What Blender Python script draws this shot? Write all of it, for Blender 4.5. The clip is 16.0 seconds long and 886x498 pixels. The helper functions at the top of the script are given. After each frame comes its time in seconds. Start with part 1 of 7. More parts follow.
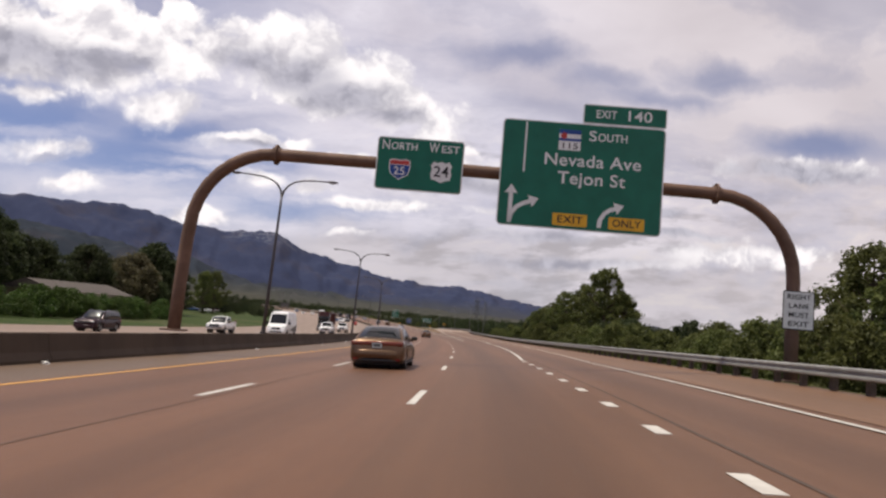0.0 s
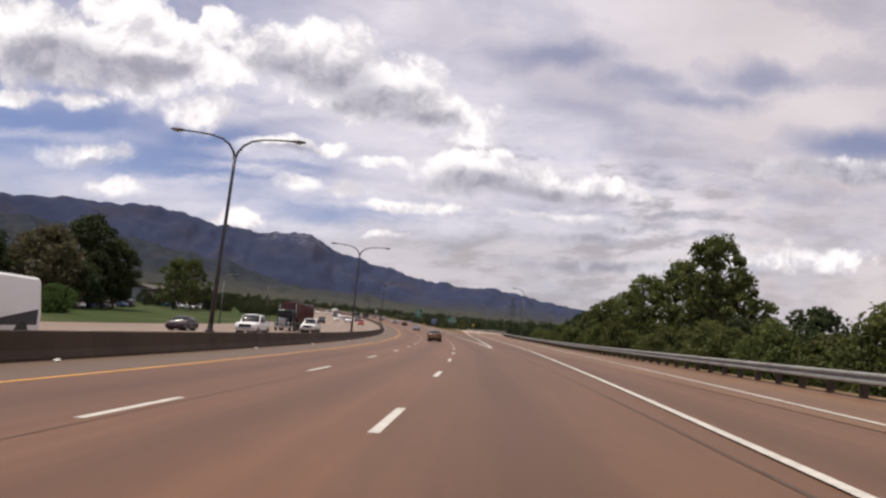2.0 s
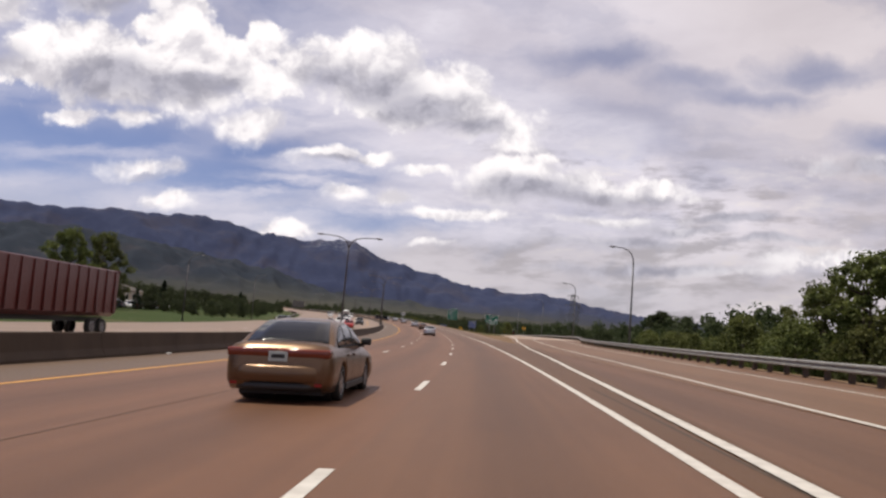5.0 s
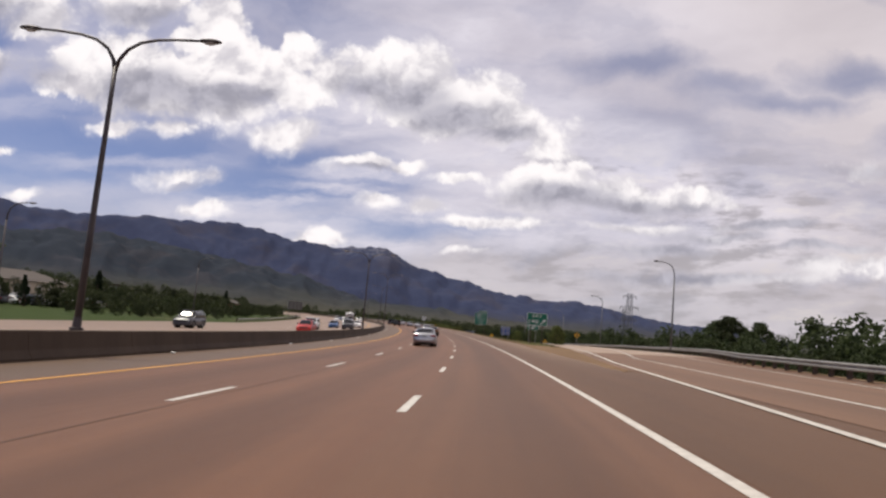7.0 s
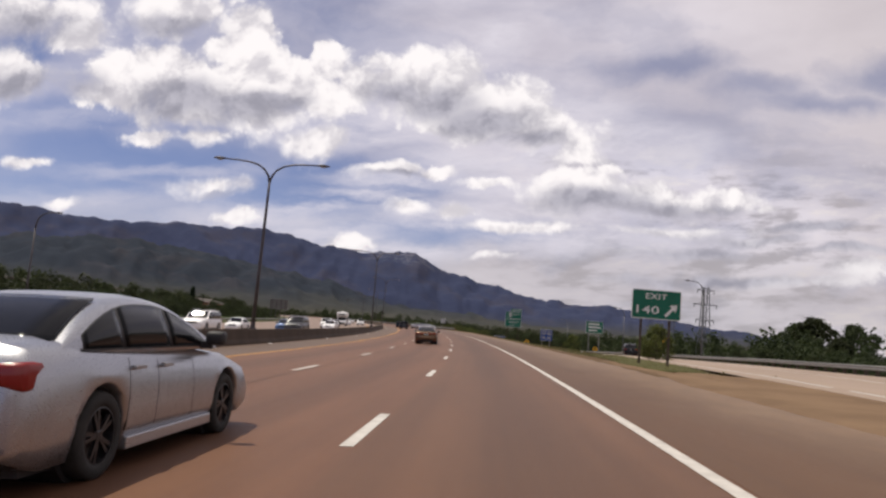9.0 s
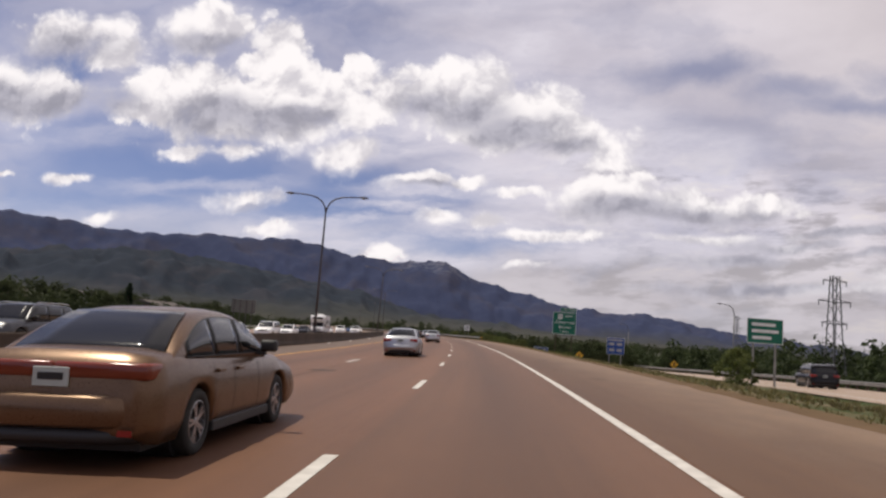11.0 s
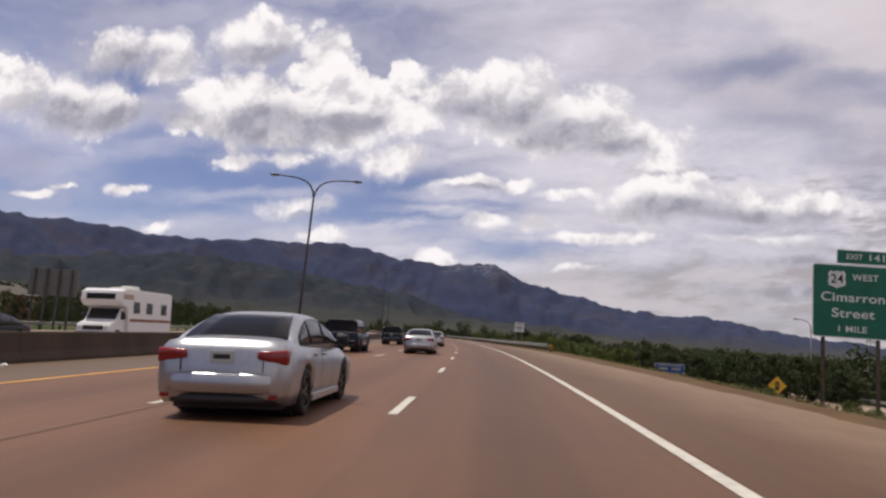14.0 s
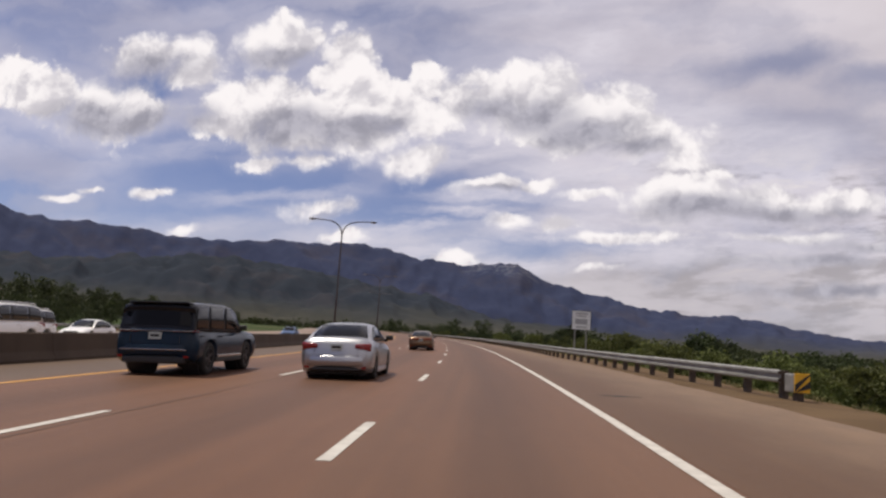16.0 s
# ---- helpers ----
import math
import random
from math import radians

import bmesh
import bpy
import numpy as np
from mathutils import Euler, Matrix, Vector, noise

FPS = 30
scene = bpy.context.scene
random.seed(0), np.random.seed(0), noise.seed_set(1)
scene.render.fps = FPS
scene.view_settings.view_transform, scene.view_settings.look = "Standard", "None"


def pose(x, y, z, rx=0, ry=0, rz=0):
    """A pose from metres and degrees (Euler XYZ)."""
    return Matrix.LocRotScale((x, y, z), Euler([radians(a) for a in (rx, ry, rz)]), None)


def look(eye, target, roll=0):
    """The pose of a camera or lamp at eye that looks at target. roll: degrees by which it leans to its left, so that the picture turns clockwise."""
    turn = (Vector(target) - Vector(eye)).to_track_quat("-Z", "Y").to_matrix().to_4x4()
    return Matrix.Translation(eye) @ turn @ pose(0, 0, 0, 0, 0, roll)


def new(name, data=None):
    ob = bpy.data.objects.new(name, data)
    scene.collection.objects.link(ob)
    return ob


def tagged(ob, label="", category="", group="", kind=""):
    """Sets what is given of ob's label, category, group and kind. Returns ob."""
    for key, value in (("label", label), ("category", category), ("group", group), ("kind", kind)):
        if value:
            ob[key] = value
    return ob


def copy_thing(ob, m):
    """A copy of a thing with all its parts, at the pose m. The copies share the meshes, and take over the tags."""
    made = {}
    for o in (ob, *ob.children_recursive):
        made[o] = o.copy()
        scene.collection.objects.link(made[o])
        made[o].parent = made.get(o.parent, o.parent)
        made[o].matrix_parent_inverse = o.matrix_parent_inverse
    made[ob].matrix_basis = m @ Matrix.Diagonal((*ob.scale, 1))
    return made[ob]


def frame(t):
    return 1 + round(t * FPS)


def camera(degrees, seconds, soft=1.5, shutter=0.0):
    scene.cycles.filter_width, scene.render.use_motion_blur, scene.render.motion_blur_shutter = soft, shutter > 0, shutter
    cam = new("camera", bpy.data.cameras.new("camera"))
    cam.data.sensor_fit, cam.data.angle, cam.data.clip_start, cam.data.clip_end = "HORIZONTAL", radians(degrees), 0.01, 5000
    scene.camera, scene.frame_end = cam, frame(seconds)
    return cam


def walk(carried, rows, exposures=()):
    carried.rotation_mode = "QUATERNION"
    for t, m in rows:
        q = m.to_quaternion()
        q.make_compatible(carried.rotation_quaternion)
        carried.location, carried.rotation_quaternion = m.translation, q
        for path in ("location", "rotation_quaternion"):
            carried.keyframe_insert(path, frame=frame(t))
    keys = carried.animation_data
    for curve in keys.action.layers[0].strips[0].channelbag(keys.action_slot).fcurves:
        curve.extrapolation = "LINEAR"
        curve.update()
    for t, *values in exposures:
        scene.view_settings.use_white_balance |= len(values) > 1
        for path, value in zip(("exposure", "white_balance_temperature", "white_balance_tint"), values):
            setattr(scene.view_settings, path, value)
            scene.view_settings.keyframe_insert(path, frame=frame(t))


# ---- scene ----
# ---------------------------------------------------------------- camera
# Road line: s metres along it, n metres to its right; the lane line between the two right-hand lanes is n = 0.
K0, K1, K2, BANK = 0.00086124, -1.04985e-04, -5.14491e-05, 0.04
S_TAB = np.arange(-400.0, 4700.1, 1.0)


def heading_at(s):
    s = np.minimum(s, 700.0)
    return K0 * s + K1 * s * s / 2e3 + K2 * s ** 3 / 3e6


_h = heading_at(S_TAB)
_m = (_h[1:] + _h[:-1]) / 2
X_TAB = np.concatenate([[0], np.cumsum(-np.sin(_m))])
Y_TAB = np.concatenate([[0], np.cumsum(np.cos(_m))])
X_TAB -= np.interp(0, S_TAB, X_TAB)
Y_TAB -= np.interp(0, S_TAB, Y_TAB)

# the road runs down into a shallow sag and up again
GRADE_S = np.clip(S_TAB, 0, 420)
_q = (GRADE_S - 240) / 100
GRADE = (1.26921 * _q + -0.17949 * _q ** 2 + -0.19092 * _q ** 3) / 100
GRADE[S_TAB > 900] = 0.0
Z_TAB = np.concatenate([[0], np.cumsum((GRADE[1:] + GRADE[:-1]) / 2)])
Z_TAB -= np.interp(240, S_TAB, Z_TAB)


def grade_at(s):
    return float(np.interp(s, S_TAB, GRADE))


WALK = [
    (0.00, 1.135, 0.633, 4.168, 95.59, -4.99, 3.59),
    (0.50, 1.043, 13.690, 3.969, 95.47, -4.70, 4.16),
    (1.00, 0.859, 26.779, 3.757, 95.51, -5.10, 4.95),
    (1.50, 0.547, 39.895, 3.537, 95.67, -5.29, 5.74),
    (2.00, 0.052, 53.027, 3.308, 95.55, -5.22, 6.33),
    (2.50, -0.599, 66.171, 3.078, 95.41, -5.29, 6.86),
    (3.00, -1.367, 79.321, 2.852, 95.59, -4.82, 7.50),
    (3.50, -2.282, 92.471, 2.633, 95.54, -4.61, 8.17),
    (4.00, -3.426, 105.609, 2.418, 95.61, -4.53, 8.99),
    (5.25, -6.913, 138.389, 1.943, 95.81, -4.72, 10.33),
    (6.50, -11.307, 171.028, 1.580, 96.00, -4.92, 12.08),
    (7.00, -13.344, 184.027, 1.471, 96.19, -4.81, 12.62),
    (7.50, -15.447, 197.006, 1.387, 96.37, -4.57, 13.01),
    (8.00, -17.692, 209.950, 1.326, 96.43, -4.64, 13.73),
    (8.50, -20.090, 222.856, 1.287, 96.47, -4.77, 14.37),
    (9.00, -22.556, 235.740, 1.274, 96.42, -4.65, 15.01),
    (10.25, -29.454, 267.761, 1.328, 96.75, -4.44, 16.78),
    (11.50, -37.209, 299.552, 1.500, 97.08, -4.24, 18.23),
    (12.00, -40.528, 312.212, 1.596, 97.04, -4.22, 19.17),
    (12.50, -44.101, 324.807, 1.699, 97.17, -4.13, 19.90),
    (13.00, -47.814, 337.368, 1.811, 97.05, -4.22, 20.47),
    (13.50, -51.644, 349.905, 1.929, 97.11, -4.10, 21.03),
    (14.00, -55.604, 362.418, 2.049, 97.04, -4.06, 21.48),
    (14.50, -59.700, 374.907, 2.167, 97.04, -4.26, 21.88),
    (15.00, -63.911, 387.385, 2.280, 97.01, -4.32, 22.41),
    (15.50, -68.215, 399.866, 2.384, 97.19, -3.84, 22.81),
    (16.00, -72.656, 412.338, 2.472, 96.99, -3.88, 23.24),
]
cam = camera(62.78, 16.0, soft=2.5)
walk(cam, [(t, pose(x, y, z, rx, ry, rz)) for t, x, y, z, rx, ry, rz in WALK], [(0.0, -0.09), (4.0, -0.10), (9.0, -0.20), (12.0, -0.21), (16.0, -0.26)])

# ---------------------------------------------------------------- light
SUN_EL, SUN_AZ = 67.0, 92.0      # azimuth counted from +y towards -x
sun_dir = Vector((-math.sin(radians(SUN_AZ)) * math.cos(radians(SUN_EL)), math.cos(radians(SUN_AZ)) * math.cos(radians(SUN_EL)), math.sin(radians(SUN_EL))))
sun = new("sun", bpy.data.lights.new("sun", "SUN"))
sun.data.energy, sun.data.angle, sun.data.color = 4.8, radians(0.6), (1.0, 0.915, 0.76)
sun.matrix_world = look(sun_dir * 100, (0, 0, 0))

world = bpy.data.worlds.new("sky")
scene.world = world
world.use_nodes = True


class Nodes:
    """A short way to write node trees."""

    def __init__(self, tree):
        self.tree = tree
        tree.nodes.clear()

    def add(self, kind, **props):
        node = self.tree.nodes.new(kind)
        for key, value in props.items():
            setattr(node, key, value)
        return node

    def put(self, socket, value):
        if isinstance(value, bpy.types.NodeSocket):
            self.tree.links.new(value, socket)
        else:
            socket.default_value = value

    def math(self, op, a, b=0.0, c=0.0, clamp=False):
        node = self.add("ShaderNodeMath", operation=op, use_clamp=clamp)
        for i, v in enumerate((a, b, c)):
            self.put(node.inputs[i], v)
        return node.outputs[0]

    def vec(self, op, a, b=(0, 0, 0), c=(0, 0, 0), out=0):
        node = self.add("ShaderNodeVectorMath", operation=op)
        for i, v in enumerate((a, b, c)):
            self.put(node.inputs[i], v)
        return node.outputs[out]

    def noise(self, vector, scale, detail=4.0, rough=0.55, out=0, distort=0.0):
        node = self.add("ShaderNodeTexNoise")
        if vector is not None:
            self.put(node.inputs["Vector"], vector)
        self.put(node.inputs["Scale"], scale)
        self.put(node.inputs["Detail"], detail)
        self.put(node.inputs["Roughness"], rough)
        self.put(node.inputs["Distortion"], distort)
        return node.outputs[out]

    def ramp(self, fac, lo, hi, a=0.0, b=1.0, smooth=True):
        node = self.add("ShaderNodeMapRange", interpolation_type="SMOOTHSTEP" if smooth else "LINEAR")
        for key, v in (("Value", fac), ("From Min", lo), ("From Max", hi), ("To Min", a), ("To Max", b)):
            self.put(node.inputs[key], v)
        return node.outputs[0]

    def mix(self, fac, a, b):
        node = self.add("ShaderNodeMix", data_type="RGBA")
        self.put(node.inputs[0], fac)
        for sock, v in ((node.inputs[6], a), (node.inputs[7], b)):
            self.put(sock, (*v, 1.0) if isinstance(v, tuple) and len(v) == 3 else v)
        return node.outputs[2]


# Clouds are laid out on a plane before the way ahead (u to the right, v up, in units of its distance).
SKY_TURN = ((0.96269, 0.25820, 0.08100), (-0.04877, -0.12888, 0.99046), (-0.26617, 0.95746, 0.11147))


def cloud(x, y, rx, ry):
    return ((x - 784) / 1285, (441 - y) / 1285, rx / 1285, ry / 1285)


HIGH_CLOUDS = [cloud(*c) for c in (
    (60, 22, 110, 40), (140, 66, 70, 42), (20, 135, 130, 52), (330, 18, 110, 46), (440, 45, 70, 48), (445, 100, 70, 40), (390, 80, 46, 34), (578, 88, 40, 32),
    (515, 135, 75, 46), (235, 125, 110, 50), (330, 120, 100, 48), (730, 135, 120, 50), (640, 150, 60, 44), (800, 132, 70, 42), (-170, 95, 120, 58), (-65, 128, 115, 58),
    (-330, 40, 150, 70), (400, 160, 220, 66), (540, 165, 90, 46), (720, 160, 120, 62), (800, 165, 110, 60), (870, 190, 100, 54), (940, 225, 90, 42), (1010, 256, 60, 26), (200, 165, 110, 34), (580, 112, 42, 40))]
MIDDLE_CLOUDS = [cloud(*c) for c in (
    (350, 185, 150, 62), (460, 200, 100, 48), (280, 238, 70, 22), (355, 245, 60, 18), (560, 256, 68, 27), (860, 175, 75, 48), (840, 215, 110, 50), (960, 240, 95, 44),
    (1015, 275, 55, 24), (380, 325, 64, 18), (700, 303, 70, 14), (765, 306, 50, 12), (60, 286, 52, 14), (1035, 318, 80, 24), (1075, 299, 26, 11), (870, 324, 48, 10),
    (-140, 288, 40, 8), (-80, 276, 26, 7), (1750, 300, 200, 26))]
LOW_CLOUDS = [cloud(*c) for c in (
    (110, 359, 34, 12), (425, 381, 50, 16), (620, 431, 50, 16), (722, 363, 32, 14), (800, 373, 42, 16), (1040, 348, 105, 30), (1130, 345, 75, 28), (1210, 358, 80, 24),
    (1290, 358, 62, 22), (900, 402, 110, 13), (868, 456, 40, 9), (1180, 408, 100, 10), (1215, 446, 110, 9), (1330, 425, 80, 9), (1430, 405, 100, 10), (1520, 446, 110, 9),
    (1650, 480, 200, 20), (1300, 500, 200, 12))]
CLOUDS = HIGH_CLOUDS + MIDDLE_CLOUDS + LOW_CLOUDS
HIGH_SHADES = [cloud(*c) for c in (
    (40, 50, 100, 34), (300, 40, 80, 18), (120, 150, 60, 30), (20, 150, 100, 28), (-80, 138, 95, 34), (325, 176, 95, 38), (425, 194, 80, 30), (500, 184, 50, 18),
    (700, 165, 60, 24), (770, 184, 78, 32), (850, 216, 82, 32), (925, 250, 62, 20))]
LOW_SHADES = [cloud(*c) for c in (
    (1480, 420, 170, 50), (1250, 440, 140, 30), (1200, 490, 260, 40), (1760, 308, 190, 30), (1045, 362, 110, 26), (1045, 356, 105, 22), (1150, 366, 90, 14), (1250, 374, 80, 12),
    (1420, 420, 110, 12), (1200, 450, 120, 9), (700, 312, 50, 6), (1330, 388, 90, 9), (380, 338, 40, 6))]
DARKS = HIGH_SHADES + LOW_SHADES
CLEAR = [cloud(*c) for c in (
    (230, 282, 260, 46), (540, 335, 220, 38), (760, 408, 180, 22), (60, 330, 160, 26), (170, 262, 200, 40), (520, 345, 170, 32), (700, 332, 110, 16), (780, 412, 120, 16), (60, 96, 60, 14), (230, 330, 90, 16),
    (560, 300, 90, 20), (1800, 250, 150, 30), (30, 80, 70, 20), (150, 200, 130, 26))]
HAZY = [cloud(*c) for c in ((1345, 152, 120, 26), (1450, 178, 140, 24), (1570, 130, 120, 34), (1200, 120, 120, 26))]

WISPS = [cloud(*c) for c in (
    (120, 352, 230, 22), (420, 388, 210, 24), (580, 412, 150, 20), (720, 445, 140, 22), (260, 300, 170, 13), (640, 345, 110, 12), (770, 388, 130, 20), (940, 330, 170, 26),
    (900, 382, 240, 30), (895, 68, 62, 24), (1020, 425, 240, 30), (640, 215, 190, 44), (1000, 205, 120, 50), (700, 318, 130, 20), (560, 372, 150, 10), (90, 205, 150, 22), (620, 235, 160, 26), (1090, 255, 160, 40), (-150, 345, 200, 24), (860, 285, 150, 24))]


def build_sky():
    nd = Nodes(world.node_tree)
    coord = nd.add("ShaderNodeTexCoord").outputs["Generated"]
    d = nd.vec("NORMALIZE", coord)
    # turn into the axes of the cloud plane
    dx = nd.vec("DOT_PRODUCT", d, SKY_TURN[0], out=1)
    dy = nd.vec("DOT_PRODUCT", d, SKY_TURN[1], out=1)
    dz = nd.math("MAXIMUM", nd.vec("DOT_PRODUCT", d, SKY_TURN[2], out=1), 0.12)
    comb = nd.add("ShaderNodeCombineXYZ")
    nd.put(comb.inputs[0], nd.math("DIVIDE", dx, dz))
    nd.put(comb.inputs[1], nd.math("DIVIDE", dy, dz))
    uv = comb.outputs[0]
    # billows: a gentle warp, then round cells that swell the outlines
    warp = nd.vec("SUBTRACT", nd.noise(uv, 8.0, 5.0, 0.58, out=1), (0.5, 0.5, 0.5))
    puff = nd.vec("MULTIPLY_ADD", warp, (0.075, 0.050, 0.0), uv)

    def billow(at, scale, detail):
        node = nd.add("ShaderNodeTexVoronoi", voronoi_dimensions="2D", feature="SMOOTH_F1")
        nd.put(node.inputs["Vector"], at)
        for key, v in (("Scale", scale), ("Detail", detail), ("Roughness", 0.55), ("Lacunarity", 2.3), ("Smoothness", 0.9)):
            nd.put(node.inputs[key], v)
        return node.outputs["Distance"]

    def field(blobs, at):
        total = None
        for cx, cy, rx, ry in blobs:
            q = nd.vec("MULTIPLY_ADD", at, (1 / rx, 1 / ry, 0.0), (-cx / rx, -cy / ry, 0.0))
            value = nd.math("SUBTRACT", 1.0, nd.vec("LENGTH", q, out=1))
            total = value if total is None else nd.math("SMOOTH_MAX", total, value, 0.25)
        return total

    body = field(CLOUDS, puff)
    here = billow(puff, 13.0, 3.0)
    above = billow(nd.vec("ADD", puff, (-0.006, 0.022, 0.0)), 13.0, 3.0)
    rag = nd.math("SUBTRACT", 0.42, here)
    curl = nd.noise(puff, 11.0, 6.0, 0.54)
    curl_above = nd.noise(nd.vec("ADD", puff, (-0.006, 0.016, 0.0)), 11.0, 6.0, 0.54)
    broken = nd.noise(uv, 5.0, 4.0, 0.6)
    shape = nd.math("MULTIPLY_ADD", rag, 0.85, nd.math("MULTIPLY_ADD", nd.math("SUBTRACT", broken, 0.14), 0.5, nd.math("MULTIPLY_ADD", nd.math("SUBTRACT", curl, 0.5), 0.5, body)))
    darkness = field(DARKS, nd.vec("MULTIPLY_ADD", warp, (0.09, 0.06, 0.0), uv))
    dark = nd.math("MULTIPLY", nd.ramp(nd.math("MULTIPLY_ADD", nd.math("SUBTRACT", curl, 0.5), 0.42, darkness), -0.60, 0.55), 0.95)
    # crisp tops, soft frayed undersides
    soft = nd.math("MULTIPLY_ADD", nd.ramp(broken, 0.40, 0.70), 0.30, nd.math("MULTIPLY_ADD", dark, 0.26, 0.17))
    soft = nd.math("ADD", soft, nd.ramp(nd.vec("DOT_PRODUCT", uv, (0.085, 1.0, 0.0), out=1), 0.15, 0.05, 0.0, 0.22))
    lit = nd.ramp(shape, nd.math("MULTIPLY", soft, -0.9), soft)
    halo = nd.math("MULTIPLY", nd.ramp(nd.math("MULTIPLY_ADD", nd.math("SUBTRACT", broken, 0.5), 1.2, body), -1.1, 0.2), 0.55)
    clear = nd.ramp(field(CLEAR, nd.vec("MULTIPLY_ADD", warp, (0.16, 0.05, 0.0), uv)), -0.75, 0.75)
    hazy = nd.ramp(field(HAZY, nd.vec("MULTIPLY_ADD", warp, (0.20, 0.07, 0.0), uv)), -0.6, 0.9)
    # thin high veil
    flat = nd.vec("MULTIPLY_ADD", warp, (0.5, 0.5, 0.0), nd.vec("MULTIPLY", uv, (2.0, 6.4, 1.0)))
    veil = nd.ramp(nd.noise(flat, 1.5, 6.0, 0.52, distort=0.3), 0.28, 0.70)
    rightward = nd.ramp(nd.vec("DOT_PRODUCT", uv, (1.0, 0.12, 0.0), out=1), -0.30, 0.22)
    low = nd.math("MULTIPLY", nd.ramp(nd.vec("DOT_PRODUCT", uv, (0.085, 1.0, 0.0), out=1), 0.10, -0.06), nd.ramp(nd.vec("DOT_PRODUCT", uv, (1.0, 0.0, 0.0), out=1), -0.42, 0.05, 0.12, 1.0))
    veil = nd.math("MAXIMUM", nd.math("MULTIPLY_ADD", rightward, 0.62, nd.math("MULTIPLY_ADD", veil, 0.52, 0.06)), nd.math("MULTIPLY", low, 0.85))
    veil = nd.math("MAXIMUM", veil, halo)
    veil = nd.math("MULTIPLY", veil, nd.math("SUBTRACT", 1.0, nd.math("MULTIPLY_ADD", hazy, 0.55, nd.math("MULTIPLY", clear, 0.80))), clamp=True)
    sky = nd.add("ShaderNodeTexSky", sky_type="NISHITA", sun_disc=False, sun_elevation=radians(SUN_EL), sun_rotation=radians(-SUN_AZ), altitude=1800.0, air_density=1.0, dust_density=1.6, ozone_density=1.4)
    blue = nd.vec("MULTIPLY", sky.outputs[0], (0.088, 0.079, 0.096))
    # grey-lavender high cloud
    streak = nd.noise(nd.vec("MULTIPLY", uv, (1.5, 3.2, 1.0)), 2.2, 6.0, 0.5, distort=0.25)
    veil_colour = nd.mix(nd.ramp(streak, 0.28, 0.74), (0.605, 0.565, 0.655), (0.965, 0.905, 0.985))
    # small flat cloudlets towards the horizon
    cells = nd.noise(nd.vec("MULTIPLY", uv, (6.0, 21.0, 1.0)), 1.25, 6.0, 0.6)
    band = nd.math("MULTIPLY", nd.ramp(nd.vec("DOT_PRODUCT", uv, (0.085, 1.0, 0.0), out=1), 0.23, 0.10), nd.ramp(nd.vec("DOT_PRODUCT", uv, (1.0, 0.0, 0.0), out=1), -0.05, 0.2))
    veil_colour = nd.mix(nd.math("MULTIPLY", band, nd.ramp(cells, 0.47, 0.62, 0.0, 0.80)), veil_colour, (0.375, 0.35, 0.39))
    veil_colour = nd.mix(nd.math("MULTIPLY", band, nd.ramp(cells, 0.47, 0.34, 0.0, 0.8)), veil_colour, (1.0, 0.92, 0.91))
    veil_colour = nd.mix(nd.ramp(nd.vec("DOT_PRODUCT", uv, (0.085, 1.0, 0.0), out=1), 0.09, -0.03, 0.0, 0.55), veil_colour, (0.53, 0.485, 0.50))
    # the high cloud is warmer towards the upper right
    veil_colour = nd.mix(nd.ramp(nd.vec("DOT_PRODUCT", uv, (1.0, 0.8, 0.0), out=1), 0.38, 0.85, 0.0, 0.65), veil_colour, (0.74, 0.655, 0.66))
    base = nd.mix(veil, blue, veil_colour)
    # pale wisps that join the small clouds
    streaky = nd.vec("MULTIPLY_ADD", nd.vec("SUBTRACT", nd.noise(nd.vec("MULTIPLY", uv, (1.0, 2.6, 1.0)), 7.0, 7.0, 0.62, out=1), (0.5, 0.5, 0.5)), (0.16, 0.055, 0.0), uv)
    wisp = nd.math("MULTIPLY", nd.ramp(field(WISPS, streaky), -0.55, 0.75), nd.ramp(nd.noise(nd.vec("MULTIPLY", streaky, (1.0, 3.0, 1.0)), 9.0, 7.0, 0.62), 0.30, 0.62, 0.25, 0.80))
    wisp = nd.math("MULTIPLY", wisp, nd.ramp(nd.vec("DOT_PRODUCT", uv, (1.0, 0.5, 0.0), out=1), -0.55, -0.05, 0.38, 1.0))
    base = nd.mix(wisp, base, (0.86, 0.815, 0.90))
    # each billow bright on its upper side
    relief = nd.ramp(nd.math("MULTIPLY_ADD", nd.math("SUBTRACT", curl, curl_above), 1.1, nd.math("MULTIPLY", nd.math("SUBTRACT", above, here), 0.75)), -0.34, 0.22)
    white = nd.mix(relief, (0.76, 0.72, 0.77), (1.16, 1.10, 1.10))
    grey = nd.mix(relief, (0.37, 0.36, 0.43), (0.56, 0.54, 0.62))
    cloudy = nd.mix(dark, white, grey)
    colour = nd.mix(lit, base, cloudy)
    back = nd.add("ShaderNodeBackground")
    nd.put(back.inputs[0], colour)
    nd.put(back.inputs[1], 1.0)
    out = nd.add("ShaderNodeOutputWorld")
    nd.tree.links.new(back.outputs[0], out.inputs[0])


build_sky()


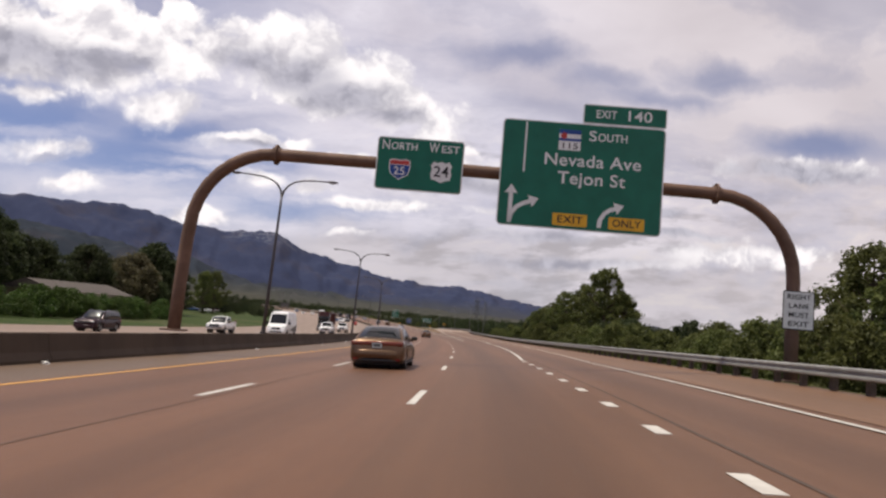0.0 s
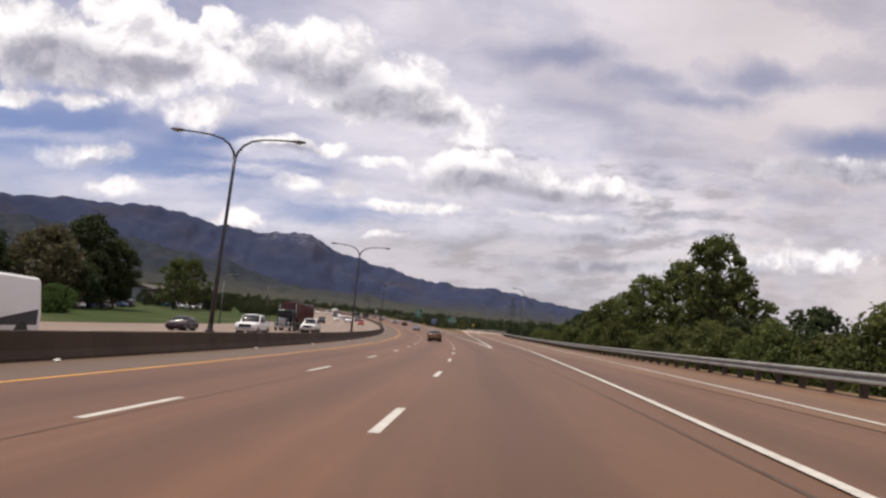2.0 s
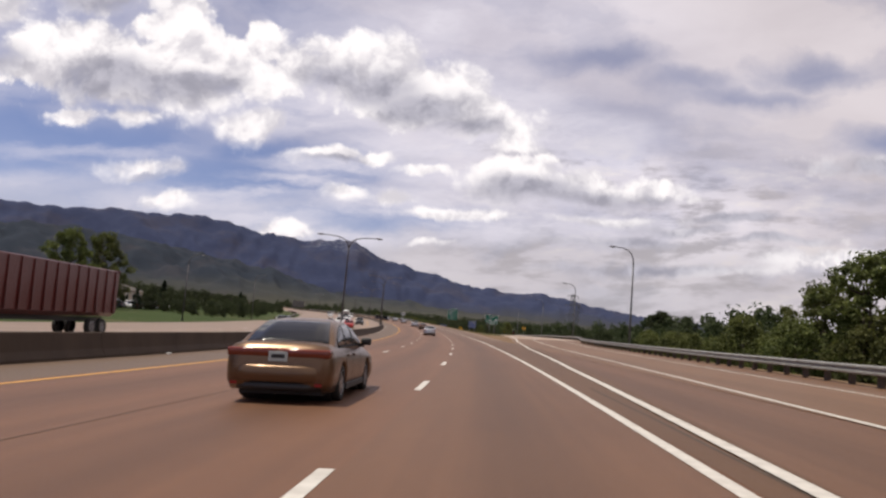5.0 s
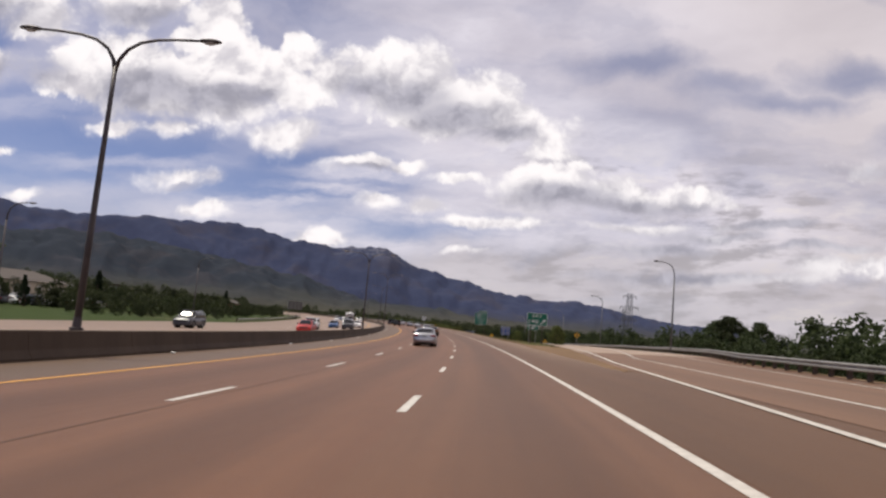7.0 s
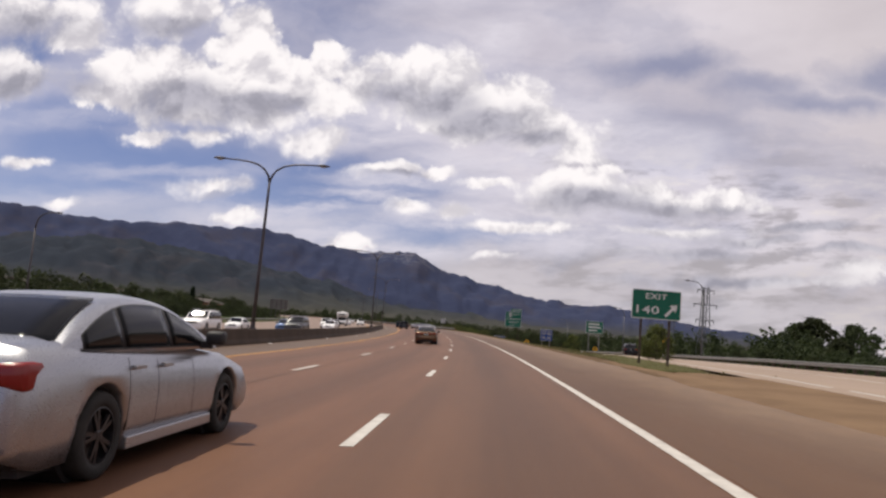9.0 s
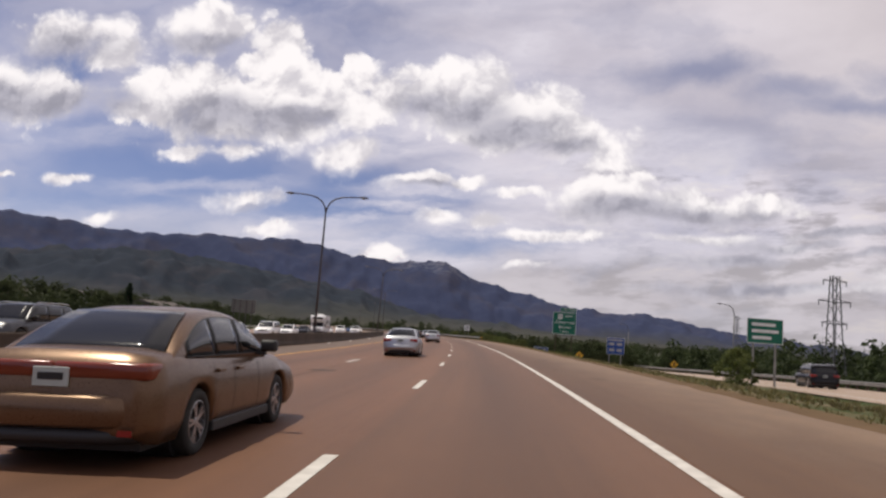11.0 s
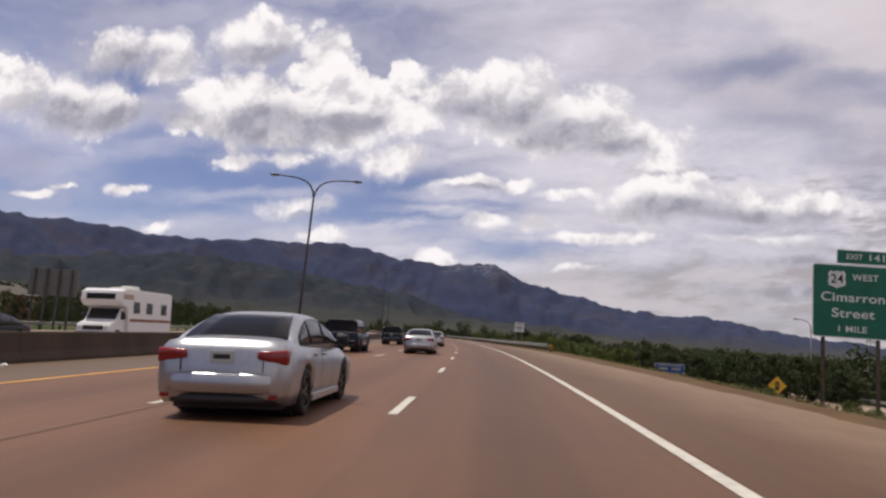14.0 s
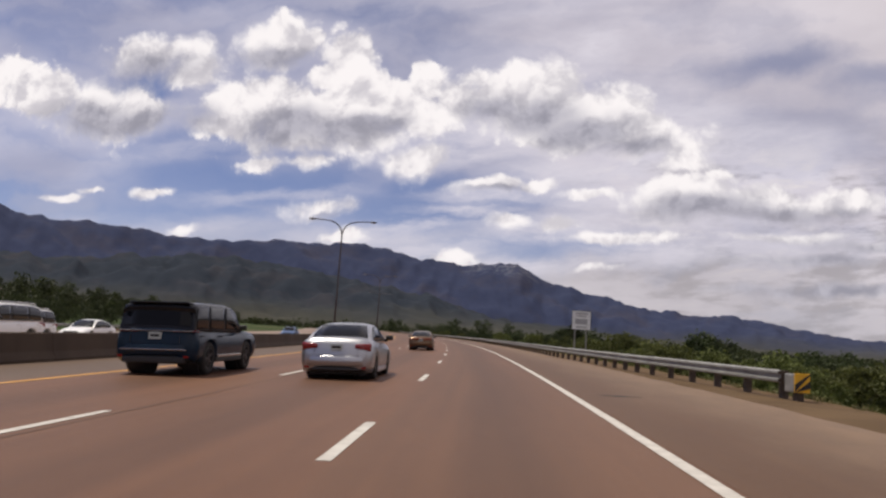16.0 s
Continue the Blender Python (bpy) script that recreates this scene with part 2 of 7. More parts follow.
# ---------------------------------------------------------------- materials
def material(name, dark, light, scale=3.0, rough=0.8, bump=0.2, metal=0.0, fine=40.0, coord="Object", stretch=(1, 1, 1), spec=0.4, bump_dist=0.02, vary=0.0, coat=0.0):
    m = bpy.data.materials.new(name)
    m.use_nodes = True
    nd = Nodes(m.node_tree)
    where = nd.add("ShaderNodeTexCoord").outputs[coord]
    where = nd.vec("MULTIPLY", where, stretch)
    broad = nd.noise(where, scale, 5.0, 0.6)
    small = nd.noise(where, fine, 3.0, 0.6)
    f = nd.math("ADD", nd.math("MULTIPLY", nd.ramp(broad, 0.3, 0.7), 0.65), nd.math("MULTIPLY", small, 0.35))
    colour = nd.mix(f, dark, light)
    if vary:
        info = nd.add("ShaderNodeObjectInfo")
        hsv = nd.add("ShaderNodeHueSaturation")
        nd.put(hsv.inputs["Value"], nd.ramp(info.outputs["Random"], 0, 1, 1 - vary, 1 + vary, smooth=False))
        nd.put(hsv.inputs["Hue"], nd.ramp(info.outputs["Random"], 0, 1, 0.5 - vary * 0.05, 0.5 + vary * 0.05, smooth=False))
        nd.put(hsv.inputs["Color"], colour)
        colour = hsv.outputs[0]
    b = nd.add("ShaderNodeBsdfPrincipled")
    nd.put(b.inputs["Base Color"], colour)
    nd.put(b.inputs["Roughness"], nd.ramp(small, 0.2, 0.8, max(0.03, rough - 0.08), min(1.0, rough + 0.08), smooth=False))
    nd.put(b.inputs["Metallic"], metal)
    nd.put(b.inputs["Specular IOR Level"], spec)
    nd.put(b.inputs["Coat Weight"], coat)
    if bump:
        bp = nd.add("ShaderNodeBump")
        nd.put(bp.inputs["Strength"], bump)
        nd.put(bp.inputs["Distance"], bump_dist)
        nd.put(bp.inputs["Height"], small)
        nd.put(b.inputs["Normal"], bp.outputs[0])
    out = nd.add("ShaderNodeOutputMaterial")
    nd.tree.links.new(b.outputs[0], out.inputs[0])
    return m


def plain(name, colour, rough=0.5, metal=0.0, spec=0.5, coat=0.0):
    d = tuple(c * 0.88 for c in colour)
    return material(name, d, colour, 2.0, rough, 0.03, metal, 60.0, spec=spec, coat=coat)


def road_material(name, dark, light, worn, dust=None):
    """Pavement on a UV of (n, s): grain, blotches, darker oiled strips along the lanes, patched slabs."""
    m = bpy.data.materials.new(name)
    m.use_nodes = True
    nd = Nodes(m.node_tree)
    uv = nd.add("ShaderNodeTexCoord").outputs["UV"]
    sep = nd.add("ShaderNodeSeparateXYZ")
    nd.put(sep.inputs[0], uv)
    broad = nd.noise(nd.vec("MULTIPLY", uv, (1.0, 0.12, 1.0)), 0.55, 5.0, 0.6)
    grain = nd.noise(uv, 55.0, 3.0, 0.7)
    streaks = nd.noise(nd.vec("MULTIPLY", uv, (3.0, 0.03, 1.0)), 1.0, 4.0, 0.6)
    f = nd.math("ADD", nd.math("MULTIPLY", nd.ramp(broad, 0.25, 0.75), 0.45), nd.math("ADD", nd.math("MULTIPLY", grain, 0.25), nd.math("MULTIPLY", nd.ramp(streaks, 0.3, 0.7), 0.3)))
    patchy = nd.noise(nd.vec("MULTIPLY", uv, (1.0, 0.45, 1.0)), 2.6, 6.0, 0.68)
    f = nd.math("MULTIPLY_ADD", nd.math("SUBTRACT", patchy, 0.5), 0.55, f)
    colour = nd.mix(f, dark, light)
    # oil line along the middle of each lane
    lane = nd.math("FRACT", nd.math("DIVIDE", nd.math("ADD", sep.outputs[0], 36.6), 3.66))
    mid = nd.math("ABSOLUTE", nd.math("SUBTRACT", lane, 0.5))
    oil = nd.math("MULTIPLY", nd.ramp(nd.math("ADD", mid, nd.math("MULTIPLY", streaks, 0.12)), 0.36, 0.06), worn)
    colour = nd.mix(oil, colour, tuple(c * 0.62 for c in dark))
    if dust:
        edge = nd.math("MULTIPLY_ADD", nd.math("SUBTRACT", nd.noise(nd.vec("MULTIPLY", uv, (1.0, 0.3, 1.0)), 0.7, 6.0, 0.65), 0.5), 3.2, sep.outputs[0])
        sand = nd.mix(nd.math("MULTIPLY_ADD", nd.ramp(nd.noise(nd.vec("MULTIPLY", uv, (0.7888, 0.3757, 0.704)), 1.6, 6.0, 0.7), 0.3, 0.7), 0.6, nd.math("MULTIPLY", nd.noise(uv, 22.0, 4.0, 0.75), 0.5)), (0.1104, 0.06913, 0.04083), (0.1933, 0.124, 0.07322))
        colour = nd.mix(nd.math("MULTIPLY", nd.ramp(edge, *dust), nd.ramp(sep.outputs[1], 205.0, 235.0)), colour, sand)
    # the right-hand lanes were laid later, in a browner mix
    if worn > 0.3:
        colour = nd.mix(nd.ramp(sep.outputs[0], 0.05, 0.16), colour, nd.vec("MULTIPLY", colour, (0.90, 0.935, 0.95)))
        # dusty grey strip between the yellow line and the barrier
        dusty = nd.mix(nd.noise(uv, 5.0, 6.0, 0.7), (0.06996, 0.04641, 0.03055), (0.1294, 0.08906, 0.06002))
        colour = nd.mix(nd.ramp(nd.math("MULTIPLY_ADD", nd.noise(uv, 1.5, 5.0, 0.65), 0.5, sep.outputs[0]), -7.25, -7.75, 0.0, 0.85), colour, dusty)
    # slabs of slightly different age
    slab = nd.add("ShaderNodeTexWhiteNoise", noise_dimensions="2D")
    nd.put(slab.inputs["Vector"], nd.vec("FLOOR", nd.vec("MULTIPLY_ADD", uv, (1 / 3.66, 1 / 47.0, 0.0), (10.0, 10.0, 0.0))))
    hsv = nd.add("ShaderNodeHueSaturation")
    nd.put(hsv.inputs["Value"], nd.ramp(slab.outputs[0], 0, 1, 0.94, 1.06, smooth=False))
    nd.put(hsv.inputs["Color"], colour)
    b = nd.add("ShaderNodeBsdfPrincipled")
    nd.put(b.inputs["Base Color"], hsv.outputs[0])
    nd.put(b.inputs["Roughness"], nd.ramp(grain, 0.2, 0.8, 0.50, 0.64, smooth=False))
    nd.put(b.inputs["Specular IOR Level"], 0.28)
    bp = nd.add("ShaderNodeBump")
    nd.put(bp.inputs["Strength"], 0.25)
    nd.put(bp.inputs["Distance"], 0.01)
    nd.put(bp.inputs["Height"], grain)
    nd.put(b.inputs["Normal"], bp.outputs[0])
    out = nd.add("ShaderNodeOutputMaterial")
    nd.tree.links.new(b.outputs[0], out.inputs[0])
    return m


def ground_material():
    """Dry soil and grass on a UV of (n, s)."""
    m = bpy.data.materials.new("ground")
    m.use_nodes = True
    nd = Nodes(m.node_tree)
    uv = nd.add("ShaderNodeTexCoord").outputs["UV"]
    broad = nd.noise(uv, 0.05, 6.0, 0.62)
    small = nd.noise(uv, 1.3, 5.0, 0.65)
    blades = nd.noise(uv, 9.0, 4.0, 0.7)
    grass = nd.mix(small, (0.014, 0.025, 0.006), (0.044, 0.068, 0.014))
    dry = nd.mix(blades, (0.105, 0.0805, 0.049), (0.182, 0.14, 0.091))
    across = nd.add("ShaderNodeSeparateXYZ")
    nd.put(across.inputs[0], uv)
    f = nd.math("MULTIPLY", nd.ramp(nd.math("ADD", broad, nd.math("MULTIPLY", nd.math("SUBTRACT", small, 0.5), 0.35)), 0.50, 0.66), nd.ramp(across.outputs[0], -70.0, -20.0, 0.2, 1.0))
    b = nd.add("ShaderNodeBsdfPrincipled")
    nd.put(b.inputs["Base Color"], nd.mix(f, grass, dry))
    nd.put(b.inputs["Roughness"], 0.95)
    nd.put(b.inputs["Specular IOR Level"], 0.15)
    bp = nd.add("ShaderNodeBump")
    nd.put(bp.inputs["Strength"], 0.7)
    nd.put(bp.inputs["Distance"], 0.08)
    nd.put(bp.inputs["Height"], blades)
    nd.put(b.inputs["Normal"], bp.outputs[0])
    out = nd.add("ShaderNodeOutputMaterial")
    nd.tree.links.new(b.outputs[0], out.inputs[0])
    return m


def leaf_material(name, dark, light):
    m = bpy.data.materials.new(name)
    m.use_nodes = True
    nd = Nodes(m.node_tree)
    island = nd.add("ShaderNodeNewGeometry").outputs["Random Per Island"]
    info = nd.add("ShaderNodeObjectInfo").outputs["Random"]
    where = nd.add("ShaderNodeTexCoord").outputs["Object"]
    broad = nd.noise(where, 0.5, 3.0)
    colour = nd.mix(nd.math("ADD", nd.math("MULTIPLY", island, 0.5), nd.math("MULTIPLY", nd.ramp(broad, 0.3, 0.7), 0.5)), dark, light)
    hsv = nd.add("ShaderNodeHueSaturation")
    nd.put(hsv.inputs["Hue"], nd.ramp(info, 0, 1, 0.485, 0.515, smooth=False))
    nd.put(hsv.inputs["Value"], nd.ramp(info, 0, 1, 0.75, 1.2, smooth=False))
    nd.put(hsv.inputs["Color"], colour)
    b = nd.add("ShaderNodeBsdfPrincipled")
    nd.put(b.inputs["Base Color"], hsv.outputs[0])
    nd.put(b.inputs["Roughness"], 0.6)
    nd.put(b.inputs["Specular IOR Level"], 0.25)
    tr = nd.add("ShaderNodeBsdfTranslucent")
    nd.put(tr.inputs[0], hsv.outputs[0])
    mx = nd.add("ShaderNodeMixShader")
    nd.put(mx.inputs[0], 0.4)
    nd.tree.links.new(b.outputs[0], mx.inputs[1])
    nd.tree.links.new(tr.outputs[0], mx.inputs[2])
    out = nd.add("ShaderNodeOutputMaterial")
    nd.tree.links.new(mx.outputs[0], out.inputs[0])
    return m


def mountain_material():
    m = bpy.data.materials.new("mountain_forest")
    m.use_nodes = True
    nd = Nodes(m.node_tree)
    where = nd.add("ShaderNodeTexCoord").outputs["Object"]
    sep = nd.add("ShaderNodeSeparateXYZ")
    nd.put(sep.inputs[0], where)
    broad = nd.noise(where, 0.0035, 6.0, 0.6)
    small = nd.noise(where, 0.02, 6.0, 0.7)
    # forest with distance haze in its colour: main range bluer, front ridge darker
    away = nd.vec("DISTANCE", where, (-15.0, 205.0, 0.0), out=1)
    hazed_forest = nd.mix(small, (0.0237, 0.03098, 0.06598), (0.04434, 0.05323, 0.0985))
    front_forest = nd.mix(small, (0.01608, 0.02112, 0.0321), (0.03143, 0.03846, 0.05089))
    forest = nd.mix(nd.ramp(nd.math("ADD", away, nd.math("MULTIPLY", broad, 200.0)), 3620.0, 3850.0), front_forest, hazed_forest)
    rock = nd.mix(small, (0.0561, 0.04752, 0.05148), (0.0858, 0.0693, 0.0693))
    colour = nd.mix(nd.ramp(nd.math("ADD", nd.math("MULTIPLY", broad, 0.7), nd.math("MULTIPLY", nd.noise(where, 0.009, 5.0, 0.65), 0.5)), 0.58, 0.76, 0.0, 0.26), forest, rock)
    # old snow in the gullies of the highest summit
    away = nd.vec("DISTANCE", where, (-1440.0, 4390.0, 455.0), out=1)
    snow = nd.math("MULTIPLY", nd.ramp(away, 330.0, 120.0), nd.ramp(small, 0.48, 0.60))
    colour = nd.mix(nd.math("MULTIPLY", snow, 0.13), colour, (0.5, 0.5, 0.54))
    # greener, drier foothills
    colour = nd.mix(nd.ramp(nd.math("ADD", sep.outputs[2], nd.math("MULTIPLY", broad, 120.0)), 190.0, 60.0), colour, nd.mix(small, (0.031, 0.035, 0.031), (0.070, 0.065, 0.052)))
    b = nd.add("ShaderNodeBsdfPrincipled")
    nd.put(b.inputs["Base Color"], colour)
    nd.put(b.inputs["Roughness"], 1.0)
    nd.put(b.inputs["Specular IOR Level"], 0.05)
    out = nd.add("ShaderNodeOutputMaterial")
    nd.tree.links.new(b.outputs[0], out.inputs[0])
    return m


M = {
    "road": road_material("road_pink_concrete", (0.09022, 0.04195, 0.02212), (0.1485, 0.06993, 0.03624), 0.45),
    "ramp": road_material("ramp_concrete", (0.1041, 0.05478, 0.02917), (0.1666, 0.08975, 0.048), 0.25),
    "ramp_pale": road_material("pale_ramp_concrete", (0.222, 0.1613, 0.1181), (0.3108, 0.2331, 0.1764), 0.12),
    "far_road": road_material("far_concrete", (0.1681, 0.1168, 0.08892), (0.2337, 0.1696, 0.131), 0.15),
    "ground": ground_material(),
    "shoulder": road_material("shoulder_asphalt", (0.06746, 0.03251, 0.0142), (0.1048, 0.05139, 0.02212), 0.0, (4.2, 7.4)),
    "gravel": material("gravel_verge", (0.07335, 0.04726, 0.02698), (0.1274, 0.08358, 0.04707), 0.5, 0.97, 0.6, 0, 14.0, "UV", spec=0.1),
    "gravel_gore": material("gore_gravel", (0.1142, 0.07328, 0.04499), (0.1958, 0.1295, 0.08026), 0.5, 0.97, 0.6, 0, 14.0, "UV", spec=0.1),
    "turf": material("verge_turf", (0.0387, 0.043, 0.01376), (0.1075, 0.0989, 0.04128), 1.4, 0.97, 0.8, 0, 18.0, "UV", spec=0.1, bump_dist=0.05),
    "grass_tuft": leaf_material("dry_grass_blades", (0.060, 0.058, 0.022), (0.20, 0.165, 0.075)),
    "white_line": material("white_road_paint", (0.3528, 0.332, 0.3038), (0.5544, 0.5271, 0.486), 4.0, 0.6, 0.1, 0, 45.0, "UV"),
    "yellow_line": material("yellow_road_paint", (0.4524, 0.2262, 0.039), (0.624, 0.3276, 0.0624), 3.0, 0.6, 0.1, 0, 40.0, "UV"),
    "tar": material("tar_seam", (0.0741, 0.04446, 0.0312), (0.1131, 0.06864, 0.0468), 3.0, 0.7, 0.1, 0, 30.0, "UV"),
    "stain": material("old_oil", (0.02984, 0.02028, 0.01544), (0.04739, 0.03315, 0.02488), 2.0, 0.75, 0.1, 0, 14.0, "Object"),
    "tar_dark": material("fresh_tar", (0.039, 0.02574, 0.01872), (0.078, 0.04992, 0.0351), 3.0, 0.7, 0.1, 0, 30.0, "Object"),
    # barrier: weathered, with the shade of its face put into a darker colour
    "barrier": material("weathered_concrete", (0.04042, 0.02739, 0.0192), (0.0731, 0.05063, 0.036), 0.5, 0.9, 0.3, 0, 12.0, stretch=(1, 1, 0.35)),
    "galv": material("galvanised_steel", (0.1978, 0.1909, 0.1849), (0.344, 0.3354, 0.3225), 2.0, 0.5, 0.05, 0.45, 30.0),
    "timber": material("weathered_post", (0.05, 0.038, 0.03), (0.12, 0.09, 0.07), 5.0, 0.9, 0.3, 0, 30.0),
    "weathering": material("weathering_steel", (0.0946, 0.05332, 0.03612), (0.1806, 0.1075, 0.0774), 1.2, 0.75, 0.15, 0.1, 20.0),
    "lamp_pole": material("dark_bronze_paint", (0.045, 0.040, 0.045), (0.085, 0.075, 0.08), 2.0, 0.5, 0.05, 0.3, 25.0),
    "lamp_grey": material("grey_pole_paint", (0.1, 0.1, 0.105), (0.15, 0.15, 0.155), 2.0, 0.5, 0.05, 0.4, 25.0),
    "lamp_glass": plain("lamp_lens", (0.35, 0.36, 0.38), 0.2),
    "sign_green": material("green_sign_sheeting", (0.0, 0.105, 0.064), (0.002, 0.145, 0.090), 1.0, 0.45, 0.0, 0, 12.0),
    "sign_white": material("white_sign_sheeting", (0.62, 0.63, 0.62), (0.82, 0.83, 0.82), 2.0, 0.5, 0.0),
    "sign_yellow": material("yellow_sign_sheeting", (0.62, 0.33, 0.015), (0.80, 0.45, 0.03), 2.0, 0.5, 0.0),
    "sign_blue": material("blue_sign_sheeting", (0.010, 0.045, 0.22), (0.018, 0.07, 0.30), 2.0, 0.5, 0.0),
    "sign_red": plain("red_sign_sheeting", (0.50, 0.05, 0.04), 0.5),
    "sign_black": plain("black_sign_ink", (0.015, 0.015, 0.015), 0.6),
    "sign_grey": material("weathered_aluminium", (0.15, 0.145, 0.14), (0.22, 0.21, 0.20), 1.0, 0.6, 0.05, 0.3, 20.0),
    "sign_rib": material("dark_rib_steel", (0.075, 0.068, 0.065), (0.12, 0.11, 0.105), 2.0, 0.7, 0.1, 0.2, 20.0),
    "wall_red": material("red_brown_stucco", (0.20, 0.085, 0.06), (0.30, 0.13, 0.09), 1.0, 0.9, 0.2),
    "sign_back": plain("sign_aluminium", (0.38, 0.38, 0.39), 0.5, 0.6),
    "bark": material("bark", (0.045, 0.033, 0.024), (0.12, 0.09, 0.065), 3.0, 0.95, 0.6, 0, 14.0, stretch=(1, 1, 0.25)),
    "leaf": leaf_material("cottonwood_leaves", (0.03689, 0.04919, 0.01294), (0.1537, 0.167, 0.05082)),
    "leaf_olive": leaf_material("olive_leaves", (0.04477, 0.04032, 0.02097), (0.1171, 0.09744, 0.05569)),
    "leaf_bright": leaf_material("hedge_leaves", (0.0252, 0.0504, 0.01008), (0.084, 0.126, 0.0294)),
    "leaf_belt": leaf_material("far_leaves", (0.01742, 0.02722, 0.0105), (0.06764, 0.08366, 0.0336)),
    "leaf_dark": leaf_material("spruce_leaves", (0.00672, 0.01512, 0.00672), (0.02352, 0.0378, 0.01512)),
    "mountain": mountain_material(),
    "glass": plain("tinted_glass", (0.010, 0.011, 0.013), 0.08, 0.0, 0.45),
    "tyre": material("tyre_rubber", (0.012, 0.012, 0.012), (0.028, 0.027, 0.026), 8.0, 0.85, 0.2),
    "rim": plain("alloy_rim", (0.42, 0.42, 0.44), 0.3, 0.9),
    "black_trim": plain("black_plastic", (0.018, 0.018, 0.02), 0.6),
    "red_lens": plain("red_lens", (0.2184, 0.0108, 0.0108), 0.15, 0, 0.6),
    "tail_band": plain("dark_red_lens", (0.16, 0.028, 0.012), 0.15, 0, 0.6),
    "amber_lens": plain("amber_lens", (0.70, 0.22, 0.02), 0.15, 0, 0.6),
    "head_lens": plain("clear_lens", (0.72, 0.74, 0.76), 0.1, 0.3, 0.7),
    "dark_glass": plain("dark_privacy_glass", (0.006, 0.007, 0.009), 0.12, 0.0, 0.16),
    "gloss_black": plain("gloss_black_paint", (0.006, 0.007, 0.010), 0.18, 0, 0.3),
    "dark_rim": plain("dark_alloy", (0.05, 0.05, 0.055), 0.35, 0.8),
    "chrome": plain("chrome", (0.62, 0.62, 0.63), 0.12, 1.0),
    "plate": plain("number_plate", (0.42, 0.47, 0.45), 0.4),
    "roof": material("roof_shingle", (0.0495, 0.04125, 0.0385), (0.0935, 0.077, 0.06875), 2.0, 0.9, 0.3),
    "wall_tan": material("tan_stucco", (0.34, 0.28, 0.22), (0.46, 0.39, 0.31), 1.0, 0.9, 0.2),
    "wall_grey": material("grey_siding", (0.17, 0.18, 0.20), (0.26, 0.27, 0.29), 1.0, 0.8, 0.2),
    "wall_white": material("white_siding", (0.55, 0.54, 0.52), (0.72, 0.71, 0.69), 1.0, 0.8, 0.1),
}


# ---------------------------------------------------------------- building helpers
def interp(table, s):
    return np.interp(s, [a for a, _ in table], [b for _, b in table])


RAMP_LEFT = [(-400, 3.57), (122, 3.57), (160, 4.9), (194, 6.4), (224, 8.6), (250, 11.5), (280, 15.0), (330, 20.5), (380, 26.0), (430, 31.0), (500, 40.0), (900, 110.0)]
RAIL = [(-400, 10.8), (30, 10.9), (74, 11.3), (128, 12.4), (213, 16.3), (231, 18.0), (254, 23.2), (297, 29.8), (340, 33.5), (390, 39.0), (440, 45.0), (520, 56.0), (900, 125.0)]
RAMP_Z = [(-400, 0.0), (245, 0.0), (270, -0.15), (310, -0.7), (370, -2.1), (430, -3.7), (520, -5.2), (900, -6.0)]


def bank_z(s, n):
    return (BANK - 0.00539 * (min(max(s, 0), 450) - 240) / 100) * np.clip(n, -32.0, 22.0) + np.interp(s, S_TAB, Z_TAB)


def verge_edge(s):
    """Where the gravel verge gives way to grass."""
    return float(interp([(262, 9.2), (290, 8.2), (313, 7.7), (345, 7.6), (375, 8.1), (410, 8.8), (440, 9.5), (900, 10.0)], s)) + 0.35 * noise.noise((s * 0.15, 4.0, 0))


def dz_at(s, n):
    """Height of the natural ground over the banked plane of the road."""
    left = interp([(-1200, 2.0), (-300, 1.0), (-90, 0.5), (-45, 0.35), (-40, 0.30), (-20, 0.2), (-13, 0.05), (-11.4, 0.0), (8.2, 0.0), (4000, 0.0)], n)
    if n < 8.2:
        # the valley side climbs towards the mountains
        left += interp([(-1200, 34.0), (-700, 24.0), (-450, 15.0), (-300, 8.5), (-200, 4.0), (-120, 0.8), (-85, 0.0), (0, 0.0)], n) * np.clip((s - 130) / 120.0, 0, 1)
        return float(left - 0.42 * np.clip((s - 285) / 45.0, 0, 1) * np.clip((-n - 13) / 10.0, 0, 1))
    rl, rr, rz = interp(RAMP_LEFT, s), interp(RAIL, s), interp(RAMP_Z, s)
    if s < 262:
        inner = 0.0
        if n <= rr + 1.0:
            return float(rz * np.clip((n - 8.2) / max(rl - 8.2, 1.0), 0, 1)) if n > 8.2 else 0.0
    else:
        crest, foot = max(8.2, verge_edge(s) + 0.3), max(rl - 2.0, 11.0)
        if n < crest:
            return -0.05 * (n - 8.2)
        if n < foot:
            return float(-0.04 + (rz + 0.04) * min(1.0, ((n - crest) / (foot - crest)) * 1.25))
        if n <= rr + 1.0:
            return float(rz)
    return float(rz - 2.4 * np.clip((n - rr - 1.0) / 9.0, 0, 1) - 0.5 * np.clip((n - rr - 10) / 200.0, 0, 1))


def P(s, n, z=0.0):
    """World place of a point z metres over the banked plane."""
    h = np.interp(s, S_TAB, _h)
    return Vector((float(np.interp(s, S_TAB, X_TAB) + n * np.cos(h)), float(np.interp(s, S_TAB, Y_TAB) + n * np.sin(h)), float(z + bank_z(s, n))))


def G(s, n, z=0.0):
    """World place of a point z metres over the ground."""
    return P(s, n, z + dz_at(s, n))


def yaw_at(s):
    return math.degrees(float(np.interp(s, S_TAB, _h)))


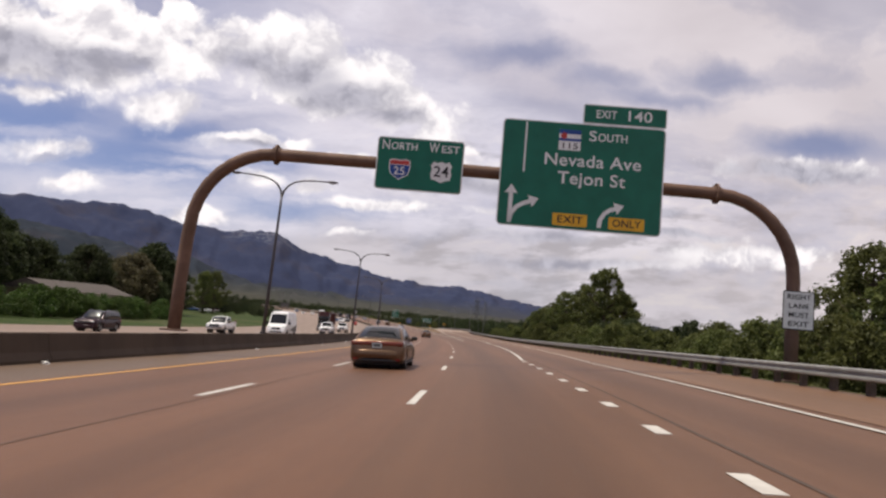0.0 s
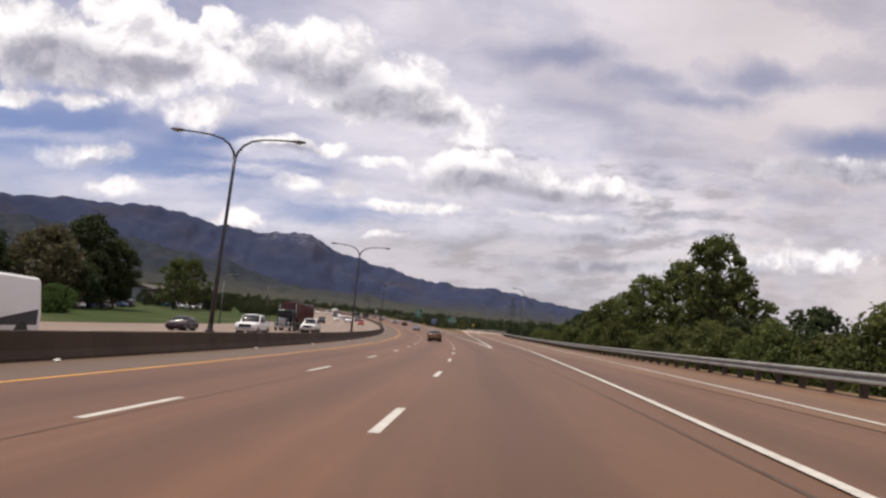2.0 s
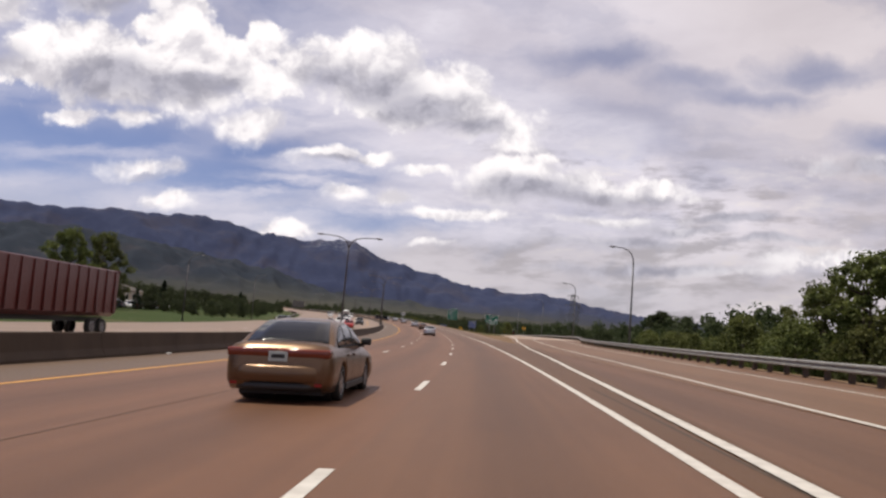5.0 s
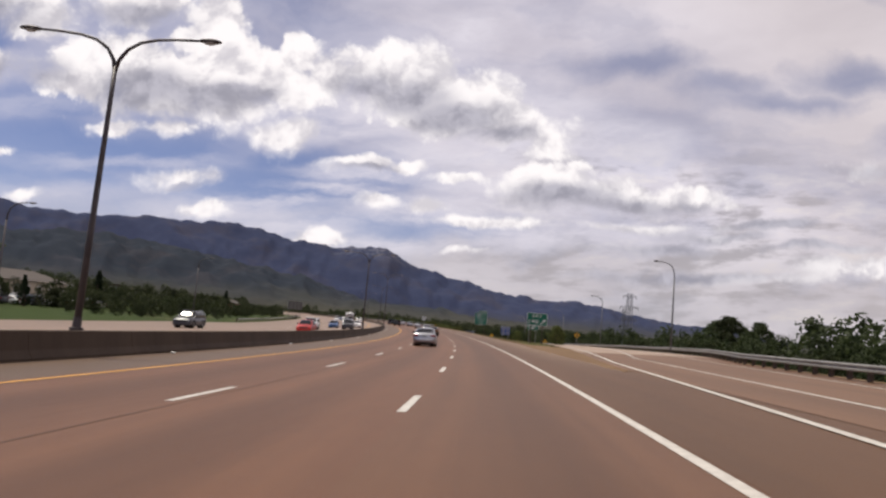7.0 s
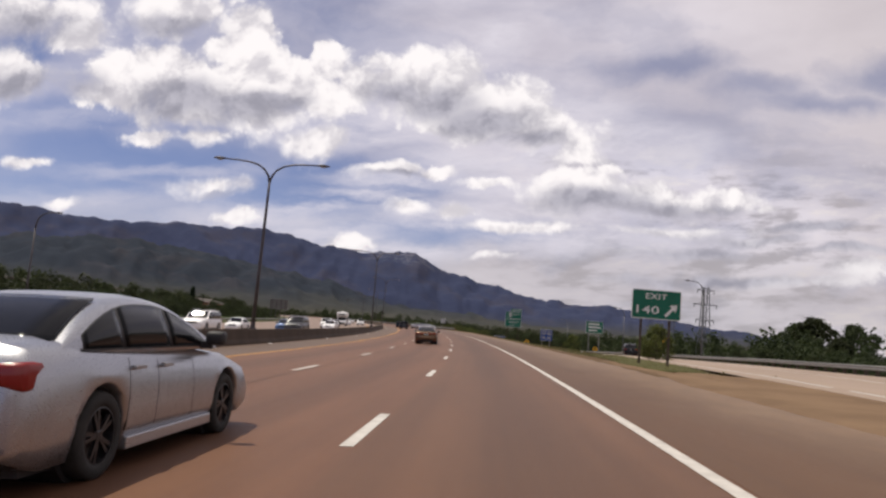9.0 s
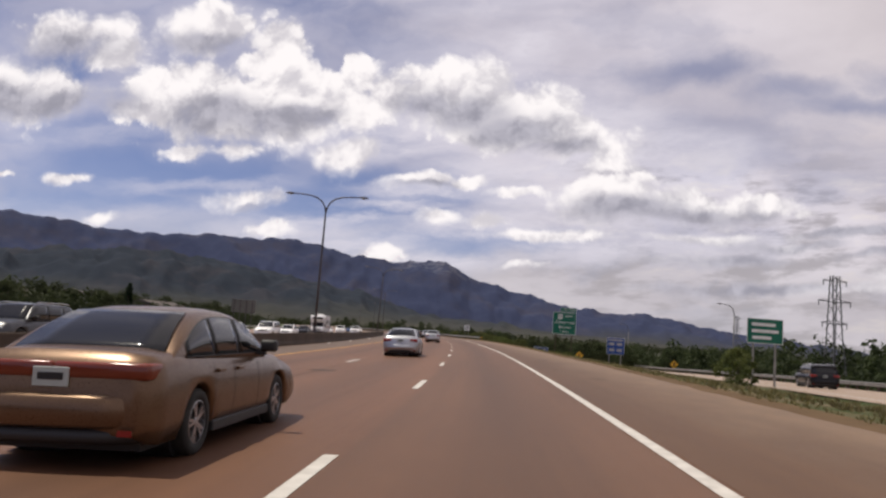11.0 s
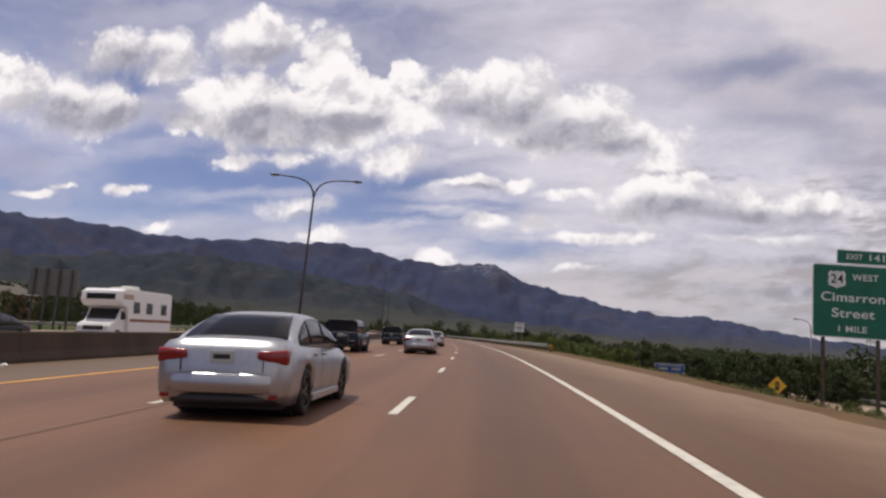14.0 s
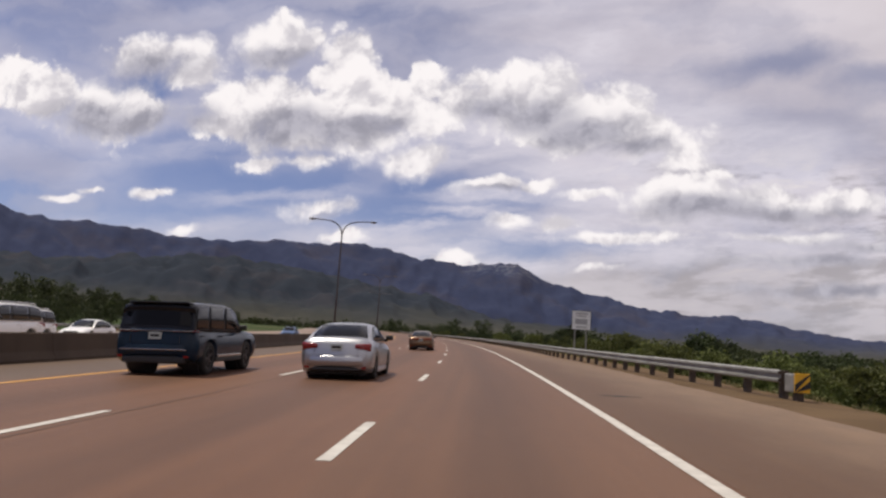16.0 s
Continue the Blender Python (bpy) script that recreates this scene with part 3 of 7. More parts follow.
def on_ground(s, n, turn=0.0, sink=0.0):
    p = G(s, n, -sink)
    return pose(p.x, p.y, p.z, 0, 0, yaw_at(s) + turn)


def link(name, bm, mat, parent=None, smooth=False):
    me = bpy.data.meshes.new(name)
    bm.normal_update()
    bm.to_mesh(me)
    bm.free()
    me.materials.append(M[mat] if isinstance(mat, str) else mat)
    if smooth:
        for f in me.polygons:
            f.use_smooth = True
    ob = new(name, me)
    ob.parent = parent
    return ob


def part(name, bm, mat, parent, label="", smooth=False):
    ob = link(name, bm, mat, parent, smooth)
    return tagged(ob, label) if label else ob


def empty(name, m, label, category, group="", kind=""):
    ob = new(name)
    ob.matrix_basis = m
    ob.empty_display_size = 0.3
    return tagged(ob, label, category, group, kind)


def add_box(bm, x0, x1, y0, y1, z0, z1, bevel=0.0, m=None):
    r = bmesh.ops.create_cube(bm, size=1.0)
    vs = r["verts"]
    for v in vs:
        v.co = Vector(((x0 + x1) / 2 + v.co.x * (x1 - x0), (y0 + y1) / 2 + v.co.y * (y1 - y0), (z0 + z1) / 2 + v.co.z * (z1 - z0)))
    if bevel:
        es = list({e for v in vs for e in v.link_edges})
        vs = list({v for f in bmesh.ops.bevel(bm, geom=es, offset=bevel, segments=2, affect="EDGES", profile=0.5)["faces"] for v in f.verts} | {v for v in vs if v.is_valid})
    if m is not None:
        bmesh.ops.transform(bm, matrix=m, verts=vs)
    return vs


def box(x0, x1, y0, y1, z0, z1, bevel=0.0, m=None):
    bm = bmesh.new()
    add_box(bm, x0, x1, y0, y1, z0, z1, bevel, m)
    return bm


def add_tube(bm, pts, radii, sides=10):
    """A round tube through pts with the radius at each."""
    pts = [Vector(p) for p in pts]
    rings, ref = [], None
    for i, p in enumerate(pts):
        t = (pts[min(i + 1, len(pts) - 1)] - pts[max(i - 1, 0)]).normalized()
        if ref is None:
            ref = Vector((1, 0, 0)) if abs(t.x) < 0.9 else Vector((0, 1, 0))
        a = (ref - t * ref.dot(t)).normalized()
        ref = a
        b = t.cross(a)
        r = radii[i] if isinstance(radii, (list, tuple)) else radii
        rings.append([bm.verts.new(p + (a * math.cos(2 * math.pi * k / sides) + b * math.sin(2 * math.pi * k / sides)) * r) for k in range(sides)])
    for r0, r1 in zip(rings, rings[1:]):
        for k in range(sides):
            bm.faces.new((r0[k], r0[(k + 1) % sides], r1[(k + 1) % sides], r1[k]))
    bm.faces.new(list(reversed(rings[0])))
    bm.faces.new(rings[-1])


def tube(pts, radii, sides=10):
    bm = bmesh.new()
    add_tube(bm, pts, radii, sides)
    return bm


def strip(name, edge_a, edge_b, s0, s1, step, lift, mat, ground=False, parent=None, cols=1):
    """A sheet along the road between two side lines, with a UV of (n, s)."""
    ss = list(np.arange(s0, s1, step)) + [s1]
    verts, uvs, faces = [], [], []
    for s in ss:
        a = edge_a(s) if callable(edge_a) else edge_a
        b = edge_b(s) if callable(edge_b) else edge_b
        for c in range(cols + 1):
            n = a + (b - a) * c / cols
            up = lift(c / cols) if callable(lift) else lift
            verts.append(G(s, n, up) if ground else P(s, n, up))
            uvs.append((n, s))
    w = cols + 1
    for i in range(len(ss) - 1):
        for c in range(cols):
            faces.append((i * w + c, i * w + c + 1, (i + 1) * w + c + 1, (i + 1) * w + c))
    me = bpy.data.meshes.new(name)
    me.from_pydata(verts, [], faces)
    layer = me.uv_layers.new(name="UVMap")
    layer.data.foreach_set("uv", [c for loop in me.loops for c in uvs[loop.vertex_index]])
    me.materials.append(M[mat])
    ob = new(name, me)
    ob.parent = parent
    return ob


# ---------------------------------------------------------------- ground, roads and markings
def build_ground():
    s_list = list(np.arange(-250, 0, 25)) + list(np.arange(0, 620, 5)) + list(np.arange(620, 900, 20)) + list(range(900, 4600, 250))
    n_list = [-1080, -700, -450, -300, -200, -140, -110, -90, -75, -62, -52, -46, -42, -38, -30, -20, -12, -11.2, -6, 0, 4, 7.6, 8.1, 8.6, 9.0, 9.4, 9.9, 10.4, 11.5, 12.5, 13.5, 15, 16.5, 18, 20, 22, 24, 26, 28, 30, 32, 34, 37, 40, 43, 46, 49, 53, 58, 65, 75, 90, 120, 170, 260, 420, 800, 1600, 3200]
    verts, uvs, faces = [], [], []
    for s in s_list:
        for n in n_list:
            z = dz_at(s, n)
            if -39 < n < 7.6:
                z -= 0.12
            elif n < 60 and s < 900:
                rl, rr = interp(RAMP_LEFT, s), interp(RAIL, s)
                if (s < 275 and n < rr + 0.2) or rl - 1.0 < n < rr + 0.2:
                    z -= 0.15
                elif s > 262 and n < verge_edge(s) + 0.3:
                    z -= 0.10
                else:
                    z += 0.05 * noise.noise((n * 0.5, s * 0.3, 1.0))
            else:
                z += 0.5 * noise.noise((n * 0.02, s * 0.02, 3.0))
            verts.append(P(s, n, z))
            uvs.append((n, s))
    w = len(n_list)
    for i in range(len(s_list) - 1):
        for c in range(w - 1):
            faces.append((i * w + c, i * w + c + 1, (i + 1) * w + c + 1, (i + 1) * w + c))
    me = bpy.data.meshes.new("ground")
    me.from_pydata(verts, [], faces)
    layer = me.uv_layers.new(name="UVMap")
    layer.data.foreach_set("uv", [c for loop in me.loops for c in uvs[loop.vertex_index]])
    me.materials.append(M["ground"])
    for f in me.polygons:
        f.use_smooth = True
    tagged(new("ground", me), "dry grass and soil beside the motorway", "ground", kind="structure")


build_ground()


def ramp_left(s):
    return float(interp(RAMP_LEFT, s))


def rail_n(s):
    return float(interp(RAIL, s))


tagged(strip("road", -10.95, lambda s: 7.6 if s > 268 else min(7.6, rail_n(s)), -250, 900, 6, 0.0, "road", cols=4), "worn pinkish concrete motorway with tar seams", "road", kind="structure")
tagged(strip("road_ramp", 7.5, lambda s: rail_n(s) + 0.4, -250, 246, 2, 0.012, "ramp", ground=True, cols=12), "pinkish concrete exit lanes beside the motorway", "road", kind="structure")
tagged(strip("road_ramp_pale", lambda s: 7.6 if s < 262 else max(7.6, ramp_left(s) - 1.2), lambda s: rail_n(s) + 0.4, 246, 620, 2, 0.012, "ramp_pale", ground=True, cols=12), "pale concrete exit ramp beside the motorway", "road", kind="structure")
tagged(strip("road_oncoming", -38.0, -11.5, -250, 900, 8, 0.03, "far_road", ground=True, cols=4), "pale concrete carriageway for oncoming traffic", "road", kind="structure")


def verge_left(s):
    return 7.35 + 0.2 * noise.noise((s * 0.09, 0, 0)) + 0.18 * noise.noise((s * 0.6, 9, 0))


def verge_lift(f):
    return -0.004 if f == 0 else 0.012 if f < 0.75 else 0.012 - 0.4 * (f - 0.75)


tagged(strip("gravel_verge", verge_left, lambda s: verge_edge(s) + 1.2, 262, 900, 1.0, verge_lift, "gravel", ground=True, cols=8), "tan gravel verge beside the motorway", "verge", kind="structure")
tagged(strip("gravel_behind_rail", lambda s: rail_n(s) + 0.2, lambda s: rail_n(s) + 2.2 + 0.4 * noise.noise((s * 0.2, 8, 0)), 60, 520, 2.0, 0.03, "gravel_gore", ground=True, cols=3), "pale gravel behind the guard rail", "verge", kind="structure")
tagged(strip("road_shoulder", 3.66, lambda s: min(7.6, 3.66 + max(0.05, (s - 125) * 0.055)), 126, 900, 4, 0.003, "shoulder", cols=2), "brown asphalt shoulder of the motorway", "road", kind="structure")


def gore_left(s):
    return min(max(6.3, ramp_left(s) - 0.6 - max(0.0, s - 214) * 0.10), 7.0 + max(0.0, s - 255) * 0.05) + 0.35 * noise.noise((s * 0.25, 2, 0)) + 0.15 * noise.noise((s * 1.1, 6, 0))


def gore_right(s):
    return ramp_left(s) - 0.5 if s <= 266 else 9.4 + (ramp_left(266) - 9.9) * max(0.0, (273 - s) / 7.0)


tagged(strip("gravel_gore", gore_left, gore_right, 214, 275, 0.75, lambda f: -0.004 if f in (0, 1) else 0.024, "gravel_gore", ground=True, cols=8), "tan dusty gravel in the gore of the exit", "verge", kind="structure")


def turf_left(s):
    return float(interp([(266, 8.9), (272, 8.3), (285, 9.5), (297, 11.5), (312, 13.5)], s)) + 0.3 * noise.noise((s * 0.3, 3, 0)) + 0.15 * noise.noise((s * 1.3, 5, 0))


def turf_right(s):
    return max(turf_left(s) + 0.05, min(ramp_left(s) - 1.3, float(interp([(266, 9.0), (270, 11.6), (280, 13.8), (291, 16.0), (312, 18.5)], s)) + 0.3 * noise.noise((s * 0.4, 7, 0))))


tagged(strip("gore_turf", turf_left, turf_right, 266, 312, 0.75, lambda f: 0.03 if f in (0, 1) else 0.09, "turf", ground=True, cols=8), "worn green turf round the exit sign", "verge", kind="structure")


def line(name, n_of, s0, s1, width, mat="white_line", ground=False, label="", step=2.0):
    f = n_of if callable(n_of) else (lambda s: n_of)
    return tagged(strip(name, lambda s: f(s) - width / 2, lambda s: f(s) + width / 2, s0, s1, step, 0.022 if ground else 0.006, mat, ground), label, "road marking", kind="structure")


line("line_yellow", -7.5, -250, 900, 0.15, "yellow_line", label="solid yellow edge line on the motorway")
line("line_right", 3.52, 122, 900, 0.17, label="solid white edge line on the motorway")
line("line_gore", lambda s: float(interp([(122, 3.6), (160, 4.95), (194, 6.45), (224, 8.65), (250, 11.6), (280, 15.1), (330, 20.6), (380, 26.1), (430, 31.1), (620, 61)], s)), 122, 600, 0.20, ground=True, label="solid white gore line of the exit ramp")
line("line_ramp", lambda s: float(interp([(38, 3.6), (45, 3.95), (60, 4.55), (88, 5.45), (115, 6.5), (200, 9.8), (235, 12.3), (260, 17.0), (300, 21.5), (400, 32.5), (620, 66)], s)), 38, 600, 0.16, ground=True, label="solid white line between the ramp lanes")
line("line_ramp_edge", lambda s: float(interp([(-250, 6.9), (38, 7.05), (66, 8.1), (94, 9.2), (122, 10.1), (209, 14.5), (235, 17.0), (260, 20.5), (300, 26.0), (400, 37.0), (620, 69)], s)), -250, 600, 0.14, ground=True, label="solid white edge line of the exit ramp")
line("line_oncoming_yellow", -14.9, -250, 900, 0.15, "yellow_line", True, label="yellow edge line of the oncoming carriageway")
for k, (n, width, end, mat) in enumerate(((-3.54, 0.03, 900, "tar"), (3.95, 0.065, 150, "tar_dark"))):
    line("tar_seam_%d" % (k + 1), (lambda n: lambda s: n + 0.04 * noise.noise((s * 0.2, n, 0)))(n + 0.12), -250, end, width, mat, label="dark tar seam along the lane joint")



def road_stain(s, n, length, width, seed):
    """A thin, ragged dark patch on the pavement."""
    rg = random.Random(seed)
    bm = bmesh.new()
    rim = []
    for k in range(18):
        a = k * math.tau / 18
        r = rg.uniform(0.65, 1.1)
        rim.append(bm.verts.new(P(s + math.sin(a) * r * length / 2, n + math.cos(a) * r * width / 2, 0.009)))
    bm.faces.new(rim)
    bmesh.ops.recalc_face_normals(bm, faces=bm.faces)
    if bm.faces[:][0].normal.z < 0:
        bmesh.ops.reverse_faces(bm, faces=bm.faces[:])
    tagged(link("road_stain", bm, "stain"), "dark ragged patch on the pavement", "stain", kind="structure")


# the last patch, at 418.8, is the median lamp's cast shadow drawn in colour
for k, (s, n, length, width) in enumerate(((437.2, 4.6, 0.55, 1.15), (407.6, 6.95, 0.5, 0.62), (312.8, 5.2, 0.5, 0.6), (367.0, 6.3, 0.4, 0.4), (311.4, -3.3, 0.8, 1.0), (334.3, 4.92, 0.45, 0.6), (329.9, 5.16, 0.5, 0.75), (409.2, 6.95, 0.4, 0.5), (418.8, -4.45, 0.5, 1.1))):
    road_stain(s, n, length, width, 300 + k)

DASH0 = 13.1


def dash_mesh(length, width):
    bm = bmesh.new()
    y = [i * length / 4 for i in range(5)]
    rows = [[bm.verts.new((x, yy, 0.007)) for x in (-width / 2, width / 2)] for yy in y]
    for a, b in zip(rows, rows[1:]):
        bm.faces.new((a[0], a[1], b[1], b[0]))
    base = [bm.verts.new((x, yy, -0.004)) for x, yy in ((-width / 2, 0), (width / 2, 0), (width / 2, length), (-width / 2, length))]
    bm.faces.new((base[0], base[1], rows[0][1], rows[0][0]))
    bm.faces.new((base[2], base[3], rows[-1][0], rows[-1][1]))
    me = bpy.data.meshes.new("lane_dash")
    bm.normal_update()
    bm.to_mesh(me)
    bm.free()
    me.uv_layers.new(name="UVMap")
    me.materials.append(material("white_dash_paint", (0.3528, 0.332, 0.3038), (0.588, 0.5644, 0.5225), 2.0, 0.6, 0.1, 0, 35.0, "Object"))
    return me


def bank_pose(s, n, z=0.0):
    p = P(s, n, z)
    return pose(p.x, p.y, p.z, 0, 0, yaw_at(s)) @ Matrix.Rotation(-math.atan(BANK), 4, "Y") @ Matrix.Rotation(math.atan(grade_at(s)), 4, "X")


def dashes(n, s0, s1, step, length, width, label, group):
    me = dash_mesh(length, width)
    s = s0
    while s < s1:
        ob = new("lane_dash", me)
        ob.matrix_basis = bank_pose(s, n)
        tagged(ob, label, "road marking", group, "structure")
        s += step


for n in (0.0, -3.67):
    dashes(n, DASH0 - 12.19 * 2, 760, 12.19, 3.05, 0.15, "white dashed lane line on concrete", "lane dashes")
dashes(3.6, 3.2, 38, 3.66, 0.92, 0.22, "short white dotted line before the exit", "exit dots")
for n in (-18.85, -22.55, -26.25):
    me_on = dash_mesh(3.05, 0.15)
    for k in range(44):
        ob = new("lane_dash", me_on)
        s = 5 + k * 12.19
        p = G(s, n, 0.045)
        ob.matrix_basis = pose(p.x, p.y, p.z, 0, 0, yaw_at(s)) @ Matrix.Rotation(-math.atan(BANK), 4, "Y")
        tagged(ob, "white dashed lane line on the oncoming carriageway", "road marking", "oncoming lane dashes", "structure")


# ---------------------------------------------------------------- barrier and guard rails
def sweep(profile, s_list, n_of, z_of=None, ground=False):
    """A closed profile of (n, z) carried along the road."""
    bm = bmesh.new()
    rings = []
    for s in s_list:
        base = n_of(s)
        rings.append([bm.verts.new(P(s, base + dn, (dz_at(s, base) if ground else 0.0) + z)) for dn, z in profile])
    k = len(profile)
    for a, b in zip(rings, rings[1:]):
        for i in range(k):
            bm.faces.new((a[i], a[(i + 1) % k], b[(i + 1) % k], b[i]))
    bm.faces.new(list(reversed(rings[0])))
    bm.faces.new(rings[-1])
    bmesh.ops.recalc_face_normals(bm, faces=bm.faces)
    return bm


BARRIER = [(0.30, -0.15), (0.30, 0.08), (0.17, 0.30), (0.09, 0.80), (0.065, 0.84), (-0.065, 0.84), (-0.09, 0.80), (-0.17, 0.30), (-0.30, 0.08), (-0.30, -0.15)]
barrier = empty("median_barrier", pose(0, 0, 0), "weathered brown-grey concrete median barrier, shade in its colour", "barrier", kind="structure")
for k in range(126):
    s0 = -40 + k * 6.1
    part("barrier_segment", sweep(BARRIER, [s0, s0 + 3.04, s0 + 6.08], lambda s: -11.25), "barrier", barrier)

W_BEAM = [(0.0, 0.0), (-0.085, 0.035), (-0.085, 0.085), (-0.01, 0.125), (-0.01, 0.185), (-0.085, 0.225), (-0.085, 0.275), (0.0, 0.31), (0.006, 0.31), (-0.075, 0.27), (-0.075, 0.23), (0.0, 0.19), (0.0, 0.12), (-0.075, 0.08), (-0.075, 0.04), (0.006, 0.0)]


def guard_rail(n_of, s0, s1, label, side=1.0, step=1.905, top=0.71):
    rail = empty("guard_rail", pose(0, 0, 0), label, "guard rail", kind="structure")
    prof = [(dn * side, top - 0.31 + z) for dn, z in W_BEAM]
    k, s = 0, s0
    while s < s1 - 0.1:
        e = min(s + 7.62, s1)
        part("rail_beam", sweep(prof, list(np.linspace(s, e, 4)), n_of, ground=True), "galv", rail, smooth=False)
        s = e
    pm = bpy.data.meshes.new("rail_post")
    bm = box(-0.08, 0.08, -0.10, 0.10, -0.9, top - 0.02)
    add_box(bm, -0.26 if side > 0 else 0.06, -0.06 if side > 0 else 0.26, -0.08, 0.08, top - 0.32, top - 0.01)
    bm.to_mesh(pm)
    bm.free()
    pm.materials.append(M["timber"])
    s = s0 + 0.4
    while s < s1:
        n = n_of(s) + 0.27 * side
        p = P(s, n, dz_at(s, n_of(s)))
        ob = new("rail_post", pm)
        ob.matrix_basis = pose(p.x, p.y, p.z, 0, 0, yaw_at(s))
        ob.parent = rail
        s += step
    return rail


guard_rail(rail_n, -30, 470, "galvanised W-beam guard rail on timber posts beside the exit ramp")
END_N = lambda s: float(interp([(438, 9.0), (450, 7.9), (470, 7.2), (900, 7.2)], s))
guard_rail(END_N, 439, 760, "galvanised W-beam guard rail on timber posts beside the motorway")
guard_rail(lambda s: -39.5, 330, 560, "galvanised guard rail beyond the oncoming carriageway", -1.0, 3.81)
guard_rail(lambda s: -39.5, -40, 47, "galvanised guard rail beyond the oncoming carriageway", -1.0, 3.81)
# ---------------------------------------------------------------- signs
def text_bm(body, size, spacing=1.0):
    cu = bpy.data.curves.new("t", "FONT")
    cu.body, cu.size, cu.align_x, cu.align_y, cu.extrude, cu.space_character = body, size, "CENTER", "CENTER", 0.004, spacing
    cu.offset = 0.012 * size
    ob = new("t", cu)
    bpy.context.view_layer.update()
    me = bpy.data.meshes.new_from_object(ob.evaluated_get(bpy.context.evaluated_depsgraph_get()))
    bm = bmesh.new()
    bm.from_mesh(me)
    bpy.data.objects.remove(ob)
    bpy.data.curves.remove(cu)
    bpy.data.meshes.remove(me)
    return bm


def face_m(x, z, y=-0.035):
    """Sign faces look along -y: text plane x right, z up."""
    return Matrix.Translation((x, y, z)) @ Matrix.Rotation(radians(90), 4, "X")


def lettering(parent, body, x, z, size, mat="sign_white", spacing=1.05, width=None, y=-0.035):
    """A word on a sign, one mesh a letter."""
    bm = text_bm(body, size, spacing)
    xs = [v.co.x for v in bm.verts]
    k = width / (max(xs) - min(xs)) if width else 1.0
    bmesh.ops.scale(bm, vec=(k, 1, 1), verts=bm.verts)
    seen, islands = set(), []
    for v in bm.verts:
        if v in seen:
            continue
        stack, isle = [v], []
        seen.add(v)
        while stack:
            q = stack.pop()
            isle.append(q)
            for e in q.link_edges:
                o = e.other_vert(q)
                if o not in seen:
                    seen.add(o)
                    stack.append(o)
        islands.append((min(q.co.x for q in isle), max(q.co.x for q in isle), isle))
    islands.sort(key=lambda t: t[0])
    groups = []
    for lo, hi, isle in islands:
        if groups and lo < groups[-1][1] - 0.35 * (hi - lo):
            groups[-1][1] = max(groups[-1][1], hi)
            groups[-1][2].extend(isle)
        else:
            groups.append([lo, hi, list(isle)])
    for lo, hi, isle in groups:
        index = {v: n for n, v in enumerate(isle)}
        one = bmesh.new()
        vs = [one.verts.new(v.co) for v in isle]
        for f in {f for v in isle for f in v.link_faces}:
            one.faces.new([vs[index[v]] for v in f.verts])
        bmesh.ops.transform(one, matrix=face_m(x, z, y), verts=one.verts)
        part("letter", one, mat, parent)
    bm.free()


def rounded_rect(w, h, r, t, seg=5):
    """A plate in the xz plane, thickness t towards -y."""
    bm = bmesh.new()
    pts = []
    for cx, cz, a0 in ((w / 2 - r, h / 2 - r, 0), (-w / 2 + r, h / 2 - r, 90), (-w / 2 + r, -h / 2 + r, 180), (w / 2 - r, -h / 2 + r, 270)):
        for i in range(seg + 1):
            a = radians(a0 + 90 * i / seg)
            pts.append((cx + r * math.cos(a), cz + r * math.sin(a)))
    return prism(pts, t)


def prism(pts, t, y=0.0):
    bm = bmesh.new()
    front = [bm.verts.new((x, y - t, z)) for x, z in pts]
    back = [bm.verts.new((x, y, z)) for x, z in pts]
    bm.faces.new(front)
    bm.faces.new(list(reversed(back)))
    k = len(pts)
    for i in range(k):
        bm.faces.new((front[i], back[i], back[(i + 1) % k], front[(i + 1) % k]))
    bmesh.ops.recalc_face_normals(bm, faces=bm.faces)
    return bm


def shift(bm, x, y, z):
    bmesh.ops.translate(bm, vec=(x, y, z), verts=bm.verts)
    return bm


def panel(parent, x, z, w, h, mat="sign_green", border=True, r=0.12, rim=0.05, y=0.0, border_mat="sign_white"):
    """A sign panel: a bright rim behind, the coloured field in front, thin stiffeners at the back."""
    part("sign_panel", shift(rounded_rect(w, h, r, 0.02), x, y, z), border_mat if border else mat, parent)
    if border:
        part("sign_field", shift(rounded_rect(w - 2 * rim, h - 2 * rim, max(r - rim, 0.02), 0.006), x, y - 0.021, z), mat, parent)
    for k in range(2 if h < 2 else 4):
        zz = z - h / 2 + h * (k + 0.5) / (2 if h < 2 else 4)
        part("stiffener", box(x - w / 2 + 0.1, x + w / 2 - 0.1, y + 0.004, y + 0.05, zz - 0.03, zz + 0.03), "sign_back", parent)


def us_shield(parent, x, z, w, number):
    part("route_shield", shift(prism([(-0.5 * w, 0.30 * w), (-0.36 * w, 0.5 * w), (-0.2 * w, 0.43 * w), (0, 0.5 * w), (0.2 * w, 0.43 * w), (0.36 * w, 0.5 * w), (0.5 * w, 0.30 * w), (0.44 * w, 0.12 * w), (0.5 * w, -0.12 * w), (0.44 * w, -0.36 * w), (0.2 * w, -0.42 * w), (0, -0.52 * w), (-0.2 * w, -0.42 * w), (-0.44 * w, -0.36 * w), (-0.5 * w, -0.12 * w), (-0.44 * w, 0.12 * w)], 0.008), x, -0.028, z), "sign_white", parent)
    lettering(parent, number, x, z, 0.72 * w, "sign_black", y=-0.04)


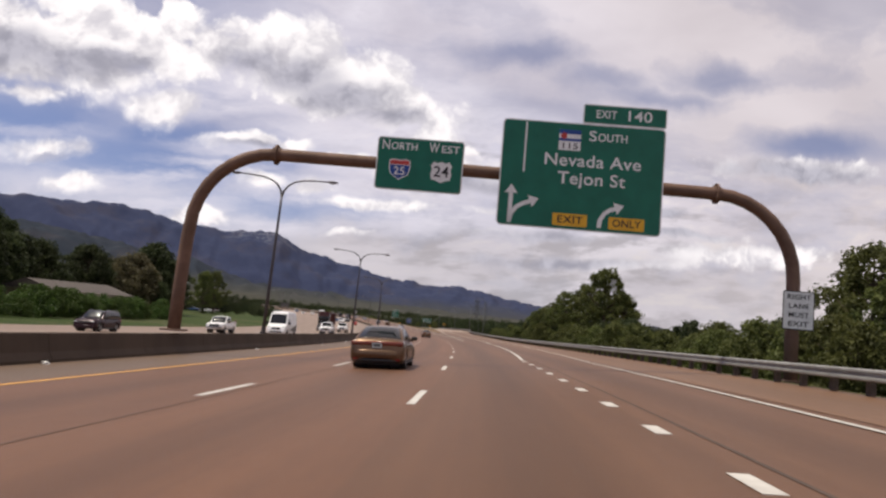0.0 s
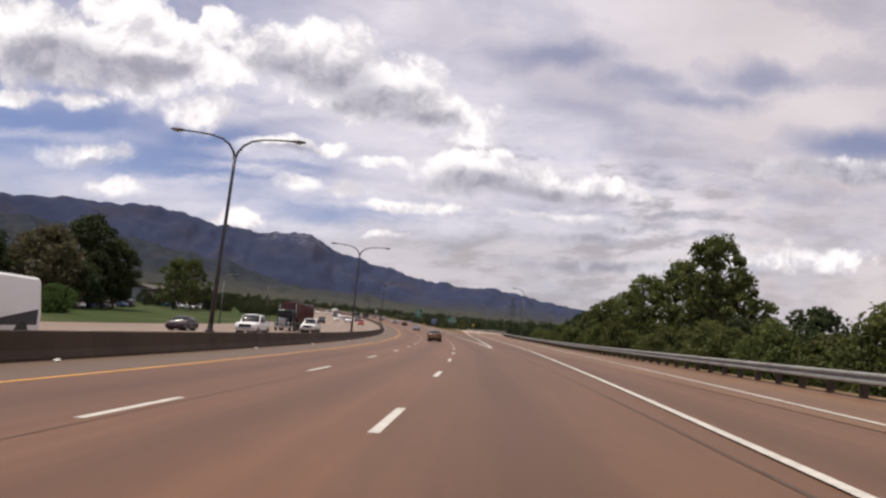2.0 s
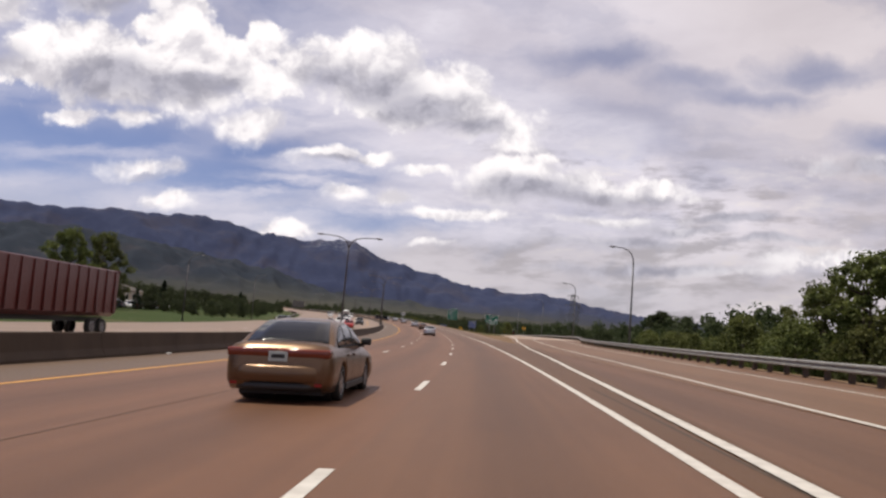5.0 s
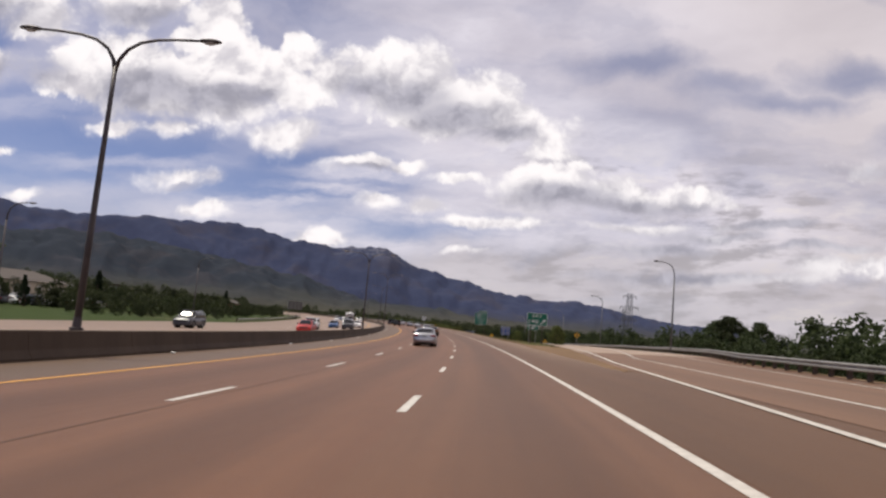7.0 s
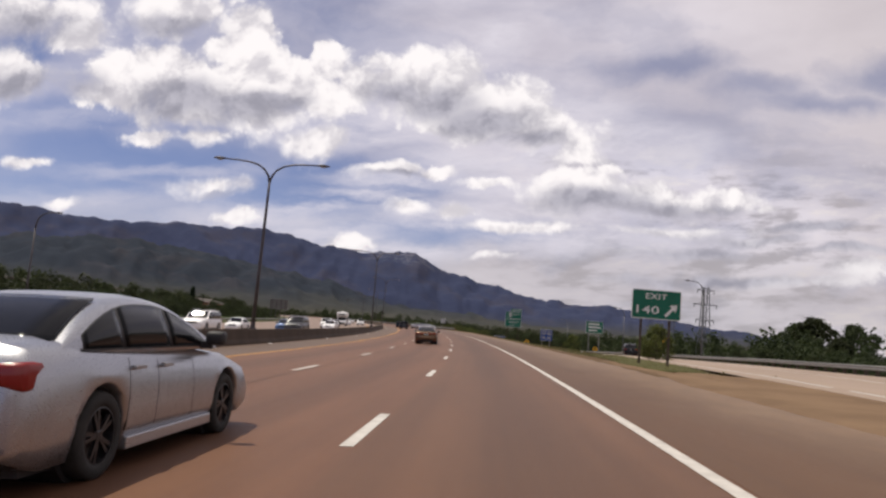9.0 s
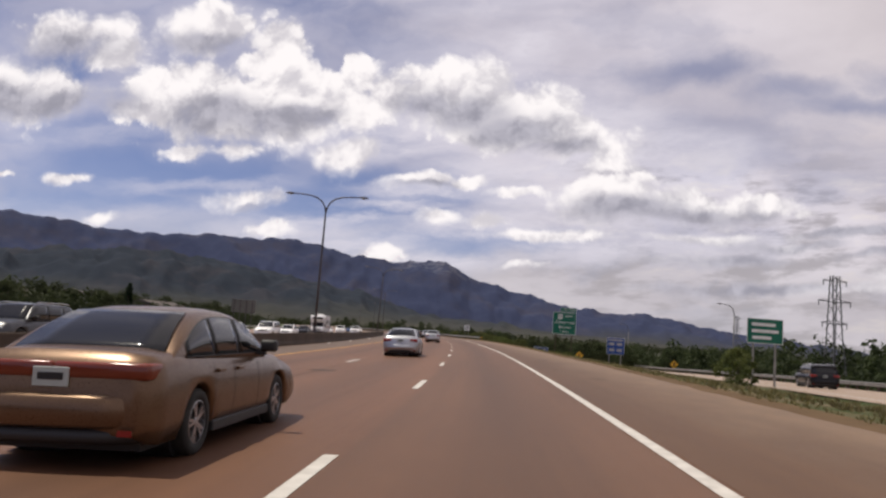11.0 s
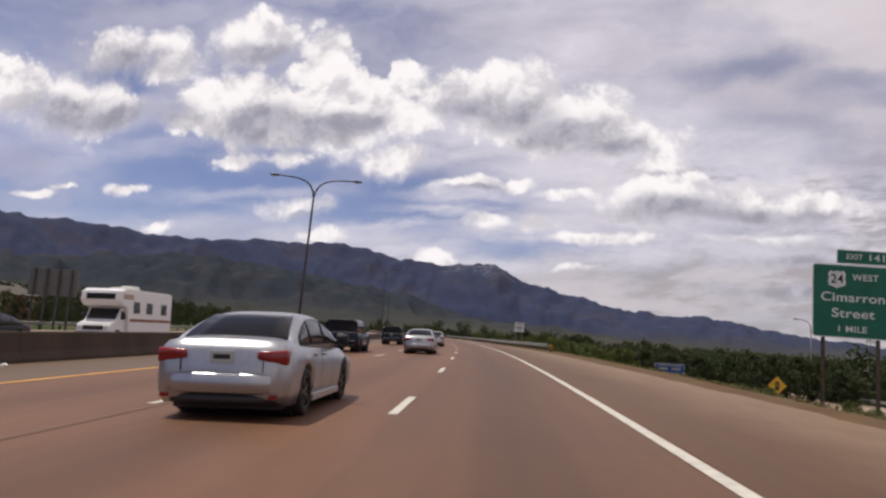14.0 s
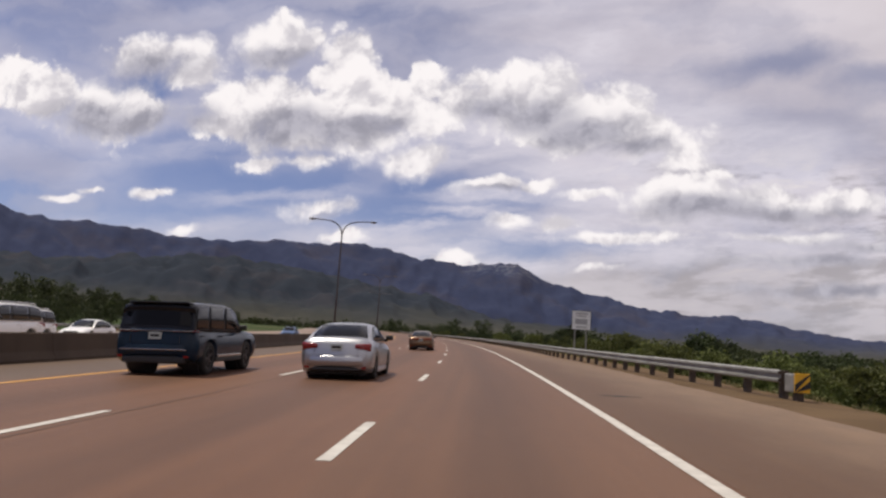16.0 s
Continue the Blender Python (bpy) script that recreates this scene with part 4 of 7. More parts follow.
def interstate_shield(parent, x, z, w, number):
    out = [(-0.5 * w, 0.42 * w), (-0.3 * w, 0.5 * w), (0, 0.45 * w), (0.3 * w, 0.5 * w), (0.5 * w, 0.42 * w), (0.52 * w, 0.05 * w), (0.42 * w, -0.25 * w), (0, -0.52 * w), (-0.42 * w, -0.25 * w), (-0.52 * w, 0.05 * w)]
    part("route_shield", shift(prism(out, 0.006), x, -0.028, z), "sign_white", parent)
    part("shield_field", shift(prism([(-0.47 * w, 0.2 * w), (0.47 * w, 0.2 * w), (0.47 * w, 0.05 * w), (0.38 * w, -0.23 * w), (0, -0.47 * w), (-0.38 * w, -0.23 * w), (-0.47 * w, 0.05 * w)], 0.004), x, -0.036, z), "sign_blue", parent)
    part("shield_top", shift(prism([(-0.45 * w, 0.39 * w), (-0.3 * w, 0.45 * w), (0, 0.41 * w), (0.3 * w, 0.45 * w), (0.45 * w, 0.39 * w), (0.47 * w, 0.23 * w), (-0.47 * w, 0.23 * w)], 0.004), x, -0.036, z), "sign_red", parent)
    lettering(parent, number, x, z - 0.1 * w, 0.55 * w, y=-0.045)


def arrow(parent, pts, width, head, mat="sign_white", y=-0.032):
    """A flat arrow along pts (x, z); its head at the last."""
    pts = [Vector((a, 0, b)) for a, b in pts]
    left, right = [], []
    for i, p in enumerate(pts):
        t = (pts[min(i + 1, len(pts) - 1)] - pts[max(i - 1, 0)]).normalized()
        nrm = Vector((-t.z, 0, t.x))
        left.append(p + nrm * width / 2)
        right.append(p - nrm * width / 2)
    t = (pts[-1] - pts[-2]).normalized()
    nrm = Vector((-t.z, 0, t.x))
    tip = [pts[-1] - nrm * head * 0.55, pts[-1] + t * head * 0.8, pts[-1] + nrm * head * 0.55]
    bm = bmesh.new()
    for i in range(len(pts) - 1):
        bm.faces.new([bm.verts.new((q.x, y, q.z)) for q in (left[i], left[i + 1], right[i + 1], right[i])])
    bm.faces.new([bm.verts.new((q.x, y, q.z)) for q in tip])
    bmesh.ops.remove_doubles(bm, verts=bm.verts, dist=0.001)
    r = bmesh.ops.extrude_face_region(bm, geom=list(bm.faces))
    bmesh.ops.translate(bm, vec=(0, 0.006, 0), verts=[v for v in r["geom"] if isinstance(v, bmesh.types.BMVert)])
    bmesh.ops.recalc_face_normals(bm, faces=bm.faces)
    return part("arrow", bm, mat, parent)


def post(parent, x, z0, z1, w=0.12, y=0.10, mat="galv"):
    bm = box(x - w / 2, x + w / 2, y - 0.08, y - 0.065, z0, z1)
    add_box(bm, x - 0.01, x + 0.01, y - 0.065, y + 0.065, z0, z1)
    add_box(bm, x - w / 2, x + w / 2, y + 0.065, y + 0.08, z0, z1)
    return part("post", bm, mat, parent)


def sign_pose(s, n, z=0.0, turn=0.0):
    p = P(s, n, z)
    return pose(p.x, p.y, p.z, 0, 0, yaw_at(s) + turn)


# Gantry: one bent weathering-steel pipe over the road, with its two sign panels.
GANTRY_S = 30.0


def build_gantry():
    g = empty("sign_gantry", sign_pose(GANTRY_S, 0.0), "brown weathering-steel pipe gantry over the motorway", "gantry")
    zl, zr, top = BANK * -11.2 + 0.84, BANK * 13.5 - 0.6, 7.86
    pts = [(-11.25, 0, zl), (-11.22, 0, 2.2), (-11.15, 0, 4.2)]
    for k in range(9):
        a = radians(180 - 90 * k / 8)
        pts.append((-11.1 + 3.3 + 3.3 * math.cos(a), 0, 4.66 + 3.3 * math.sin(a)))
    pts += [(-4, 0, 7.95), (0, 0, 7.92), (5, 0, 7.86), (8, 0, 7.80)]
    for k in range(9):
        a = radians(90 - 90 * k / 8)
        pts.append((10.25 + 3.2 * math.cos(a), 0, 4.52 + 3.25 * math.sin(a)))
    pts += [(13.47, 0, 2.5), (13.5, 0, zr)]
    bm = tube(pts, 0.26, 20)
    part("pipe_frame", bm, "weathering", g, smooth=True)
    for x, z in ((-7.8, 7.96), (10.25, 7.77)):
        bm = tube([(x - 0.16, 0, z + 0.01), (x - 0.05, 0, z + 0.004), (x - 0.049, 0, z), (x + 0.05, 0, z), (x + 0.051, 0, z), (x + 0.16, 0, z - 0.01)], [0.30, 0.30, 0.42, 0.42, 0.30, 0.30], 20)
        part("flange", bm, "weathering", g, smooth=False)
        for k in range(10):
            a = 2 * math.pi * k / 10
            part("flange_bolt", box(x - 0.09, x + 0.09, 0.36 * math.cos(a) - 0.02, 0.36 * math.cos(a) + 0.02, z + 0.36 * math.sin(a) - 0.02, z + 0.36 * math.sin(a) + 0.02), "weathering", g)
    for x, z in ((-11.25, zl), (13.5, BANK * 13.5 + 0.0)):
        part("base_plate", box(x - 0.42, x + 0.42, -0.42, 0.42, z - 0.02 if x < 0 else z - 0.5, z + 0.05, 0.01), "weathering", g)
    return g


build_gantry()


def hangers(sign, xs, z0, z1):
    for x in xs:
        part("hanger", box(x - 0.06, x + 0.06, 0.05, 0.13, z0, z1), "sign_back", sign)


def build_sign_a():
    """Exit sign hung on the gantry."""
    o = empty("exit_direction_sign", sign_pose(GANTRY_S - 0.45, -0.04, -0.08), "large green overhead exit sign with white lettering and yellow panels", "road sign")
    x0, x1, z0, z1 = 1.5, 8.05, 5.82, 10.2
    w, h, cx, cz = x1 - x0, z1 - z0, (x0 + x1) / 2, (z0 + z1) / 2
    panel(o, cx, cz, w, h, r=0.2, rim=0.05)
    panel(o, 6.37, 10.2 + 0.42, 3.36, 0.82, r=0.1, rim=0.05)
    hangers(o, (2.4, 4.8, 7.2), z0 + 0.2, z1 - 0.1)
    lettering(o, "EXIT", 5.62, 10.62, 0.46, width=0.82)
    lettering(o, "140", 6.92, 10.62, 0.60, width=0.95)
    part("sign_divider", box(2.42, 2.49, -0.036, -0.028, 8.05, 10.1), "sign_white", o)
    # state route marker: flag band over a white number plate
    part("route_marker", box(3.78, 4.66, -0.034, -0.028, 9.05, 9.9), "sign_white", o)
    part("marker_band", box(3.78, 4.66, -0.038, -0.035, 9.72, 9.9), "sign_blue", o)
    part("marker_band", box(3.78, 4.66, -0.038, -0.035, 9.43, 9.54), "sign_blue", o)
    part("marker_disc", shift(prism([(0.13 * math.cos(a * 0.3927), 0.13 * math.sin(a * 0.3927)) for a in range(16)], 0.004), 3.98, -0.039, 9.64), "sign_red", o)
    lettering(o, "115", 4.22, 9.22, 0.34, "sign_black", width=0.6)
    lettering(o, "S", 5.14, 9.68, 0.60, width=0.30)
    lettering(o, "OUTH", 5.94, 9.65, 0.46, width=1.16)
    lettering(o, "Nevada Ave", 5.18, 8.63, 0.70, width=3.85)
    lettering(o, "Tejon St", 5.18, 7.90, 0.70, width=2.7)
    part("exit_panel", rounded_rect_at(4.43, 6.22, 1.38, 0.5), "sign_yellow", o)
    part("only_panel", rounded_rect_at(6.68, 6.22, 1.42, 0.5), "sign_yellow", o)
    lettering(o, "EXIT", 4.43, 6.22, 0.42, "sign_black", width=1.0, y=-0.042)
    lettering(o, "ONLY", 6.68, 6.22, 0.42, "sign_black", width=1.12, y=-0.042)
    arrow(o, [(2.02, 5.95), (2.02, 6.6), (2.02, 7.15)], 0.17, 0.46)
    arrow(o, [(2.02, 6.0), (2.08, 6.32), (2.28, 6.6), (2.55, 6.76), (2.8, 6.86)], 0.17, 0.46)
    arrow(o, [(5.6, 6.0), (5.63, 6.3), (5.78, 6.58), (6.0, 6.74), (6.2, 6.82)], 0.17, 0.46)
    return o


def rounded_rect_at(x, z, w, h):
    return shift(rounded_rect(w, h, 0.06, 0.006), x, -0.03, z)


build_sign_a()


def build_sign_b():
    o = empty("route_direction_sign", sign_pose(GANTRY_S - 0.45, -0.05, -0.06), "green overhead sign with two route shields", "road sign")
    panel(o, -1.75, 7.95, 3.55, 2.18, r=0.15, rim=0.05)
    hangers(o, (-2.8, -0.7), 7.0, 8.9)
    lettering(o, "N", -3.17, 8.69, 0.56, width=0.30)
    lettering(o, "ORTH", -2.42, 8.66, 0.42, width=1.06)
    lettering(o, "W", -1.20, 8.69, 0.56, width=0.42)
    lettering(o, "EST", -0.54, 8.66, 0.42, width=0.74)
    interstate_shield(o, -2.55, 7.72, 0.85, "25")
    us_shield(o, -0.85, 7.72, 0.86, "24")


build_sign_b()


def build_lane_sign():
    o = empty("lane_sign", sign_pose(GANTRY_S - 0.32, 13.5), "white rectangular sign strapped to the gantry leg", "road sign")
    base = BANK * 13.5 * 0
    panel(o, 0.05, 2.62 + base, 1.22, 1.52, "sign_white", border=True, r=0.08, rim=0.04, border_mat="sign_black")
    for k, word in enumerate(("RIGHT", "LANE", "MUST", "EXIT")):
        lettering(o, word, 0.05, 3.14 - 0.35 * k + base, 0.27, "sign_black", width=0.78 if k else 0.9)
    part("strap", box(-0.30, 0.30, 0.03, 0.36, 2.9, 2.95), "sign_back", o)
    part("strap", box(-0.30, 0.30, 0.03, 0.36, 2.3, 2.35), "sign_back", o)


build_lane_sign()


def ground_rel(s, n):
    """Ground height against the banked plane at a side place."""
    return dz_at(s, n)


def build_exit_sign():
    s, n = 274.5, 10.4
    o = empty("exit_gore_sign", sign_pose(s, n), "green exit sign with white arrow on steel posts in the gore", "road sign")
    panel(o, 0, 3.0, 2.5, 1.5, r=0.1, rim=0.045)
    lettering(o, "EXIT", -0.03, 3.40, 0.40, width=1.08)
    lettering(o, "140", -0.5, 2.70, 0.54, width=1.15)
    arrow(o, [(0.46, 2.45), (0.66, 2.66), (0.82, 2.82)], 0.14, 0.42)
    g = ground_rel(s, n)
    post(o, -0.72, g - 0.3, 3.6, 0.09, mat="timber")
    post(o, 0.72, g - 0.3, 3.6, 0.09, mat="timber")


build_exit_sign()


def build_cimarron_sign():
    s, n = 402.4, 18.4
    o = empty("next_exit_sign", sign_pose(s, n, -0.28), "large green next-exit sign on two steel posts below the embankment", "road sign")
    panel(o, 0, 3.72, 3.6, 3.42, r=0.18, rim=0.05)
    panel(o, 0.55, 5.45 + 0.36, 2.5, 0.68, r=0.1, rim=0.045)
    lettering(o, "EXIT", 0.12, 5.81, 0.36, width=0.75)
    lettering(o, "141", 1.15, 5.81, 0.44, width=0.68)
    us_shield(o, -0.68, 4.72, 0.82, "24")
    lettering(o, "WEST", 0.62, 4.85, 0.42, width=1.2)
    lettering(o, "Cimarron", 0.05, 3.88, 0.58, width=2.9)
    lettering(o, "Street", 0.05, 3.14, 0.58, width=1.95)
    lettering(o, "1 MILE", 0.0, 2.42, 0.40, width=1.3)
    g = ground_rel(s, n)
    post(o, -1.25, g - 0.4, 5.2, 0.12, mat="timber")
    post(o, 1.25, g - 0.4, 5.2, 0.12, mat="timber")


build_cimarron_sign()


def bars(parent, rows, mat="sign_white"):
    for x, z, w, h in rows:
        part("writing_bar", box(x - w / 2, x + w / 2, -0.036, -0.026, z - h / 2, z + h / 2), mat, parent)


def build_blue_sign(s, n, z, w, h, label):
    o = empty("service_sign", sign_pose(s, n), label, "road sign")
    panel(o, 0, z, w, h, "sign_blue", r=0.1, rim=0.04)
    bars(o, [(0, z + h * 0.36, w * 0.8, h * 0.1)], "sign_back")
    for i in (-1, 1):
        for k in (0, 1):
            bars(o, [(i * w * 0.22, z + h * (0.12 - 0.36 * k), w * 0.3, h * 0.16)], "sign_back")
    g = ground_rel(s, n)
    post(o, -w * 0.33, g - 0.3, z + h / 2 - 0.1)
    post(o, w * 0.33, g - 0.3, z + h / 2 - 0.1)


build_blue_sign(396.0, 24.85, 0.41, 2.6, 2.4, "blue service sign with white writing on steel posts")
build_blue_sign(448.0, 23.5, -1.62, 3.2, 1.45, "low blue service sign beside the ramp")


def build_ramp_sign():
    s, n, z = 336.5, 20.0, 2.2
    o = empty("ramp_guide_sign", sign_pose(s, n), "small green guide sign with white writing beside the ramp", "road sign")
    panel(o, 0, z, 2.3, 1.6, r=0.08, rim=0.04)
    bars(o, [(-0.1, z + 0.42, 1.5, 0.2), (0.0, z, 1.7, 0.2), (-0.2, z - 0.42, 1.2, 0.2)])
    g = ground_rel(s, n)
    post(o, -0.7, g - 0.3, z + 0.7, 0.09)
    post(o, 0.7, g - 0.3, z + 0.7, 0.09)


build_ramp_sign()


def build_diamond(s, n, z, size=1.22):
    o = empty("warning_sign", sign_pose(s, n), "yellow diamond warning sign with a dark symbol", "road sign")
    d = size / math.sqrt(2)
    part("sign_panel", prism([(0, d), (-d, 0), (0, -d), (d, 0)], 0.012), "sign_black", o).location.z = z
    q = d - 0.045
    part("sign_field", prism([(0, q), (-q, 0), (0, -q), (q, 0)], 0.005, -0.013), "sign_yellow", o).location.z = z
    sym = shift(rounded_rect(0.36, 0.72, 0.1, 0.004), 0, -0.019, z)
    part("symbol", sym, "sign_black", o)
    for k, m in ((0.2, "sign_red"), (0.0, "sign_yellow"), (-0.2, "sign_green")):
        part("symbol_light", shift(prism([(0.075 * math.cos(a * 0.5236), 0.075 * math.sin(a * 0.5236)) for a in range(12)], 0.003), 0, -0.024, z + k), m, o)
    post(o, 0, ground_rel(s, n) - 0.3, z + d - 0.1, 0.07, 0.085)


build_diamond(432.0, 47.0, -2.25)
build_diamond(432.5, 28.1, -1.88)
build_diamond(330.0, 27.8, 1.0, 0.9)


def build_speed_sign():
    s, n = 477.5, 10.3
    o = empty("plain_white_sign", sign_pose(s, n), "white rectangular sign with faint dark writing", "road sign")
    panel(o, 0, 2.72, 1.5, 1.5, "sign_white", r=0.08, rim=0.04, border_mat="sign_black")
    bars(o, [(0, 3.25, 1.0, 0.12), (0, 3.05, 0.85, 0.1), (0, 2.62, 0.95, 0.42), (0, 2.2, 0.8, 0.1)], "sign_back")
    post(o, -0.45, ground_rel(s, n) - 0.3, 3.4, 0.08)
    post(o, 0.45, ground_rel(s, n) - 0.3, 3.4, 0.08)


build_speed_sign()


def build_end_marker():
    s, n = 438.4, 9.15
    o = empty("object_marker", sign_pose(s, n), "yellow and black striped marker on the end of the guard rail", "object marker")
    w, h, z = 0.36, 0.46, 0.40
    part("marker_panel", box(-w / 2, w / 2, -0.02, 0.02, z - h / 2, z + h / 2, 0.01), "sign_yellow", o)
    for k in (-0.34, -0.02, 0.3):
        pts = [(-w / 2, z + k - 0.2), (w / 2, z + k + 0.22), (w / 2, z + k + 0.40), (-w / 2, z + k - 0.02)]
        pts = [(x, min(max(zz, z - h / 2), z + h / 2)) for x, zz in pts]
        if len({zz for _, zz in pts}) > 2:
            part("stripe", prism(pts, 0.006, -0.021), "sign_black", o)
    part("impact_head", box(-0.19, 0.19, 0.04, 0.55, 0.16, 0.60, 0.03), "galv", o)
    part("post", box(-0.09, 0.09, 0.1, 0.3, -0.5, 0.2), "timber", o)


build_end_marker()


# ---------------------------------------------------------------- street lamps
def lamp_head(o, x, z, toward, size=0.75):
    bm = bmesh.new()
    rings = [(0.0, 0.05, 0.04), (0.12, 0.13, 0.075), (0.38, 0.17, 0.095), (0.62, 0.13, 0.07), (size, 0.03, 0.03)]
    rows = []
    for d, w, h in rings:
        rows.append([bm.verts.new((x + toward * d, w * math.cos(a), z + h * math.sin(a) * (1.0 if math.sin(a) > 0 else 0.7))) for a in [2 * math.pi * k / 12 for k in range(12)]])
    for a, b in zip(rows, rows[1:]):
        for k in range(12):
            bm.faces.new((a[k], a[(k + 1) % 12], b[(k + 1) % 12], b[k]))
    bm.faces.new(rows[0])
    bm.faces.new(rows[-1])
    bmesh.ops.recalc_face_normals(bm, faces=bm.faces)
    head = part("lamp_head", bm, "lamp_pole", o, smooth=True)
    lens = bmesh.new()
    bmesh.ops.create_uvsphere(lens, u_segments=10, v_segments=6, radius=1.0)
    bmesh.ops.scale(lens, vec=(0.2, 0.12, 0.06), verts=lens.verts)
    part("lens", shift(lens, x + toward * 0.36, 0, z - 0.055), "lamp_glass", head, smooth=True)


def double_lamp():
    o = empty("street_lamp", pose(0, 0, 0), "tall dark twin-arm street lamp standing on the median barrier", "street lamp", "median lamps")
    part("pole", tube([(0, 0, 0.84), (0, 0, 4), (0, 0, 8), (0, 0, 9.55)], [0.115, 0.10, 0.078, 0.07], 14), "lamp_pole", o, smooth=True)
    bm = tube([(0, 0, 0.80), (0, 0, 0.92), (0, 0, 0.93), (0, 0, 1.25)], [0.21, 0.21, 0.14, 0.125], 14)
    part("base_collar", bm, "lamp_pole", o)
    for side in (-1, 1):
        pts = [(0, 0, 9.35), (side * 0.10, 0, 9.75), (side * 0.35, 0, 10.12), (side * 0.75, 0, 10.38), (side * 1.3, 0, 10.52), (side * 2.0, 0, 10.58), (side * 2.75, 0, 10.60)]
        part("arm", tube(pts, [0.070, 0.064, 0.058, 0.053, 0.049, 0.045, 0.042], 10), "lamp_pole", o, smooth=True)
        lamp_head(o, side * 2.7, 10.60, side)
    return o


first = double_lamp()
first.matrix_basis = sign_pose(45.2, -11.75) @ Matrix.Rotation(radians(1.5), 4, "Y")
for s, n, lean in ((88.0, -11.75, 1.4), (135.5, -11.4, 0.5), (207.2, -11.62, 0.7), (278.5, -11.35, 0.4), (348.4, -11.25, 0.0), (420.0, -11.5, 1.6), (493.0, -11.25, 0.0), (565.0, -11.25, 0.0), (637.0, -11.25, 0.0)):
    copy_thing(first, sign_pose(s, n, 0.0 if s < 300 else -0.08) @ Matrix.Rotation(radians(lean), 4, "Y")).scale.z = 1.0 if s < 300 else 1.16


def single_lamp(mat, label):
    o = empty("street_lamp", pose(0, 0, 0), label, "street lamp", "roadside lamps")
    part("pole", tube([(0, 0, -0.6), (0, 0, 4), (0, 0, 8.9)], [0.12, 0.10, 0.075], 12), mat, o, smooth=True)
    part("base_plate", box(-0.22, 0.22, -0.22, 0.22, -0.4, 0.06, 0.01), mat, o)
    pts = [(0, 0, 8.85), (-0.05, 0, 9.5), (-0.25, 0, 10.05), (-0.65, 0, 10.42), (-1.2, 0, 10.6), (-1.9, 0, 10.66)]
    part("arm", tube(pts, [0.075, 0.068, 0.06, 0.055, 0.05, 0.045], 10), mat, o, smooth=True)
    lamp_head(o, -1.85, 10.66, -1)
    return o


side = single_lamp("lamp_grey", "grey single-arm street lamp beside the road")
side.matrix_basis = on_ground(206.0, 18.0)
for s, n, turn in ((270.0, 25.6, 0), (334.0, 33.8, 0), (394.0, 41.4, 0), (470.0, 50.5, 0), (186.0, -39.9, 180)):
    copy_thing(side, on_ground(s, n, turn)).scale.z = 0.84 if s == 186.0 else 1.0
far_side = single_lamp("lamp_pole", "dark single-arm street lamp beyond the oncoming carriageway")
far_side.matrix_basis = on_ground(250.7, -42.2, 180)
copy_thing(far_side, on_ground(309.0, -42.4, 180))


# ---------------------------------------------------------------- pylon
def build_pylon(s, n, height):
    o = empty("power_pylon", on_ground(s, n, 12), "grey lattice power pylon with three crossarms", "pylon")
    w = 1.7
    for sx in (-1, 1):
        for sy in (-1, 1):
            part("leg", tube([(sx * w, sy * w, -1), (sx * w * 0.55, sy * w * 0.5, height * 0.5), (sx * w * 0.45, sy * 0.3, height)], 0.11, 6), "lamp_grey", o)
    nb = 9
    for k in range(nb):
        z0, z1 = height * k / nb, height * (k + 1) / nb
        f0, f1 = w * (1 - 0.6 * z0 / height), w * (1 - 0.6 * z1 / height)
        for sy in (-1, 1):
            part("brace", tube([(-f0, sy * f0 * 0.8, z0), (f1, sy * f1 * 0.8, z1)], 0.05, 5), "lamp_grey", o)
            part("brace", tube([(f0, sy * f0 * 0.8, z0), (-f1, sy * f1 * 0.8, z1)], 0.05, 5), "lamp_grey", o)
    for z, r in ((height * 0.95, 2.6), (height * 0.78, 3.6), (height * 0.60, 2.8)):
        part("crossarm", tube([(-r, 0, z + 0.2), (0, 0, z), (r, 0, z + 0.2)], 0.10, 6), "lamp_grey", o)
        part("crossarm", tube([(-r, 0, z + 0.2), (0, 0, z + 0.7), (r, 0, z + 0.2)], 0.06, 6), "lamp_grey", o)
        for x in (-r * 0.96, r * 0.96):
            part("insulator", tube([(x, 0, z + 0.2), (x, 0, z - 0.7)], 0.09, 6), "lamp_grey", o)
    return o


build_pylon(418.5, 71.0, 22.0)
build_pylon(640.0, 190.0, 30.0)


